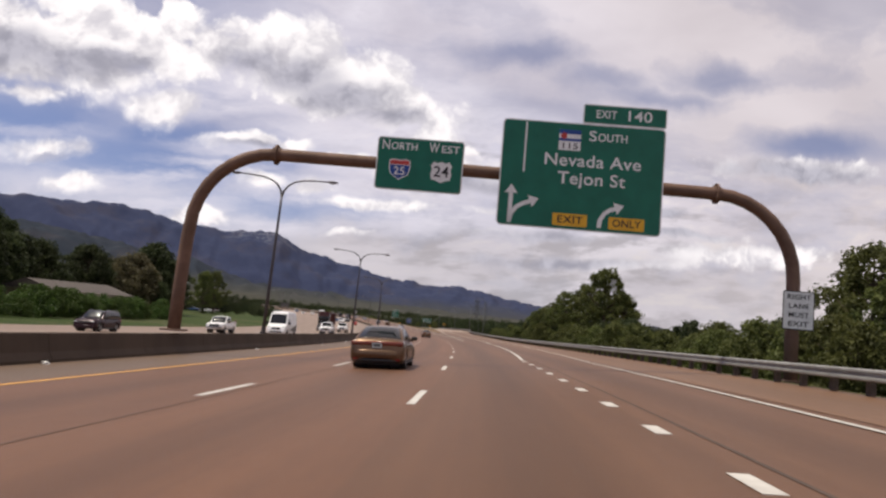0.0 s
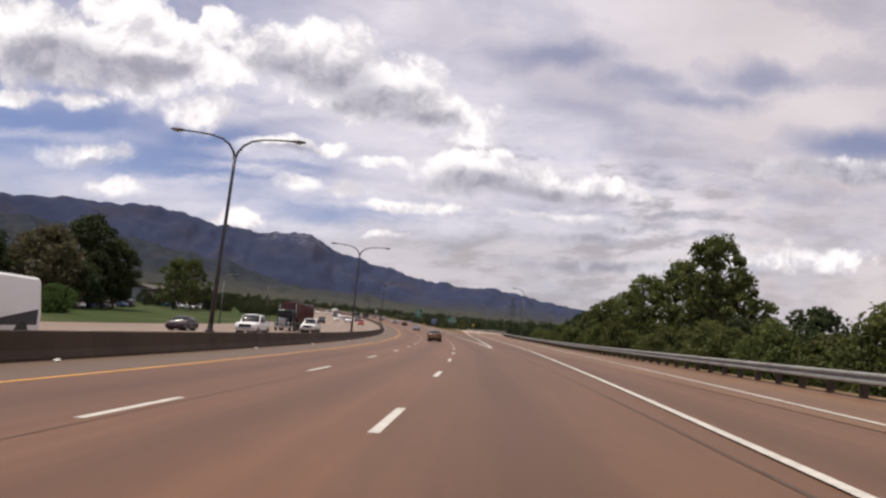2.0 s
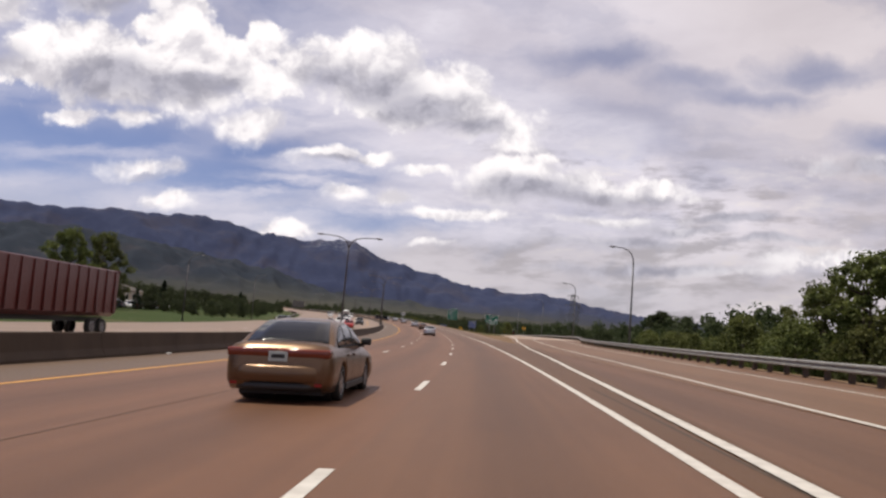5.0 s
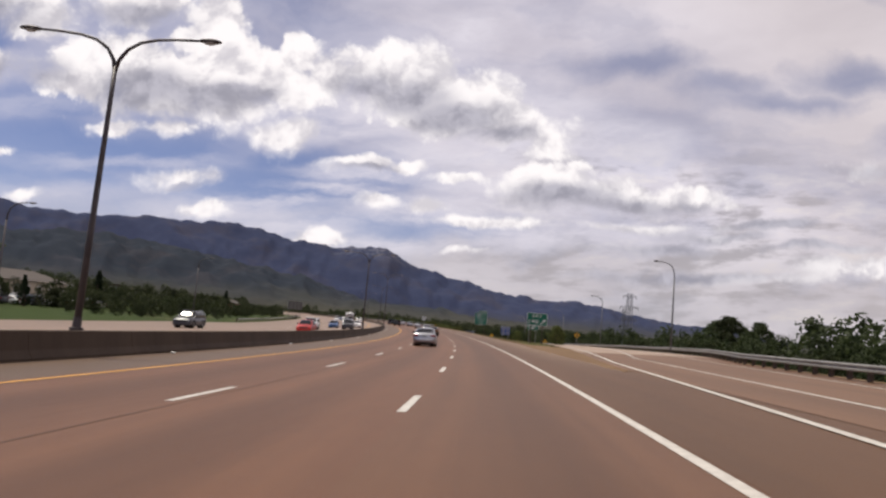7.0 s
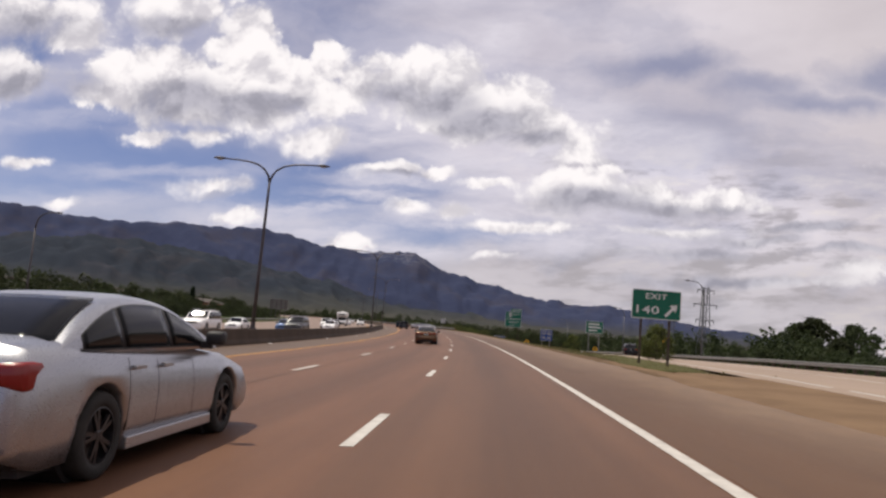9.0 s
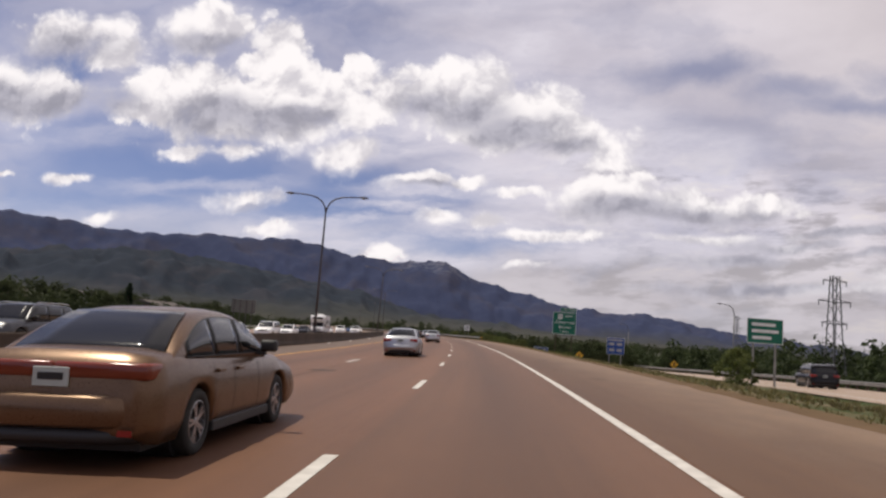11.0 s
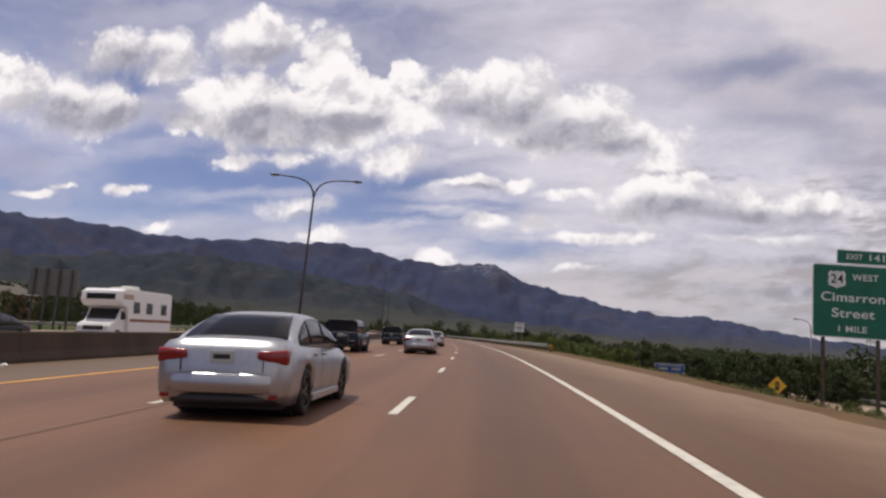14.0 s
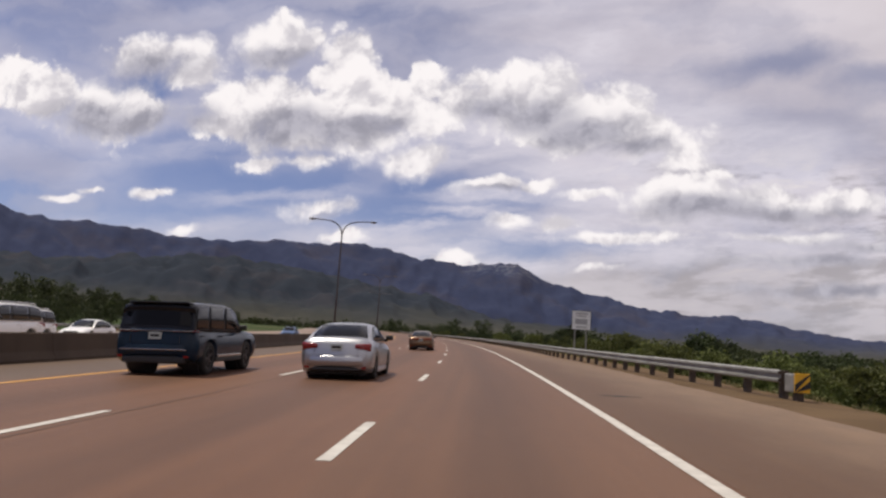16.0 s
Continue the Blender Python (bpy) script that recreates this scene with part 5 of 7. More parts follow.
# ---------------------------------------------------------------- mountains
def build_mountains():
    """A range round the way ahead: a lower wooded front ridge and the main ridge behind it."""
    back = [(75, 6.6), (56, 6.7), (53.8, 6.9), (52, 6.3), (47.3, 6.35), (43, 6.05), (38.3, 6.2), (33.8, 6.5), (30, 6.85), (27, 6.35), (25.9, 6.05), (22.8, 5.85), (21, 5.7), (18.8, 6.0), (17.6, 6.0), (15.7, 5.0), (14.4, 4.6), (11.4, 3.95), (8, 3.15), (4.5, 2.85), (2.6, 3.05), (-1, 2.35), (-4.8, 1.75), (-8, 1.6), (-14, 1.0), (-20, 0.5)]
    front = [(75, 4.2), (50, 3.6), (47, 4.0), (41.9, 4.7), (38.2, 5.0), (32.1, 4.2), (27.8, 3.6), (23.4, 3.0), (19.8, 2.2), (14, 1.5), (8, 1.1), (0, 0.8), (-10, 0.6), (-20, 0.4)]
    cx, cy = -15.0, 205.0
    az = np.arange(-20, 75.01, 0.15)
    rs = list(range(2500, 4620, 36)) + [4620]
    verts, faces = [], []
    for a in az:
        eb = np.interp(-a, [-q for q, _ in back], [e for _, e in back])
        ef = np.interp(-a, [-q for q, _ in front], [e for _, e in front])
        hb, hf = 4420 * math.tan(radians(eb)), 3420 * math.tan(radians(ef))
        for r in rs:
            x, y = cx - r * math.sin(radians(a)), cy + r * math.cos(radians(a))
            tf = max(0.0, 1 - abs(r - 3420) / (920.0 if r < 3420 else 560.0))
            tb = max(0.0, 1 - abs(r - 4420) / (720.0 if r < 4420 else 420.0))
            h = max(hf * tf ** 0.8, hb * tb ** 0.72)
            rough = sum(abs(noise.noise((x * f, y * f, 7.0))) * amp for f, amp in ((0.0022, 1.0), (0.0055, 0.5), (0.013, 0.28)))
            fine = noise.noise((x * 0.03, y * 0.03, 2.0)) * 9.0 + noise.noise((x * 0.011, y * 0.011, 5.0)) * 17.0
            # spurs and gullies that run down from the crests
            sway = 55.0 * noise.noise((x * 0.002, y * 0.002, 3.0))
            across = (radians(a) * 3600.0 + sway * 3.0) * 0.0046
            spur = abs(noise.noise((across, r * 0.0011, 11.0))) * 1.2 + 0.6 * abs(noise.noise((across * 2.3, r * 0.0022, 4.0)))
            env = min(1.0, h / 120.0)
            rough = rough + 0.62 * (spur - 0.42)
            crest = max(0.0, 1 - abs(r - 4420) / 140.0) + max(0.0, 1 - abs(r - 3420) / 90.0)
            h = h - env * (rough * 64.0 - 26.0) * (1 - 0.78 * min(crest, 1.0)) + fine * env
            verts.append((x, y, h - 8.0))
    w = len(rs)
    for i in range(len(az) - 1):
        for c in range(w - 1):
            faces.append((i * w + c, (i + 1) * w + c, (i + 1) * w + c + 1, i * w + c + 1))
    me = bpy.data.meshes.new("mountain_range")
    me.from_pydata(verts, [], faces)
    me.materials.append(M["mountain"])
    for f in me.polygons:
        f.use_smooth = True
    tagged(new("mountain_range", me), "dark wooded mountain range with blue haze in its colour", "mountains", kind="structure")


build_mountains()


# ---------------------------------------------------------------- trees
def leaf_clump(rng, centre, radius, count, size, verts, faces):
    for _ in range(count):
        while True:
            d = Vector((rng.uniform(-1, 1), rng.uniform(-1, 1), rng.uniform(-0.85, 1)))
            if 0.15 < d.length < 1:
                break
        d = d * (0.55 + 0.45 * rng.random())
        p = centre + Vector((d.x * radius[0], d.y * radius[1], d.z * radius[2]))
        nrm = (d + Vector((rng.uniform(-0.7, 0.7), rng.uniform(-0.7, 0.7), rng.uniform(-0.3, 0.9)))).normalized()
        a = nrm.orthogonal().normalized()
        a.rotate(Matrix.Rotation(rng.uniform(0, 6.28), 3, nrm))
        b = nrm.cross(a)
        k = size * rng.uniform(0.55, 1.35)
        i = len(verts)
        bend = nrm * k * 0.22
        verts += [p - a * k * 0.5, p - b * k * 0.32 + bend, p + a * k * 0.62, p + b * k * 0.34 + bend]
        faces.append((i, i + 1, i + 2))
        faces.append((i, i + 2, i + 3))


def tree(seed, height, spread, mat="leaf", clumps=34, per=70, size=0.55, trunk=0.25, low=0.22, label="", name="tree", category="tree", group="", cone=False, clump=(0.24, 0.42)):
    """Trunk with limbs, and a crown of leaf clumps round the limbs' ends."""
    rng = random.Random(seed)
    o = empty(name, pose(0, 0, 0), label, category, group)
    bm = bmesh.new()
    lean = Vector((rng.uniform(-0.08, 0.08), rng.uniform(-0.08, 0.08), 0)) * height
    top = height * (0.9 if cone else 0.72)
    pts = [Vector((0, 0, -0.6)), Vector((0, 0, 0.3)), lean * 0.3 + Vector((0, 0, top * 0.4)), lean * 0.7 + Vector((0, 0, top * 0.75)), lean + Vector((0, 0, top))]
    r = trunk * height / 10
    add_tube(bm, pts, [r * 1.35, r, r * 0.75, r * 0.45, r * 0.12], 8)
    verts, faces = [], []
    for k in range(clumps):
        f = (k + rng.random()) / clumps
        zc = height * (low + (0.93 - low) * f)
        ang = k * 2.399 + rng.uniform(-0.5, 0.5)
        if cone:
            reach = spread * (1.02 - f) * rng.uniform(0.5, 1.0)
        else:
            reach = spread * math.sin(math.pi * min(0.97, 0.16 + 0.84 * f)) ** 0.6 * rng.uniform(0.35, 1.0)
        c = Vector((math.cos(ang) * reach, math.sin(ang) * reach, zc)) + lean * f
        if k % 2 == 0:
            z0 = max(height * low * 0.7, zc - reach * 0.8)
            start = Vector((lean.x * z0 / top, lean.y * z0 / top, min(z0, top * 0.95)))
            mid = start.lerp(c, 0.55) + Vector((0, 0, -0.04 * height))
            add_tube(bm, [start, mid, c], [r * 0.4, r * 0.24, r * 0.06], 5)
        rad = spread * rng.uniform(*clump) * (0.55 if cone else 1.0)
        leaf_clump(rng, c, (rad, rad, rad * rng.uniform(0.6, 0.95)), per, size, verts, faces)
    part("trunk", bm, "bark", o, smooth=True)
    me = bpy.data.meshes.new("crown")
    me.from_pydata(verts, [], faces)
    me.materials.append(M[mat])
    cr = new("crown", me)
    cr.parent = o
    return o


def shrub(seed, height, spread, mat, label, clumps=14, per=110, size=0.20):
    return tree(seed, height, spread, mat, clumps, per, size, 0.12, 0.10, label, "shrub", "shrub", "verge shrubs")


T_BIG = [tree(11 + k, 13.0, 5.0, "leaf", 66, 120, 0.36, 0.24, 0.14, "tall leafy green cottonwood tree with gaps in its crown", group="roadside trees", clump=(0.15, 0.29)) for k in range(3)]
T_MID = [tree(31 + k, 7.5, 3.6, "leaf", 32, 96, 0.38, 0.2, 0.10, "rounded dark green tree in the roadside wood", group="roadside trees") for k in range(3)]
T_FAR = [tree(91 + k, 7.5, 3.6, "leaf_belt", 30, 110, 0.40, 0.2, 0.10, "rounded dark green tree in the roadside wood", group="roadside trees") for k in range(3)]
T_TALL = [tree(96 + k, 13.0, 5.0, "leaf_belt", 52, 130, 0.50, 0.24, 0.16, "tall leafy green tree beyond the oncoming road", group="far roadside trees") for k in range(3)]
T_OLIVE = [tree(51 + k, 9.5, 4.6, "leaf_olive", 34, 85, 0.5, 0.22, 0.12, "dusty olive-grey tree beyond the oncoming road", group="far roadside trees") for k in range(2)]
T_DARK = [tree(61 + k, 10.0, 2.6, "leaf_dark", 64, 110, 0.34, 0.2, 0.06, "dark green narrow conifer beyond the oncoming road", group="conifers", cone=True) for k in range(2)]
SHRUBS = [shrub(71 + k, 2.4, 1.9, "leaf", "low dark green shrub on the embankment") for k in range(2)] + [shrub(81 + k, 2.2, 1.9, "leaf_bright", "bright green hedge bush beyond the oncoming road") for k in range(2)]
placed = set()


def plant(kinds, s, n, k=1.0, rng=random.Random(5)):
    src = kinds[rng.randrange(len(kinds))]
    p = G(s, n, -0.15)
    m = pose(p.x, p.y, p.z, 0, 0, rng.uniform(0, 360))
    kk = k * rng.uniform(0.9, 1.1)
    if src.name not in placed:
        placed.add(src.name)
        src.scale = (1, 1, 1)
        ob = src
        ob.matrix_basis = m
    else:
        ob = copy_thing(src, m)
    ob.matrix_basis = m @ Matrix.Diagonal((kk, kk, kk * rng.uniform(0.92, 1.08), 1))
    return ob


rng = random.Random(9)
# right-hand wood below the guard rail
for s, n, k in ((148.5, 34.6, 1.48), (158, 33, 1.18), (166, 31, 1.14), (175, 30, 1.05), (183, 29, 0.95), (189, 29, 0.72), (158, 41, 1.15), (170, 44, 1.2), (64, 36, 1.0), (54, 33, 0.95), (46, 38, 1.05), (76, 42, 0.95), (38, 34, 0.9)):
    plant(T_BIG, s, n, k)
for k in range(62):
    s = 6 + k * 3.6 + rng.uniform(-1.5, 1.5)
    plant(T_MID, s, rail_n(s) + rng.uniform(7.5, 11), rng.uniform(0.50, 0.70))
    if k % 2 == 0:
        plant(T_FAR, s + 2, rail_n(s) + rng.uniform(14, 24), rng.uniform(0.72, 0.95))
for k in range(46):
    s = 232 + k * 7.0 + rng.uniform(-3, 3)
    plant(T_FAR, s, rail_n(s) + rng.uniform(9, 16), rng.uniform(0.42, 0.72))
for s, n, k in ((203, 104, 1.15), (212, 108, 0.95), (490, 155, 1.75), (482, 163, 1.6), (500, 152, 1.6), (510, 166, 1.5), (474, 150, 1.1), (520, 158, 1.1), (462, 140, 0.9)):
    plant(T_TALL, s, n, k)
for s, n, k in ((484, 76, 0.75), (490, 82, 0.7), (300, 17.5, 0.45), (308, 19, 0.4), (330, 16.0, 0.35)):
    plant(T_MID, s, n, k)
# scrub on the embankment between motorway and ramp
for k in range(120):
    s = 345 + k * 3.3 + rng.uniform(-2, 2)
    rl = ramp_left(s)
    n = rng.uniform(13.5, max(14.5, min(rl - 3.0, 34)))
    if s > 372:
        plant(SHRUBS[:2], s, n, rng.uniform(0.20, 0.36) if s < 456 else rng.uniform(0.55, 1.15))
for k in range(40):
    s = 455 + k * 6 + rng.uniform(-2, 2)
    plant(T_FAR, s, rng.uniform(16, 34), rng.uniform(0.38, 0.6))
# thick scrub that closes the view over the ramp
for k in range(90):
    s = 352 + k * 2.2 + rng.uniform(-1.5, 1.5)
    n = verge_edge(s) + 4.5 + abs(rng.gauss(0, 5))
    if 366 < s < 452:
        plant(SHRUBS[:2], s, n, rng.uniform(0.18, 0.34))
    elif s > 452:
        plant(SHRUBS[:2], s, n, rng.uniform(0.8, 1.3))
for k in range(70):
    s = 440 + k * 2.0 + rng.uniform(-1.5, 1.5)
    plant(T_FAR, s, rng.uniform(31, 52), rng.uniform(0.5, 0.75))
# beyond the oncoming carriageway
for s, n, k in ((104, -68, 1.0), (112, -74, 1.15), (121, -76, 1.15), (97, -66, 1.1), (132, -78, 1.15), (140, -76, 1.1), (150, -80, 0.95), (158, -80, 0.8), (90, -62, 0.95), (128, -84, 1.2)):
    plant(T_TALL, s, n, k)
for s, n, k in ((146, -82, 0.75), (152, -80, 0.62), (138, -79, 0.8), (160, -86, 0.7)):
    plant(T_DARK, s, n, k)
for s, n, k in ((194, -75, 1.66), (203, -80, 1.5)):
    plant(T_OLIVE, s, n, k)
for s, n, k in ((180, -80, 1.2), (171, -79, 1.1), (187, -86, 1.1)):
    plant(T_TALL, s, n, k)
for s, n, k in ((214, -77, 1.45), (222, -72, 1.25), (207, -72, 0.95), (200, -70, 0.7)):
    plant(T_TALL, s, n, k)
# a broad tree that stands alone on the grass
for s, n, k in ((286, -69, 1.2), (274, -71.5, 1.12)):
    plant(T_BIG, s, n, k)
for s, n, k in ((236, -84, 0.45), (243, -86, 0.4), (256, -88, 0.5), (262, -84, 0.38), (268, -70, 0.28), (291, -80, 0.6), (297, -84, 0.5)):
    plant(T_FAR, s, n, k)
for k in range(44):
    s = 70 + k * 2.2
    plant(SHRUBS[2:], s, -51 - 5 * rng.random() - k * 0.12, rng.uniform(1.0, 1.9))
for k in range(34):
    s = 300 + k * 7.0 + rng.uniform(-3, 3)
    plant(T_FAR, s, -rng.uniform(58, 74), rng.uniform(0.42, 0.62) if s < 352 else rng.uniform(0.45, 0.72))
for k in range(5):
    plant(T_DARK, 300 + k * 47 + rng.uniform(-5, 5), -rng.uniform(58, 80), rng.uniform(0.5, 0.8))
for kinds in (T_BIG, T_MID, T_FAR, T_TALL, T_OLIVE, T_DARK, SHRUBS):
    for src in kinds:
        if src.name not in placed:
            plant([src], 700 + len(placed) * 9, -120)


def grass_tufts(name, seed, count, s_range, n_of, size, label):
    """Tufts of narrow bent blades, all in one mesh."""
    rg = random.Random(seed)
    verts, faces = [], []
    for _ in range(count):
        s = rg.uniform(*s_range)
        base = G(s, n_of(s, rg), -0.03)
        k = size * rg.uniform(0.5, 1.4)
        for _ in range(7):
            a = rg.uniform(0, 6.283)
            out = Vector((math.cos(a), math.sin(a), 0))
            side = Vector((-out.y, out.x, 0)) * k * 0.07
            root = base + out * k * rg.uniform(0, 0.3)
            mid = root + out * k * 0.2 + Vector((0, 0, k * 0.6))
            tip = mid + out * k * rg.uniform(0.15, 0.5) + Vector((0, 0, k * rg.uniform(0.1, 0.4)))
            i = len(verts)
            verts += [root - side, root + side, mid + side * 0.8, mid - side * 0.8, tip]
            faces += [(i, i + 1, i + 2, i + 3), (i + 3, i + 2, i + 4)]
    me = bpy.data.meshes.new(name)
    me.from_pydata(verts, [], faces)
    me.materials.append(M["grass_tuft"])
    tagged(new(name, me), label, "grass", kind="stuff")


grass_tufts("verge_grass", 41, 3600, (268, 560), lambda s, rg: verge_edge(s) + 0.1 + abs(rg.gauss(0, 1.6)), 0.15, "dry grass tufts along the edge of the gravel verge")
grass_tufts("gore_grass", 42, 1600, (267, 310), lambda s, rg: rg.uniform(turf_left(s), turf_right(s)), 0.13, "dry grass tufts in the gore of the exit")
grass_tufts("slope_grass", 43, 3000, (300, 460), lambda s, rg: rg.uniform(10.0, max(11.0, ramp_left(s) - 2.5)), 0.22, "grass on the slope between motorway and ramp")


def tree_belt(name, seed, count, s_range, n_of, heights, mat, label, low=None):
    """A far belt of trees in one mesh: leaf clumps stacked into crowns, over short trunks."""
    rg = random.Random(seed)
    verts, faces = [], []
    for k in range(count):
        s = rg.uniform(*s_range)
        n = n_of(s, rg)
        h = rg.uniform(*heights) * (low(s) if low else 1.0)
        base = G(s, n, 0.0)
        for c in range(10):
            f = c / 9
            wide = h * 0.40 * math.sin(math.pi * (0.25 + 0.66 * f))
            a = c * 2.4 + rg.uniform(-0.6, 0.6)
            at = base + Vector((math.cos(a) * wide * 0.55, math.sin(a) * wide * 0.55, h * (0.10 + 0.76 * f)))
            r = h * rg.uniform(0.17, 0.27)
            leaf_clump(rg, at, (r, r, r * 0.8), 32, 0.088 * h, verts, faces)
    me = bpy.data.meshes.new(name)
    me.from_pydata(verts, [], faces)
    me.materials.append(M[mat])
    tagged(new(name, me), label, "woods", kind="stuff")


tree_belt("tree_belt_near", 3, 150, (285, 760), lambda s, rg: -rg.uniform(64, 100), (6.0, 10.0), "leaf_belt", "belt of dark green trees beyond the oncoming road", lambda s: float(interp([(285, 0.55), (345, 0.6), (380, 0.74)], s)))
tree_belt("hedge_belt", 8, 150, (288, 560), lambda s, rg: -rg.uniform(46, 60), (2.0, 4.2), "leaf_belt", "dark green scrub and hedges beyond the oncoming road")
tree_belt("tree_belt_far", 4, 340, (260, 1100), lambda s, rg: -rg.uniform(90, 420), (5.0, 9.5), "leaf_belt", "far belt of trees among the houses", lambda s: float(interp([(300, 0.7), (480, 1.0)], s)))
tree_belt("tree_belt_ramp", 5, 170, (225, 640), lambda s, rg: rail_n(s) + rg.uniform(22, 70), (7.0, 11.5), "leaf_belt", "belt of trees beyond the exit ramp")
tree_belt("tree_belt_wood", 9, 190, (30, 240), lambda s, rg: rail_n(s) + rg.uniform(22, 95), (6.0, 9.0), "leaf_belt", "low green wood beyond the guard rail")
tree_belt("tree_belt_right", 6, 170, (520, 1000), lambda s, rg: rg.uniform(60, 330) if rg.random() < 0.7 else rg.uniform(16, 60), (6.0, 10.0), "leaf_belt", "far belt of trees beside the motorway")


def build_far_wood():
    """Far woods at the foot of the mountains: many leaf clumps in one mesh."""
    rng = random.Random(77)
    verts, faces = [], []
    for k in range(1700):
        s, n = rng.uniform(900, 2300), rng.uniform(-900, 900)
        p = P(s, n, rng.uniform(1.5, 3.5))
        leaf_clump(rng, p, (9, 9, rng.uniform(3.0, 6.0)), 30, 2.8, verts, faces)
    me = bpy.data.meshes.new("far_wood")
    me.from_pydata(verts, [], faces)
    me.materials.append(M["leaf_belt"])
    tagged(new("far_wood", me), "far green woods at the foot of the mountains", "woods", kind="stuff")


build_far_wood()


# ---------------------------------------------------------------- vehicles
def paint(name, colour, metal=0.35):
    d = tuple(c * 0.985 for c in colour)
    deep = max(colour) < 0.05
    return material(name, d, colour, 1.2, 0.24 if deep else 0.30, 0.0, metal, 90.0, spec=0.22 if deep else 0.4, coat=0.0 if deep else 0.15)


PAINT = {
    "silver": paint("silver_paint", (0.40, 0.41, 0.44), 0.8), "gold": paint("gold_beige_paint", (0.135, 0.080, 0.046), 0.55),
    "navy": paint("navy_paint", (0.006, 0.017, 0.034), 0.0), "white": paint("white_paint", (0.74, 0.74, 0.75), 0.0),
    "black": paint("black_paint", (0.014, 0.014, 0.017), 0.2), "red": paint("red_paint", (0.36, 0.022, 0.016), 0.2),
    "maroon": paint("maroon_trailer_paint", (0.085, 0.019, 0.017), 0.0), "grey": paint("grey_paint", (0.055, 0.057, 0.066), 0.3),
    "dusk": paint("dark_maroon_paint", (0.030, 0.014, 0.018), 0.2),
    "blue": paint("blue_paint", (0.05, 0.10, 0.22), 0.3), "tan": paint("tan_paint", (0.42, 0.38, 0.32), 0.2),
}


def loft(rings, closed=True):
    bm = bmesh.new()
    rows = [[bm.verts.new(p) for p in ring] for ring in rings]
    k = len(rows[0])
    for a, b in zip(rows, rows[1:]):
        for i in range(k if closed else k - 1):
            bm.faces.new((a[i], a[(i + 1) % k], b[(i + 1) % k], b[i]))
    bm.faces.new(rows[0])
    bm.faces.new(rows[-1])
    bmesh.ops.recalc_face_normals(bm, faces=bm.faces)
    return bm


def body_bm(L, Wd, sill, tops, nose=0.35, tail=0.25, arches=(), wheel_r=0.33):
    """Lower body: cross-sections along y, narrowing and rounding at both ends; the sill is cut up round the wheels."""
    ys = sorted(set([-L / 2, -L / 2 + 0.04, -L / 2 + 0.12, -L / 2 + tail, L / 2 - nose, L / 2 - 0.16, L / 2 - 0.06, L / 2] + [y for y, _ in tops] + list(np.linspace(-L / 2 + 0.3, L / 2 - 0.4, 26))
                    + [a + d * wheel_r * 1.16 for a in arches for d in (-1, -0.92, -0.7, -0.38, 0, 0.38, 0.7, 0.92, 1)]))
    rings = []
    for y in ys:
        e = min((y + L / 2) / tail, (L / 2 - y) / nose, 1.0)
        e = max(0.0, e)
        w = Wd / 2 * (0.84 + 0.16 * math.sqrt(1 - (1 - e) ** 2))
        z1 = float(interp(tops, y))
        z0 = sill + 0.10 * (1 - e)
        for a in arches:
            q = (y - a) / (wheel_r * 1.16)
            if abs(q) < 1:
                z0 = max(z0, wheel_r + wheel_r * 1.16 * math.sqrt(1 - q * q))
        h = z1 - sill
        zs = [sill + h * f for f in (0.0, 0.22, 0.5, 0.72, 0.88, 0.97)]
        ws = [0.93, 0.985, 1.0, 0.985, 0.95, 0.87]
        side = [(w * k, max(z, z0 + 0.012 * i)) for i, (k, z) in enumerate(zip(ws, zs))]
        top = [(w * 0.62, z1 + 0.012), (w * 0.25, z1 + 0.022)]
        half = side + top
        ring = [(x, y, z) for x, z in half] + [(-x, y, z) for x, z in reversed(half)]
        ring += [(-w * 0.5, y, z0 if z0 < sill + 0.2 else z0), (w * 0.5, y, z0 if z0 < sill + 0.2 else z0)]
        rings.append(ring)
    return loft(rings)


def patch(corners, u0, u1, v0, v1, off=0.006, n=3):
    """A slab lying on a four-cornered face (a, b, c, d), inset by fractions, a little proud of it."""
    a, b, c, d = (Vector(p) for p in corners)
    at = lambda u, v: (a.lerp(b, u)).lerp(d.lerp(c, u), v)
    nrm = (b - a).cross(d - a).normalized()
    bm = bmesh.new()
    pts = [at(u0, v0), at(u1, v0), at(u1, v1), at(u0, v1)]
    f = [bm.verts.new(p + nrm * off) for p in pts]
    g = [bm.verts.new(p - nrm * 0.01) for p in pts]
    bm.faces.new(f)
    bm.faces.new(list(reversed(g)))
    for i in range(4):
        bm.faces.new((f[i], g[i], g[(i + 1) % 4], f[(i + 1) % 4]))
    bmesh.ops.recalc_face_normals(bm, faces=bm.faces)
    return bm


def smooth_line(pts, count):
    """Points along a rounded curve through pts."""
    out = []
    for i in range(len(pts) - 1):
        p0, p1, p2, p3 = pts[max(i - 1, 0)], pts[i], pts[i + 1], pts[min(i + 2, len(pts) - 1)]
        for k in range(count):
            t = k / count
            out.append(tuple(0.5 * (2 * b + (c - a) * t + (2 * a - 5 * b + 4 * c - d) * t * t + (3 * b - a - 3 * c + d) * t ** 3) for a, b, c, d in zip(p0, p1, p2, p3)))
    return out + [tuple(pts[-1])]


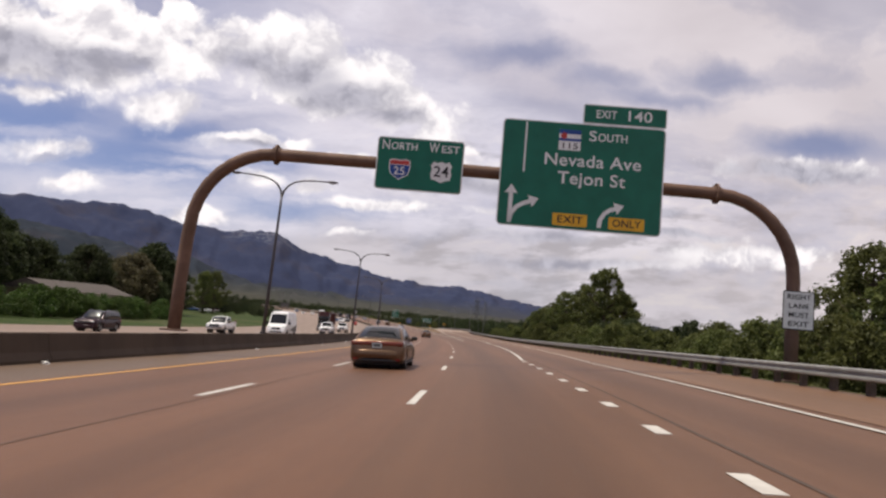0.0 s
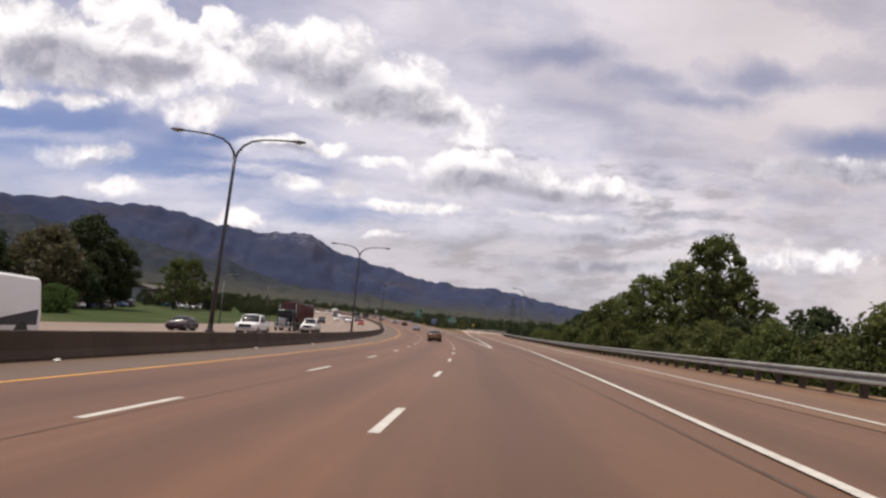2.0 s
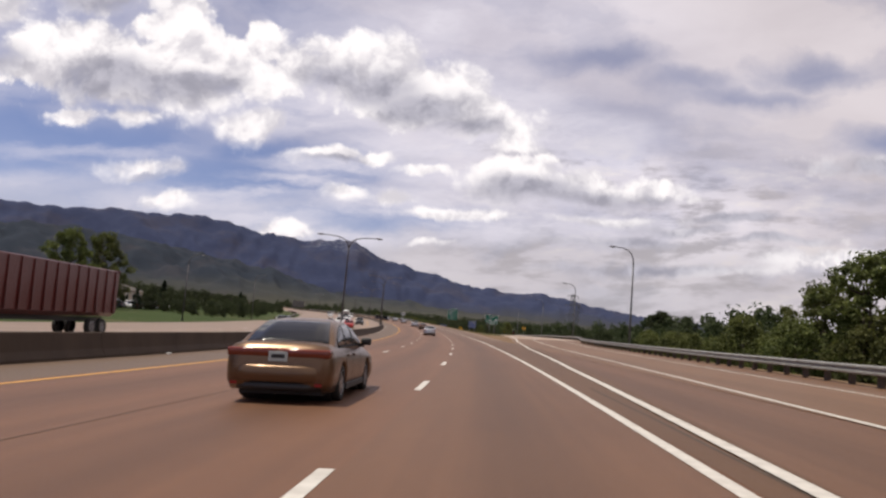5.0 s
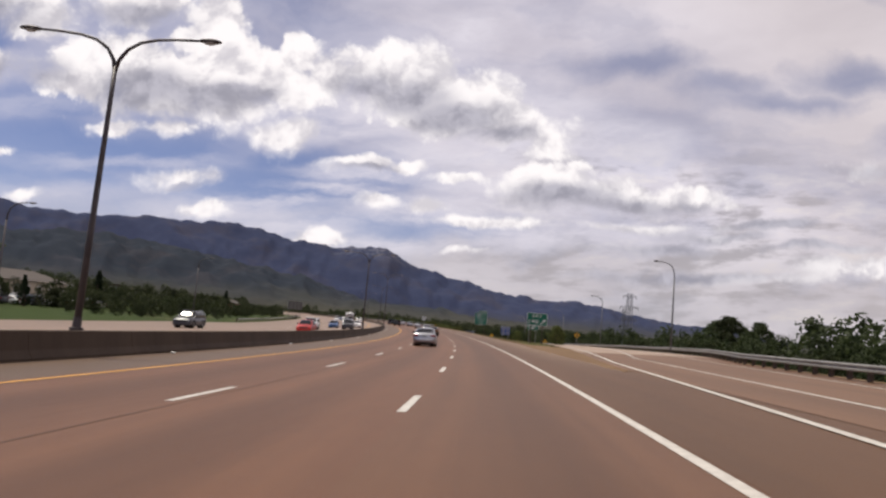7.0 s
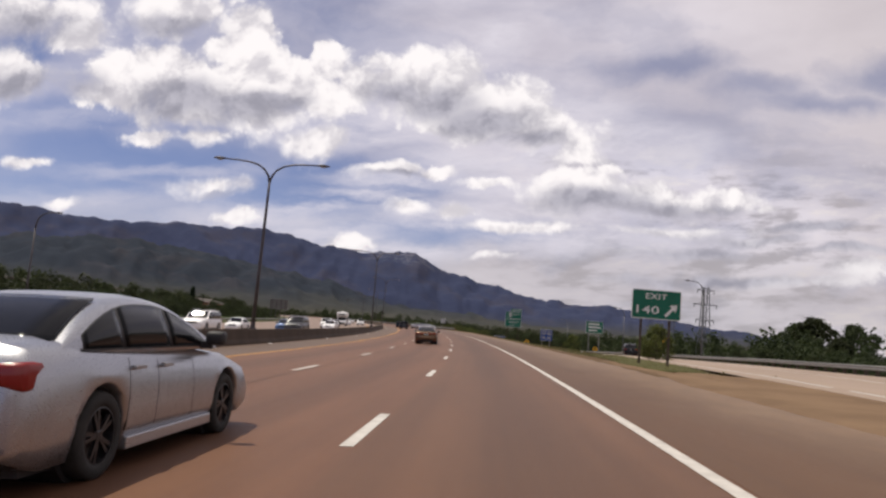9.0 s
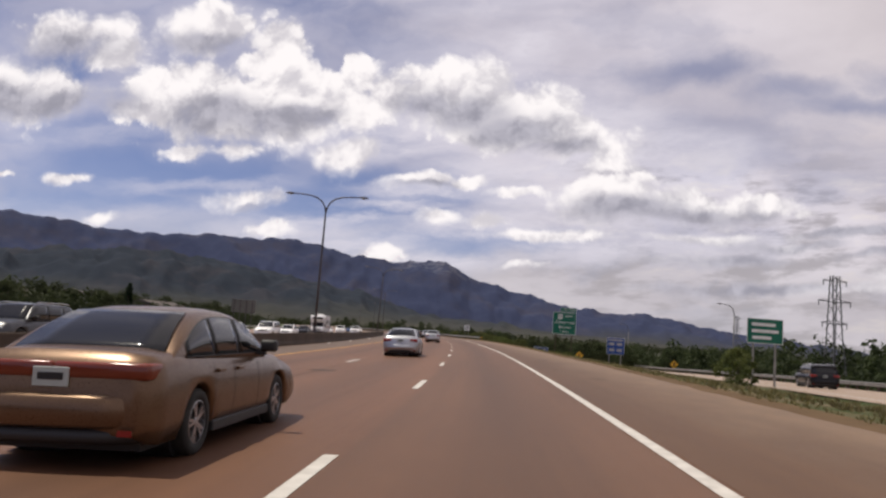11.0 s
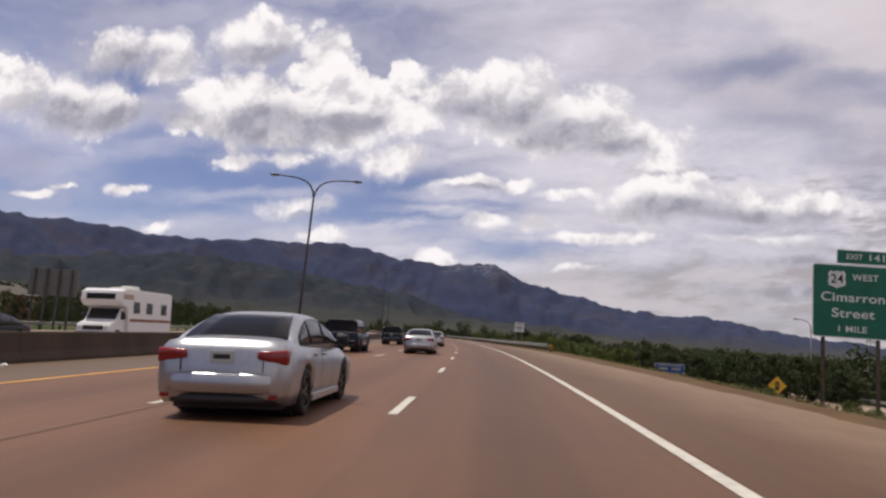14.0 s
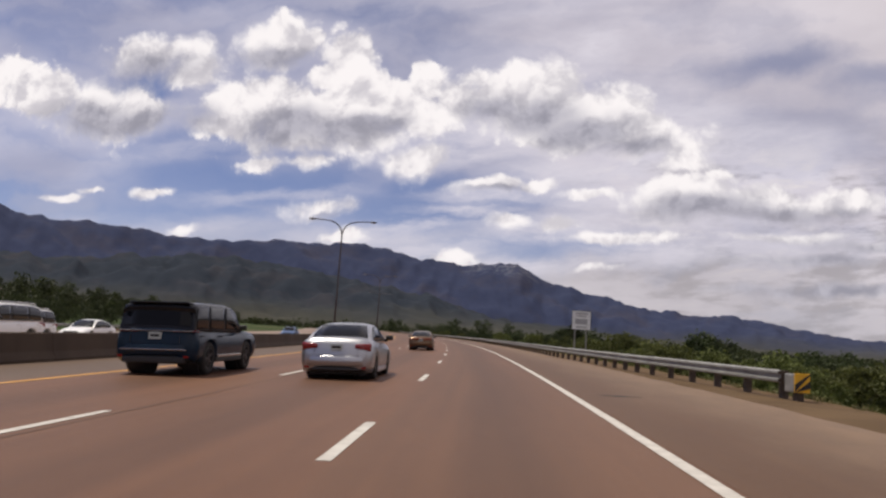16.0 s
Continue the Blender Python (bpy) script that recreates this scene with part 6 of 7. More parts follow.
class Cabin:
    """Upper body: a roof line over y, narrowing towards the roof."""

    def __init__(self, line, zb, wb, wr):
        self.line, self.zb, self.wb, self.wr = smooth_line(line, 6), zb, wb, wr
        self.top = max(z for _, z in line)

    def side(self, z):
        f = min(max((z - self.zb) / (self.top - self.zb), 0.0), 1.0)
        return self.wb + (self.wr - self.wb) * f ** 1.35

    def roof(self, y):
        return float(np.interp(y, [p[0] for p in self.line], [p[1] for p in self.line]))

    def shell(self):
        rings = []
        for y, zt in self.line:
            h = max(zt - self.zb, 0.004)
            half = [(self.side(self.zb + h * f), self.zb + h * f) for f in (0.0, 0.3, 0.6, 0.82)]
            x = self.side(zt)
            half += [(x - 0.025, self.zb + h * 0.94), (x - 0.09, zt - 0.012), (x * 0.6, zt + 0.012), (x * 0.2, zt + 0.02)]
            rings.append([(a, y, b) for a, b in half] + [(-a, y, b) for a, b in reversed(half)])
        return loft(rings)

    def side_glass(self, sx, y0, y1, low=0.045, gap=0.085, count=10, proud=0.010):
        """A window between two posts, following the roof line above and the belt below."""
        front, back = [], []
        for k in range(count + 1):
            y = y0 + (y1 - y0) * k / count
            zt = max(self.roof(y) - gap, self.zb + low + 0.012)
            for z in (self.zb + low, (self.zb + low + zt) / 2, zt):
                front.append((sx * (self.side(z) + proud), y, z))
                back.append((sx * (self.side(z) - 0.012), y, z))
        return grid_slab(front, back, count + 1, 3)

    def cross_glass(self, y0, y1, inset=0.10, count=8):
        """Front or rear window: the sloping part of the roof line between y0 and y1."""
        front, back = [], []
        for k in range(count + 1):
            y = y0 + (y1 - y0) * k / count
            z = self.roof(y)
            x = self.side(z) - inset
            for f in (-1, -0.6, -0.2, 0.2, 0.6, 1):
                zz = z + 0.012 + 0.012 * (1 - f * f)
                front.append((x * f, y, zz + 0.008))
                back.append((x * f, y, zz - 0.014))
        return grid_slab(front, back, count + 1, 6)


def grid_slab(front, back, rows, cols):
    bm = bmesh.new()
    f, b = [bm.verts.new(p) for p in front], [bm.verts.new(p) for p in back]
    for i in range(rows - 1):
        for j in range(cols - 1):
            q = [i * cols + j, i * cols + j + 1, (i + 1) * cols + j + 1, (i + 1) * cols + j]
            bm.faces.new([f[k] for k in q])
            bm.faces.new([b[k] for k in reversed(q)])
    rim = [j for j in range(cols)] + [i * cols + cols - 1 for i in range(1, rows)] + [(rows - 1) * cols + j for j in range(cols - 2, -1, -1)] + [i * cols for i in range(rows - 2, 0, -1)]
    for a, c in zip(rim, rim[1:] + rim[:1]):
        bm.faces.new((f[a], f[c], b[c], b[a]))
    bmesh.ops.recalc_face_normals(bm, faces=bm.faces)
    return bm


def wheel(parent, x, y, r, width, side, rim="rim", spokes=5):
    tyre_pts = [(r * 0.66, width * 0.46), (r * 0.80, width * 0.5), (r * 0.95, width * 0.47), (r, width * 0.36), (r, -width * 0.36), (r * 0.95, -width * 0.47), (r * 0.80, -width * 0.5), (r * 0.66, -width * 0.46)]
    bm = bmesh.new()
    seg = 28
    rows = [[bm.verts.new((side * w, rad * math.cos(2 * math.pi * k / seg), rad * math.sin(2 * math.pi * k / seg))) for rad, w in tyre_pts] for k in range(seg)]
    for a, b in zip(rows, rows[1:] + rows[:1]):
        for i in range(len(tyre_pts)):
            bm.faces.new((a[i], a[(i + 1) % len(tyre_pts)], b[(i + 1) % len(tyre_pts)], b[i]))
    bmesh.ops.recalc_face_normals(bm, faces=bm.faces)
    w = new("wheel")
    w.parent = parent
    w.matrix_basis = pose(x, y, r)
    part("tyre", bm, "tyre", w, smooth=True)
    rb = bmesh.new()
    ring = [[rb.verts.new((side * ww, rad * math.cos(2 * math.pi * k / seg), rad * math.sin(2 * math.pi * k / seg))) for rad, ww in ((r * 0.69, width * 0.44), (r * 0.62, width * 0.46), (r * 0.60, width * 0.1))] for k in range(seg)]
    for a, b in zip(ring, ring[1:] + ring[:1]):
        for i in range(2):
            rb.faces.new((a[i], a[i + 1], b[i + 1], b[i]))
    for k in range(spokes):
        a = 2 * math.pi * k / spokes + 0.3
        for da in (-0.16, 0.16):
            m = Matrix.Rotation(a, 4, "X")
            add_box(rb, side * width * 0.30, side * width * 0.42, -r * 0.045, r * 0.045, r * 0.05, r * 0.64, 0, m @ Matrix.Rotation(da, 4, "X"))
    add_box(rb, side * width * 0.28, side * width * 0.44, -r * 0.13, r * 0.13, -r * 0.13, r * 0.13, 0.015)
    bmesh.ops.recalc_face_normals(rb, faces=rb.faces)
    part("rim", rb, rim, w)
    disc = bmesh.new()
    bmesh.ops.create_circle(disc, cap_ends=True, radius=r * 0.64, segments=20)
    bmesh.ops.rotate(disc, matrix=Matrix.Rotation(radians(90), 3, "Y"), verts=disc.verts)
    part("brake", shift(disc, side * width * 0.08, 0, 0), "black_trim", w)


def bumper(half, y0, y1, z0, z1):
    """A bumper that curves round the corners of the car."""
    plan = [(math.sin(a) * half, 1 - math.cos(a)) for a in np.linspace(-1.5708, 1.5708, 17)]
    front, back = [], []
    for x, f in plan:
        bow = y0 + (y1 - y0) * (abs(f) ** 1.6)
        for z, out in ((z0, 0.045), (z0 + 0.03, 0.012), ((z0 + z1) / 2, 0.0), (z1 - 0.03, 0.014), (z1, 0.05)):
            front.append((x, bow + out, z))
            back.append((x * 0.9, y1 + 0.02, z))
    return grid_slab(front, back, 17, 5)


def lamp_shape(kind, sx, bm):
    """Swept lamps narrow to a point towards the middle of the car."""
    if kind == "wide":
        xs = [abs(v.co.x) for v in bm.verts]
        zs = [v.co.z for v in bm.verts]
        top, low, lo = max(zs), min(xs), max(xs) - min(xs)
        for v in bm.verts:
            f = 1 - (abs(v.co.x) - low) / lo
            v.co.z = top - 0.03 * f - (top - v.co.z) * (1.35 - 0.70 * f)
            v.co.y += 0.05 * (1 - f) ** 3 - 0.03
    return bm


def car(label, colour, L=4.6, Wd=1.82, H=1.46, sill=0.2, belt=0.93, tops=None, cabin=None, wheels=(-1.33, 1.32), r=0.33, doors=2, name="car", category="car", plate=True, light="wide", rails=False, rim="rim", split=(0.30, 0.62), rear_seats=True, roof_line=None, inset=None, pillar=None, glass="glass", rocker="black_trim"):
    """A saloon, hatchback or off-roader; nose towards +y."""
    mat = PAINT[colour]
    o = empty(name, pose(0, 0, 0), label, category, "traffic")
    tops = tops or [(-L / 2, belt - 0.12), (-L / 2 + 0.12, belt + 0.04), (-L / 2 + 0.6, belt + 0.07), (0.6, belt), (L / 2 - 0.95, belt - 0.03), (L / 2 - 0.35, belt - 0.16), (L / 2, belt - 0.33)]
    cabin = cabin or (-L / 2 + 0.42, 0.98, -0.98, 0.12)
    yb0, yb1, yr0, yr1 = cabin
    wb, wr = Wd / 2 - 0.075, Wd / 2 - (inset or (0.27 if category == "car" else 0.19))
    body = part("body", body_bm(L, Wd, sill, tops, arches=wheels, wheel_r=r), mat, o, smooth=True)
    zb, zr = belt - 0.03, H
    h = zr - zb
    line = roof_line or [(yb0, zb), (yb0 + (yr0 - yb0) * 0.5, zb + h * 0.56), (yr0, zr - 0.05), ((yr0 + yr1) / 2, zr), (yr1, zr - 0.03), (yr1 + (yb1 - yr1) * 0.5, zb + h * 0.58), (yb1, zb)]
    cb = Cabin(line, zb, wb, wr)
    part("cabin", cb.shell(), pillar or mat, o, "painted roof and pillars", smooth=True)
    part("windscreen", cb.cross_glass(yr1 + (yb1 - yr1) * 0.12, yr1 + (yb1 - yr1) * 0.95), glass, o, smooth=True)
    part("rear_window", cb.cross_glass(yb0 + (yr0 - yb0) * 0.12, yb0 + (yr0 - yb0) * 0.92), glass, o, smooth=True)
    for sx in (-1, 1):
        ya, yz = yb0 + (yr0 - yb0) * 0.42, yb1 - 0.16
        cuts = [(ya, ya + (yz - ya) * split[0] - 0.03), (ya + (yz - ya) * split[0] + 0.03, ya + (yz - ya) * split[1] - 0.035), (ya + (yz - ya) * split[1] + 0.035, yz)]
        part("window_band", cb.side_glass(sx, cuts[0 if rear_seats else 1][0] - 0.02, yz + 0.02, 0.035, 0.075, 18, 0.005), "black_trim", o, smooth=True)
        for y0, y1 in cuts if rear_seats else cuts[1:]:
            part("side_window", cb.side_glass(sx, y0, y1), glass, o, smooth=True)
        part("beltline_trim", box(sx * wb - 0.008, sx * wb + 0.014, yb0 + 0.35, yb1 - 0.2, zb + 0.03, zb + 0.045), "black_trim", o)
        # door seams and handles
        for y in (yr1 + 0.35, (yr0 + yr1) / 2 + 0.05, yr0 + 0.02):
            hh = float(interp(tops, y)) - sill
            front, back = [], []
            for f, kx in ((0.16, 0.972), (0.22, 0.985), (0.36, 0.9925), (0.5, 1.0), (0.72, 0.985), (0.88, 0.95)):
                for dy in (-0.004, 0.004):
                    front.append((sx * (Wd / 2 * kx + 0.0015), y + dy, sill + hh * f))
                    back.append((sx * (Wd / 2 * kx - 0.012), y + dy, sill + hh * f))
            part("door_seam", grid_slab(front, back, 6, 2), "black_trim", o)
        for y in ((yr0 + yr1) / 2 + 0.20, yr0 + 0.16):
            part("door_handle", box(sx * Wd / 2 - 0.025, sx * Wd / 2 + 0.016, y - 0.10, y + 0.10, belt - 0.16, belt - 0.125, 0.008), mat, o)
        part("rocker", box(sx * (Wd / 2 - 0.05) - 0.04, sx * (Wd / 2 - 0.05) + 0.04, wheels[0] + r + 0.08, wheels[1] - r - 0.08, sill - 0.03, sill + 0.08, 0.015), rocker, o)
        # mirror caps black on every car, their shade put into the colour
        mir = part("mirror", box(sx * (Wd / 2 + 0.08) - 0.10, sx * (Wd / 2 + 0.08) + 0.10, yb1 - 0.52, yb1 - 0.38, belt + 0.02, belt + 0.16, 0.035), "black_trim", o, smooth=True)
        part("mirror_arm", box(sx * (Wd / 2 - 0.02) - 0.06, sx * (Wd / 2 - 0.02) + 0.06, yb1 - 0.48, yb1 - 0.42, belt - 0.02, belt + 0.05), "black_trim", mir)
        zh = float(interp(tops, L / 2 - 0.12))
        hl = box(sx * (Wd / 2 - 0.36) - 0.19, sx * (Wd / 2 - 0.36) + 0.19, L / 2 - 0.25, L / 2 - 0.02, zh - 0.19, zh - 0.05, 0.03)
        part("headlight", hl, "head_lens", o, smooth=True)
        tw = 0.40 if light == "wide" else 0.13
        th = {"wide": (belt - 0.20, belt - 0.05), "tall": (belt - 0.10, belt + 0.28), "bar": (belt - 0.065, belt - 0.025), "band": (belt - 0.17, belt - 0.03)}[light]
        tw = 0.55 if light == "bar" else (Wd / 2 - 0.05 if light == "band" else tw)
        part("tail_light", lamp_shape(light, sx, box(min(sx * (Wd / 2 - 0.045), sx * (Wd / 2 - 0.045 - tw)), max(sx * (Wd / 2 - 0.045), sx * (Wd / 2 - 0.045 - tw)), -L / 2 - 0.012, -L / 2 + 0.42, th[0], th[1], 0.03)), "tail_band" if light == "band" else "red_lens", o, smooth=True)
        part("reflector", box(sx * (Wd / 2 - 0.2) - 0.06, sx * (Wd / 2 - 0.2) + 0.06, -L / 2 - 0.066, -L / 2 - 0.058, sill + 0.10, sill + 0.15), "red_lens", o)
        for y in wheels:
            wheel(o, sx * (Wd / 2 - 0.125), y, r, 0.22, sx, rim)
            # dark wheel well behind each wheel
            well = bmesh.new()
            bmesh.ops.create_cone(well, cap_ends=True, segments=20, radius1=r * 1.14, radius2=r * 1.14, depth=0.36)
            bmesh.ops.rotate(well, matrix=Matrix.Rotation(radians(90), 3, "Y"), verts=well.verts)
            part("wheel_well", shift(well, sx * (Wd / 2 - 0.34), y, r), "black_trim", o)
        if rails:
            part("roof_rail", tube([(sx * (wr - 0.05), yr0 + 0.1, zr), (sx * (wr - 0.05), yr0 + 0.25, zr + 0.05), (sx * (wr - 0.05), yr1 - 0.2, zr + 0.05), (sx * (wr - 0.05), yr1, zr)], 0.018, 8), "chrome", o)
    part("rear_bumper", bumper(Wd / 2 - 0.07, -L / 2 - 0.085, -L / 2 + 0.28, sill + 0.15, sill + 0.42), mat, o, smooth=True)
    part("bumper_skirt", bumper(Wd / 2 - 0.15, -L / 2 - 0.06, -L / 2 + 0.24, sill + 0.02, sill + 0.149), "black_trim", o, smooth=True)
    zt = float(interp(tops, -L / 2 + 0.03))
    for sx in (-1, 1) if glass == "dark_glass" else ():
        part("boot_seam", box(sx * Wd * 0.30 - 0.004, sx * Wd * 0.30 + 0.004, -L / 2 - 0.014, -L / 2 + 0.03, sill + 0.43, zt - 0.06), "black_trim", o)
    part("front_bumper", box(-Wd / 2 + 0.14, Wd / 2 - 0.14, L / 2 - 0.25, L / 2 + 0.03, sill, sill + 0.28, 0.05), mat, o, smooth=True)
    part("grille", box(-Wd * 0.26, Wd * 0.26, L / 2 - 0.1, L / 2 + 0.012, belt - 0.42, belt - 0.26, 0.02), "black_trim", o)
    if plate:
        pl = part("number_plate", box(-0.155, 0.155, -L / 2 - 0.022, -L / 2 - 0.004, belt - 0.24, belt - 0.08, 0.005), "plate", o)
        part("writing_bar", box(-0.11, 0.11, -L / 2 - 0.027, -L / 2 - 0.021, belt - 0.185, belt - 0.125), "sign_black", pl)
    part("underside", box(-Wd / 2 + 0.2, Wd / 2 - 0.2, -L / 2 + 0.25, L / 2 - 0.3, sill - 0.06, sill + 0.12), "black_trim", o)
    return o


def pickup(label, colour, L=5.8, Wd=2.0, H=1.92, name="pickup_truck"):
    mat = PAINT[colour]
    r, wheels = 0.40, (-1.75, 1.85)
    o = car(label, colour, L, Wd, H, 0.42, 1.20, tops=[(-L / 2, 1.20), (-L / 2 + 0.1, 1.24), (-0.85, 1.24), (-0.8, 1.2), (0.9, 1.18), (1.3, 1.20), (L / 2 - 0.3, 1.14), (L / 2, 1.02)],
            cabin=(-0.82, 1.35, -0.62, 0.55), wheels=wheels, r=r, name=name, category="pickup truck", light="tall", split=(0.06, 0.5), rear_seats=False)
    bed = box(-Wd / 2 + 0.14, Wd / 2 - 0.14, -L / 2 + 0.12, -0.9, 1.255, 1.262)
    part("bed_floor", bed, "black_trim", o)
    for sx in (-1, 1):
        part("bed_rail", box(sx * (Wd / 2 - 0.10) - 0.06, sx * (Wd / 2 - 0.10) + 0.06, -L / 2 + 0.05, -0.86, 1.22, 1.36, 0.02), mat, o)
    part("tailgate", box(-Wd / 2 + 0.16, Wd / 2 - 0.16, -L / 2 - 0.01, -L / 2 + 0.06, 0.85, 1.36, 0.02), mat, o)
    part("bumper_bar", box(-Wd / 2 + 0.1, Wd / 2 - 0.1, L / 2 - 0.02, L / 2 + 0.08, 0.5, 0.72, 0.03), "chrome", o)
    part("grille", box(-0.55, 0.55, L / 2 - 0.05, L / 2 + 0.03, 0.74, 1.02, 0.02), "black_trim", o)
    return o


def van(label, colour="white"):
    L, Wd, H = 6.0, 2.06, 2.72
    mat = PAINT[colour]
    o = empty("panel_van", pose(0, 0, 0), label, "van", "traffic")
    prof = [(-L / 2, 0.45, 2.62), (-L / 2 + 0.1, 0.4, 2.70), (-1, 0.36, 2.74), (0.9, 0.36, 2.72), (1.35, 0.36, 2.58), (1.75, 0.36, 2.02), (2.10, 0.36, 1.42), (2.45, 0.36, 1.26), (2.85, 0.38, 1.08), (3.0, 0.42, 0.85)]
    rings = []
    for y, z0, z1 in prof:
        e = 0.86 if y > 2.9 else (0.95 if y > 2.4 else 1.0)
        w = Wd / 2 * e
        inset = 0.14 * (z1 - 1.2) / 1.5 if z1 > 1.2 else 0.05
        half = [(w * 0.95, z0), (w, z0 + 0.2), (w, min(1.15, z1 - 0.1)), (w - inset, z1 - 0.14), (w - inset - 0.1, z1 - 0.03), (w * 0.4, z1)]
        rings.append([(x, y, z) for x, z in half] + [(-x, y, z) for x, z in reversed(half)])
    part("body", loft(rings), mat, o, smooth=False)
    part("windscreen", patch([(0.86, 2.12, 1.42), (-0.86, 2.12, 1.42), (-0.80, 1.42, 2.48), (0.80, 1.42, 2.48)], 0.01, 0.99, 0.0, 0.92, 0.03), "glass", o)
    for sx in (-1, 1):
        q = [(sx * 1.035, 0.95, 1.22), (sx * 1.035, 2.0, 1.22), (sx * 0.95, 1.5, 1.95), (sx * 0.95, 0.95, 1.98)]
        part("side_window", patch(q if sx > 0 else [q[1], q[0], q[3], q[2]], 0.03, 0.97, 0.06, 0.95, 0.02), "glass", o)
        for y in (-1.75, 1.95):
            wheel(o, sx * 0.9, y, 0.36, 0.24, sx)
            well = bmesh.new()
            bmesh.ops.create_cone(well, cap_ends=True, segments=20, radius1=0.43, radius2=0.43, depth=0.4)
            bmesh.ops.rotate(well, matrix=Matrix.Rotation(radians(90), 3, "Y"), verts=well.verts)
            part("wheel_well", shift(well, sx * 0.842, y, 0.38), "black_trim", o)
        part("headlight", box(sx * 0.74 - 0.15, sx * 0.74 + 0.15, 2.50, 2.90, 0.84, 1.10, 0.05), "head_lens", o, smooth=True)
        part("mirror", box(sx * 1.2 - 0.1, sx * 1.2 + 0.1, 1.75, 1.9, 1.3, 1.62, 0.04), "black_trim", o)
        sw = [(sx * 1.036, -2.85, 0.58), (sx * 1.036, 1.25, 0.58), (sx * 1.036, -0.6, 0.98), (sx * 1.030, -2.85, 1.42)]
        part("livery_stripe", patch(sw if sx > 0 else [sw[1], sw[0], sw[3], sw[2]], 0.02, 0.98, 0.1, 0.9, 0.006), PAINT["grey"], o)
        part("tail_light", box(sx * 0.93 - 0.06, sx * 0.93 + 0.06, -L / 2 - 0.02, -L / 2 + 0.05, 1.0, 1.5, 0.02), "red_lens", o)
    part("grille", box(-0.45, 0.45, 2.9, 3.02, 0.78, 0.98, 0.02), "black_trim", o)
    part("front_bumper", box(-0.92, 0.92, 2.75, 3.06, 0.36, 0.70, 0.05), mat, o, smooth=True)
    part("lower_grille", box(-0.62, 0.62, 2.9, 3.075, 0.44, 0.60, 0.02), "black_trim", o)
    part("bonnet_badge_bar", box(-0.70, 0.70, 2.86, 3.03, 0.74, 0.78, 0.01), "chrome", o)
    return o


def lorry():
    o = empty("lorry", pose(0, 0, 0), "black tractor lorry with a tall dark red tipper trailer", "lorry", "traffic")
    k = PAINT["black"]
    part("bonnet", box(-0.75, 0.75, 6.9, 8.9, 0.75, 1.85, 0.18), k, o, smooth=True)
    part("cab", box(-1.1, 1.1, 4.9, 6.95, 0.8, 3.0, 0.16), k, o, smooth=True)
    part("sleeper", box(-1.15, 1.15, 3.7, 4.95, 0.8, 3.15, 0.12), k, o, smooth=True)
    part("radiator", box(-0.55, 0.55, 8.86, 8.98, 0.85, 1.75, 0.05), "chrome", o)
    part("front_bumper", box(-1.15, 1.15, 8.8, 9.1, 0.4, 0.8, 0.05), "chrome", o)
    part("windscreen", box(-0.95, 0.95, 6.9, 6.97, 2.05, 2.8, 0.02), "glass", o)
    for sx in (-1, 1):
        part("side_window", box(sx * 1.105 - 0.012, sx * 1.105 + 0.012, 5.7, 6.6, 2.05, 2.7), "glass", o)
        part("exhaust_stack", tube([(sx * 1.2, 4.85, 0.9), (sx * 1.2, 4.85, 3.9)], 0.08, 10), "chrome", o)
        part("fender", box(sx * 0.98 - 0.2, sx * 0.98 + 0.2, 7.2, 8.6, 1.05, 1.25, 0.06), k, o)
        part("headlight", box(sx * 0.88 - 0.14, sx * 0.88 + 0.14, 8.62, 8.8, 1.0, 1.22, 0.04), "head_lens", o)
        for y in (7.9, 4.3, 3.0, -10.2, -11.5):
            wheel(o, sx * 1.0, y, 0.5, 0.3, sx)
    part("chassis", box(-0.5, 0.5, 1.6, 8.5, 0.6, 0.85), "black_trim", o)
    rings = []
    for y, z0, z1 in ((-12.9, 1.25, 4.05), (-12.8, 1.15, 4.1), (2.4, 1.05, 4.12), (3.2, 1.9, 4.12), (3.25, 2.0, 4.1)):
        rings.append([(1.22, y, z0 + 0.25), (1.28, y, z1), (1.2, y, z1 + 0.06), (-1.2, y, z1 + 0.06), (-1.28, y, z1), (-1.22, y, z0 + 0.25), (-0.9, y, z0), (0.9, y, z0)])
    tr = part("tipper_body", loft(rings), PAINT["maroon"], o)
    for q in range(14):
        y = -12.4 + q * 1.12
        for sx in (-1, 1):
            part("stake", box(sx * 1.30 - 0.04, sx * 1.30 + 0.04, y - 0.06, y + 0.06, 1.35, 4.1), PAINT["maroon"], tr)
    part("trailer_frame", box(-0.45, 0.45, -12.7, 3.0, 0.8, 1.1), "black_trim", o)
    part("top_rail", box(-1.34, 1.34, -12.9, -12.75, 4.0, 4.2), PAINT["maroon"], o)
    return o


SUV = dict(L=4.95, Wd=1.98, H=1.76, sill=0.26, belt=1.12, cabin=(-2.36, 1.15, -2.1, 0.35), wheels=(-1.5, 1.5), r=0.38, name="suv", category="SUV", light="wide", rails=True, split=(0.26, 0.60),
           tops=[(-2.475, 0.98), (-2.35, 1.13), (-2.0, 1.14), (0.9, 1.10), (1.5, 1.10), (2.2, 1.02), (2.475, 0.80)])


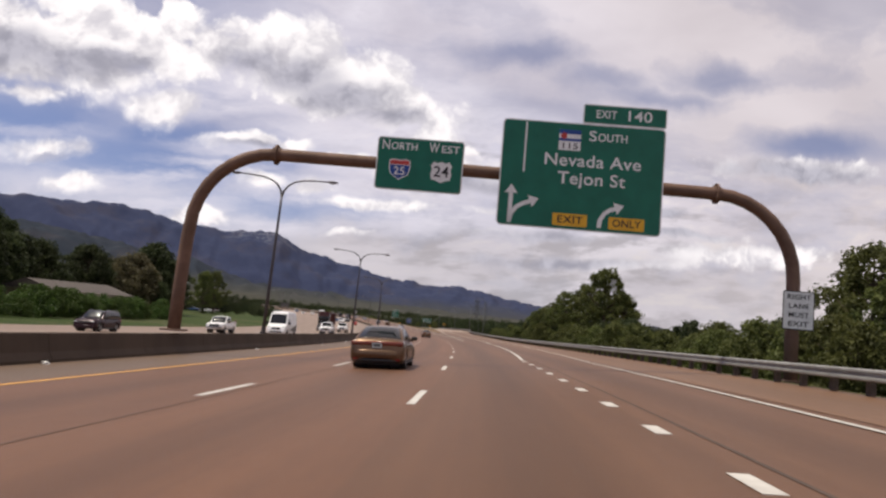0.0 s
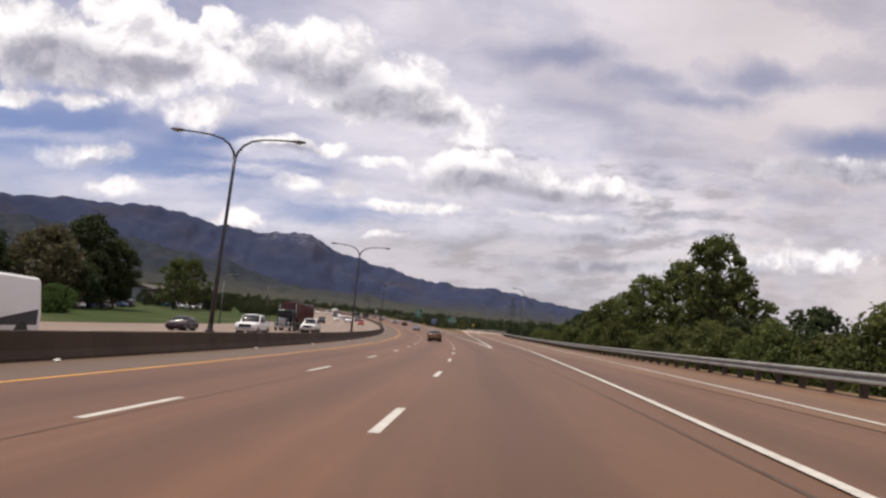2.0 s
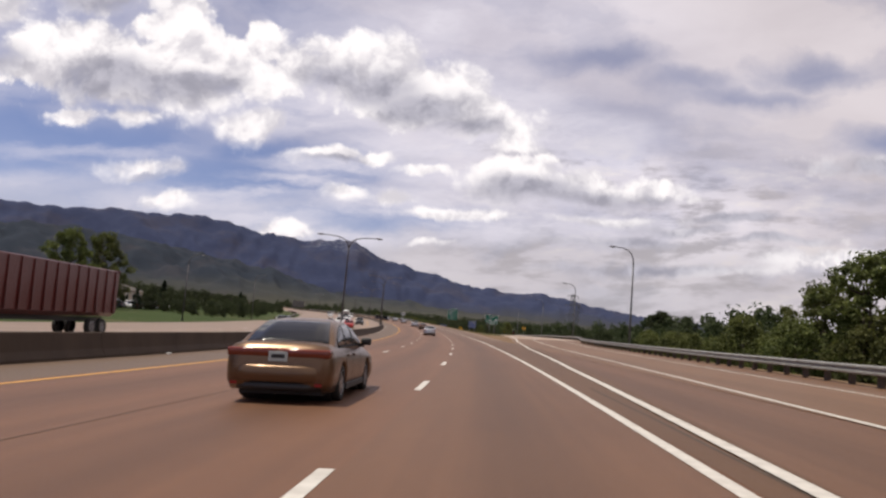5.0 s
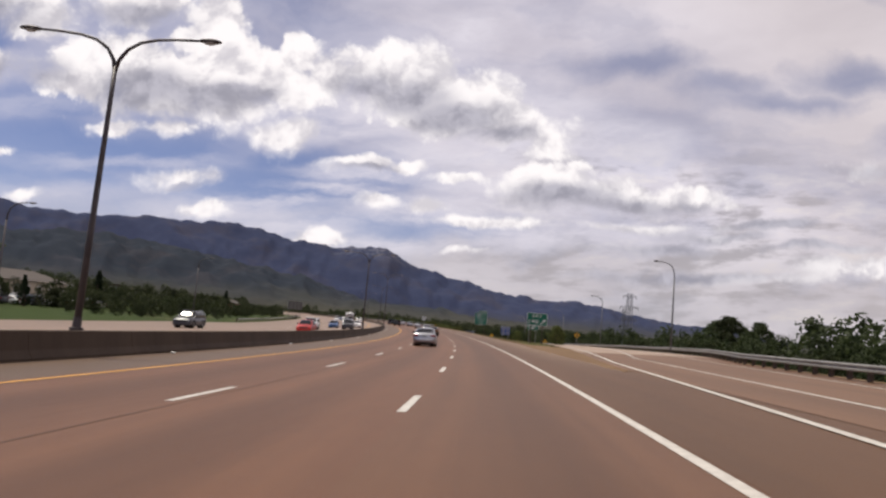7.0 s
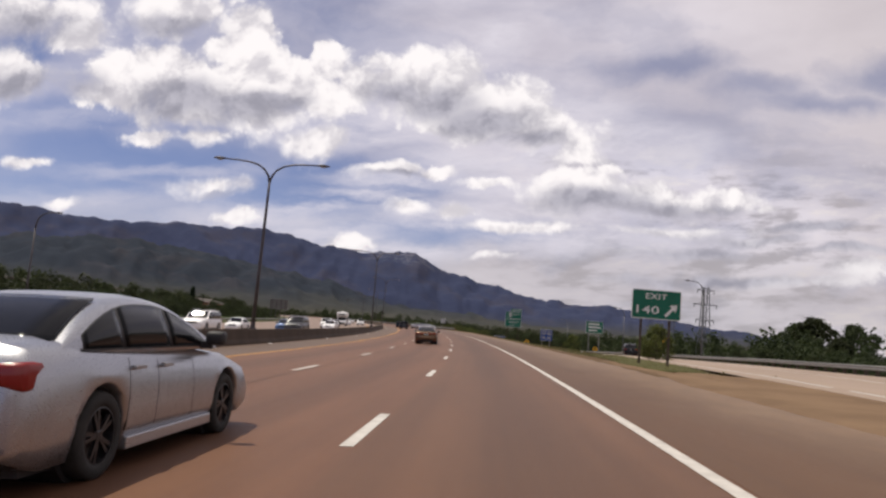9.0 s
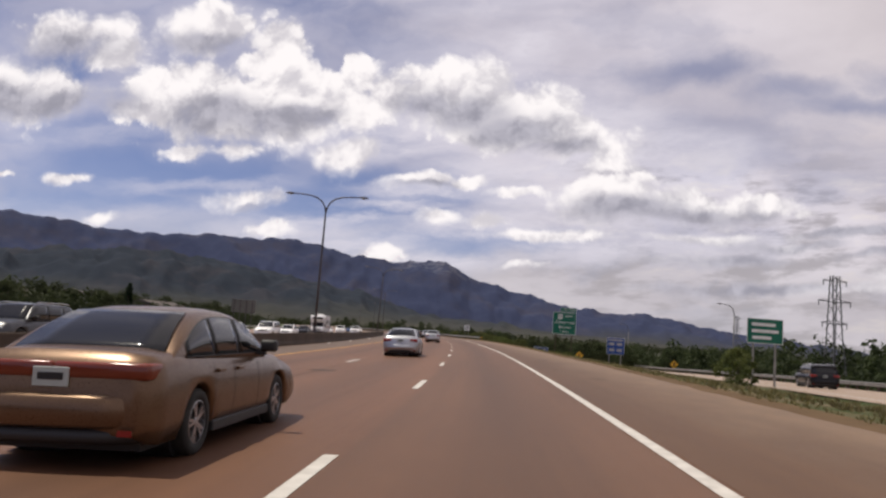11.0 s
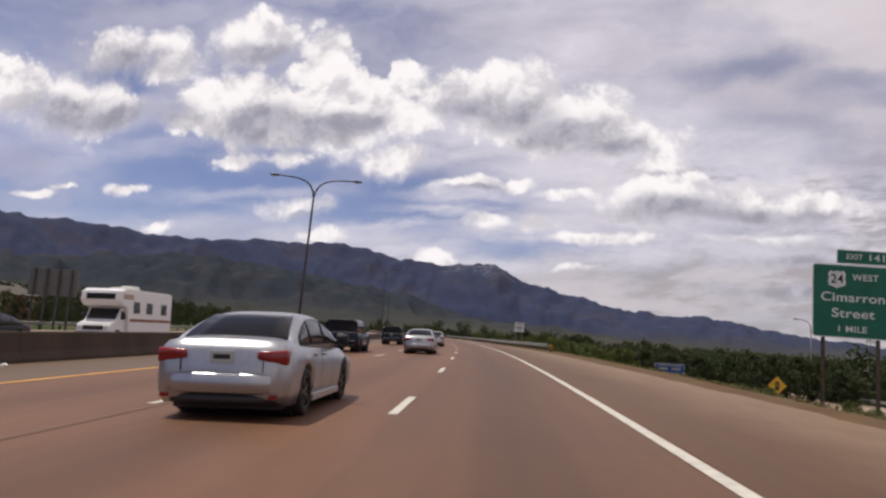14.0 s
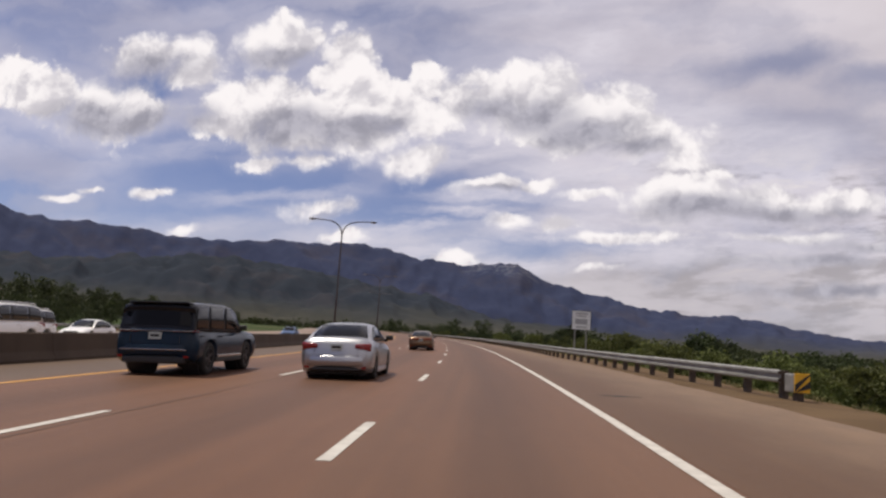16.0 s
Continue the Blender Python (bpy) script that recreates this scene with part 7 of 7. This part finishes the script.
def motorhome():
    """A cab-over motorhome; nose towards +y."""
    o = empty("motorhome", pose(0, 0, 0), "white cab-over motorhome with brown stripes", "motorhome", "traffic")
    side = [(-3.9, 0.55), (-3.9, 3.05), (-3.75, 3.18), (2.9, 3.18), (3.45, 3.0), (3.55, 2.45), (3.3, 2.18), (2.55, 2.05), (2.3, 0.55)]
    bm = bmesh.new()
    left = [bm.verts.new((-1.2, y, z)) for y, z in side]
    right = [bm.verts.new((1.2, y, z)) for y, z in side]
    bm.faces.new(left)
    bm.faces.new(list(reversed(right)))
    for k in range(len(side)):
        q = (k + 1) % len(side)
        bm.faces.new((left[q], left[k], right[k], right[q]))
    bmesh.ops.recalc_face_normals(bm, faces=bm.faces)
    bmesh.ops.bevel(bm, geom=list(bm.edges), offset=0.06, segments=2, affect="EDGES")
    part("coach_body", bm, PAINT["white"], o)
    bm = bmesh.new()
    cab = [(2.2, 0.45), (2.2, 2.06), (2.75, 2.06), (3.35, 1.28), (4.05, 1.12), (4.15, 0.9), (4.15, 0.45)]
    left = [bm.verts.new((-0.98, y, z)) for y, z in cab]
    right = [bm.verts.new((0.98, y, z)) for y, z in cab]
    bm.faces.new(left)
    bm.faces.new(list(reversed(right)))
    for k in range(len(cab)):
        q = (k + 1) % len(cab)
        bm.faces.new((left[q], left[k], right[k], right[q]))
    bmesh.ops.recalc_face_normals(bm, faces=bm.faces)
    bmesh.ops.bevel(bm, geom=list(bm.edges), offset=0.05, segments=2, affect="EDGES")
    part("cab", bm, PAINT["white"], o)
    tilt = Matrix.Translation((0, 3.06, 1.69)) @ Matrix.Rotation(radians(37.6), 4, "X")
    part("windscreen", box(-0.86, 0.86, -0.012, 0.03, -0.40, 0.38, 0.01, tilt), "glass", o)
    part("overcab_window", box(-0.85, 0.85, 3.40, 3.53, 2.52, 2.86, 0.02, Matrix.Translation((0, 0.03, 0))), "glass", o)
    part("grille", box(-0.6, 0.6, 4.12, 4.18, 0.72, 0.98, 0.02), "black_trim", o)
    part("front_bumper", box(-1.0, 1.0, 4.05, 4.28, 0.42, 0.66, 0.03), "chrome", o)
    part("roof_air_unit", box(-0.4, 0.4, -0.6, 0.4, 3.16, 3.46, 0.08), "wall_white", o)
    part("roof_vent", box(-0.25, 0.25, 1.4, 1.9, 3.16, 3.30, 0.03), "wall_white", o)
    for sx in (-1, 1):
        part("headlight", box(sx * 0.78 - 0.13, sx * 0.78 + 0.13, 4.10, 4.19, 0.74, 0.96, 0.02), "head_lens", o)
        part("cab_window", box(sx * 0.985 - 0.02, sx * 0.985 + 0.02, 2.4, 2.95, 1.36, 1.85, 0.01), "glass", o)
        part("side_mirror", box(sx * 1.2 - 0.1, sx * 1.2 + 0.1, 2.95, 3.05, 1.35, 1.7, 0.02), "black_trim", o)
        for y in (-2.6, -0.4, 1.4):
            part("side_window", box(sx * 1.2 - 0.03, sx * 1.2 + 0.03, y - 0.42, y + 0.42, 1.75, 2.45, 0.02), "glass", o)
        part("stripe", box(sx * 1.2 - 0.012, sx * 1.2 + 0.012, -3.7, 2.2, 1.25, 1.42), "wall_red", o)
        part("overcab_stripe", box(sx * 1.2 - 0.012, sx * 1.2 + 0.012, 1.9, 3.2, 2.55, 2.85), "wall_tan", o)
        for y in (-2.0, 3.2):
            wheel(o, sx * 0.92, y, 0.38, 0.26, sx)
    part("underside", box(-1.0, 1.0, -3.5, 3.9, 0.34, 0.6), "black_trim", o)
    return o


def flat_pose(s, n, turn):
    p = G(s, n, 0.035 if n < -11.5 else 0.0)
    return pose(p.x, p.y, p.z, 0, 0, yaw_at(s) + turn) @ Matrix.Rotation(math.atan(BANK) * (-1 if turn < 90 else 1), 4, "Y") @ Matrix.Rotation(math.atan(grade_at(s)) * (1 if turn < 90 else -1), 4, "X")


def park(o, s, n, turn=0.0):
    o.matrix_basis = flat_pose(s, n, turn)
    return o


def park_copy(o, s, n, turn=180.0):
    return copy_thing(o, flat_pose(s, n, turn))


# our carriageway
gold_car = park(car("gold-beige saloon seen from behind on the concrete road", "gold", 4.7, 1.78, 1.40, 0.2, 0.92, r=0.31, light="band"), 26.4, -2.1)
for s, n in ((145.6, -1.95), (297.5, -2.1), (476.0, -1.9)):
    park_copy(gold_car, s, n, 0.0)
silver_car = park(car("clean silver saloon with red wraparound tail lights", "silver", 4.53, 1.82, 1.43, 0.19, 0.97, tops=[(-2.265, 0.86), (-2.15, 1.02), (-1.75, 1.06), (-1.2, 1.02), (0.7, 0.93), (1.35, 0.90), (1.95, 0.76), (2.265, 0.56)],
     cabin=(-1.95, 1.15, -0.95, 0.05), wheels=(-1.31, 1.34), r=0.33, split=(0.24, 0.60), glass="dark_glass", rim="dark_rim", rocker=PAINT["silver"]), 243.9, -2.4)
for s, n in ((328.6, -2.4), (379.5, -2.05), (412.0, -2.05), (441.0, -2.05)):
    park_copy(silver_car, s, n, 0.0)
navy = park(car("dark navy SUV with black roof and chrome trim", "navy", **{**SUV, "light": "bar", "L": 5.0, "Wd": 1.99, "H": 1.77, "sill": 0.33, "belt": 1.10, "r": 0.40, "inset": 0.125, "rails": False, "glass": "dark_glass", "pillar": "gloss_black", "rim": "dark_rim",
     "cabin": (-2.44, 1.20, -2.22, 0.30), "tops": [(-2.5, 0.96), (-2.42, 1.12), (-2.0, 1.12), (0.9, 1.09), (1.5, 1.11), (2.25, 1.04), (2.5, 0.84)]}), 440.2, -6.2)
part("roof_spoiler", box(-0.72, 0.72, -2.42, -2.05, 1.71, 1.76, 0.02), "gloss_black", navy)
part("light_strip", box(-0.90, 0.90, -2.515, -2.49, 1.045, 1.075, 0.006), "chrome", navy)
part("bumper_trim", box(-0.80, 0.80, -2.60, -2.57, 0.60, 0.635, 0.01), "chrome", navy)
part("diffuser", box(-0.74, 0.74, -2.595, -2.3, 0.30, 0.44, 0.03), "black_trim", navy)
for sx in (-1, 1):
    part("door_trim", box(sx * 0.985 - 0.02, sx * 0.985 + 0.02, -0.95, 0.95, 0.42, 0.475, 0.008), "chrome", navy)
park_copy(navy, 410.0, -6.2, 0.0)
park(car("dark SUV on the exit ramp", "black", **SUV), 345.0, 27.5, -12)
# oncoming carriageway
white_pickup = park(pickup("white crew-cab pickup behind the median barrier", "white"), 87.1, -27.0, 180)
park_copy(white_pickup, 154.1, -19.0)
park_copy(white_pickup, 122.0, -19.0)
park(van("tall white panel van with a grey stripe"), 80.4, -18.5, 180)
park(lorry(), 166.0, -23.6, 180)
park(car("bright red hatchback among the oncoming traffic", "red", 4.2, 1.78, 1.5, 0.2, 0.95), 270.0, -17.0, 180)
park(car("dark maroon saloon on the oncoming carriageway", "dusk", 4.8, 1.84, 1.44), 127.3, -27.6, 180)
grey_suv = park(car("dark grey off-road car on the oncoming side", "grey", **SUV), 262.0, -28.0, 180)
white_car = park(car("white saloon on the oncoming carriageway", "white", 4.6, 1.8, 1.45), 321.0, -24.4, 180)
white_suv = park(car("white SUV behind the median barrier", "white", **SUV), 297.0, -20.7, 180)
park_copy(white_suv, 447.4, -17.0)
park_copy(white_suv, 455.0, -20.7)
park_copy(white_suv, 372.0, -20.7)
park_copy(white_car, 383.0, -20.5)
park_copy(white_car, 345.0, -17.0)
park_copy(white_car, 470.0, -24.4)
park_copy(grey_suv, 318.0, -17.0)
park(motorhome(), 413.2, -20.7, 180)
park(car("black saloon on the oncoming carriageway", "black", 4.8, 1.84, 1.44), 400.5, -21.5, 180)
park(car("dark SUV at the edge of the oncoming carriageway", "dusk", **SUV), 64.0, -31.0, 180)
blue_car = park(car("blue-grey saloon on the oncoming carriageway", "blue", 4.6, 1.8, 1.45), 330.0, -20.7, 180)
park_copy(blue_car, 520.0, -20.7)
park_copy(white_car, 545.0, -17.0)


# ---------------------------------------------------------------- buildings beyond the oncoming road
def house(s, n, w, d, h, wall, label, turn=0.0, windows=3, roof_h=1.6):
    o = empty("house", on_ground(s, n, turn), label, "house", "houses beyond the road")
    part("wall", box(-w / 2, w / 2, -d / 2, d / 2, -1.0, h), wall, o)
    bm = bmesh.new()
    e = 0.5
    v = [bm.verts.new(p) for p in ((-w / 2 - e, -d / 2 - e, h - 0.05), (w / 2 + e, -d / 2 - e, h - 0.05), (w / 2 + e, d / 2 + e, h - 0.05), (-w / 2 - e, d / 2 + e, h - 0.05), (-w / 2 - e, 0, h + roof_h), (w / 2 + e, 0, h + roof_h))]
    for f in ((0, 1, 5, 4), (2, 3, 4, 5), (0, 4, 3), (1, 2, 5), (0, 3, 2, 1)):
        bm.faces.new([v[i] for i in f])
    bmesh.ops.recalc_face_normals(bm, faces=bm.faces)
    part("roof", bm, "roof", o)
    for k in range(windows):
        x = -w / 2 + w * (k + 0.5) / windows
        for sy in (-1, 1):
            win = part("window", box(x - 0.6, x + 0.6, sy * d / 2 - 0.05, sy * d / 2 + 0.05, h * 0.42, h * 0.80), "wall_white", o)
            part("pane", box(x - 0.52, x + 0.52, sy * d / 2 - 0.07, sy * d / 2 + 0.07, h * 0.45, h * 0.77), "glass", win)
    part("door", box(w * 0.12, w * 0.12 + 0.95, -d / 2 - 0.06, -d / 2 + 0.02, 0, 2.05), "black_trim", o)
    return o


house(128, -64, 20, 10, 3.8, "wall_tan", "tan bungalow with a low shingle roof among trees", 78)
house(226, -92, 14, 9, 3.4, "wall_white", "pale bungalow under tall trees beyond the road", 70, 3)
house(252, -98, 15, 9, 3.6, "wall_tan", "tan bungalow under tall trees beyond the road", 82, 4)
house(204, -99, 13, 9, 3.4, "wall_grey", "grey bungalow under tall trees beyond the road", 60, 3)
house(330, -84, 20, 11, 4.4, "wall_tan", "long tan building beside a car park", 80, 6)
house(352, -96, 16, 12, 5.0, "wall_grey", "grey building behind the car park", 70, 4)
rng = random.Random(21)
for k in range(84):
    s, n = rng.uniform(300, 1150), -rng.uniform(130, 520)
    house(s, n, rng.uniform(9, 16), rng.uniform(8, 11), rng.uniform(3.2, 6.0), rng.choice(["wall_tan", "wall_grey", "wall_white"]), "small house on the far side of the valley", rng.uniform(0, 180), 3)
for k in range(22):
    s, n = 296 + k * 2.9, -72 - (k % 2) * 6
    park_copy([white_car, blue_car, grey_suv, white_suv][k % 4], s, n, 80)


for k, (s, n) in enumerate(((198, -71), (206, -72), (215, -73), (223, -74), (238, -76), (247, -77))):
    park_copy([white_car, blue_car, grey_suv][k % 3], s, n, 75)


def sign_back(s, n, z0, w, h):
    """A large guide sign for the oncoming traffic, seen from behind."""
    o = empty("guide_sign_back", sign_pose(s, n), "grey back of a large guide sign with dark ribs", "road sign")
    part("sign_panel", box(-w / 2, w / 2, 0.0, 0.012, z0, z0 + h), "sign_grey", o)
    for k in range(9):
        z = z0 + h * (k + 0.5) / 9
        part("stiffener", box(-w / 2, w / 2, -0.05, -0.002, z - 0.03, z + 0.03), "sign_grey", o)
    g = ground_rel(s, n)
    for k in range(4):
        x = w * (-0.375 + 0.25 * k)
        post(o, x, g - 0.4, z0 + h + 0.05, 0.16, -0.14, "sign_rib")


sign_back(437.5, -39.2, 3.1, 4.8, 2.6)
house(470, -66, 13, 9, 3.4, "wall_red", "low reddish building beyond the oncoming road", 75, 3, 1.2)


# ---------------------------------------------------------------- small litter along the barrier
def litter(s, n, seed):
    rg = random.Random(seed)
    bm = bmesh.new()
    bmesh.ops.create_icosphere(bm, subdivisions=2, radius=0.09)
    for v in bm.verts:
        v.co = v.co * (0.6 + 0.8 * rg.random())
        v.co.z *= 0.5
    ob = link("litter", bm, "wall_white")
    p = P(s, n, 0.035)
    ob.matrix_basis = pose(p.x, p.y, p.z, 0, 0, rg.uniform(0, 360))
    tagged(ob, "scrap of pale litter beside the concrete barrier", "litter", "roadside litter")


for k in range(26):
    litter(20 + k * 17.3 + (k * 7 % 5), -10.55 + 0.25 * ((k * 3) % 4) / 4, 100 + k)
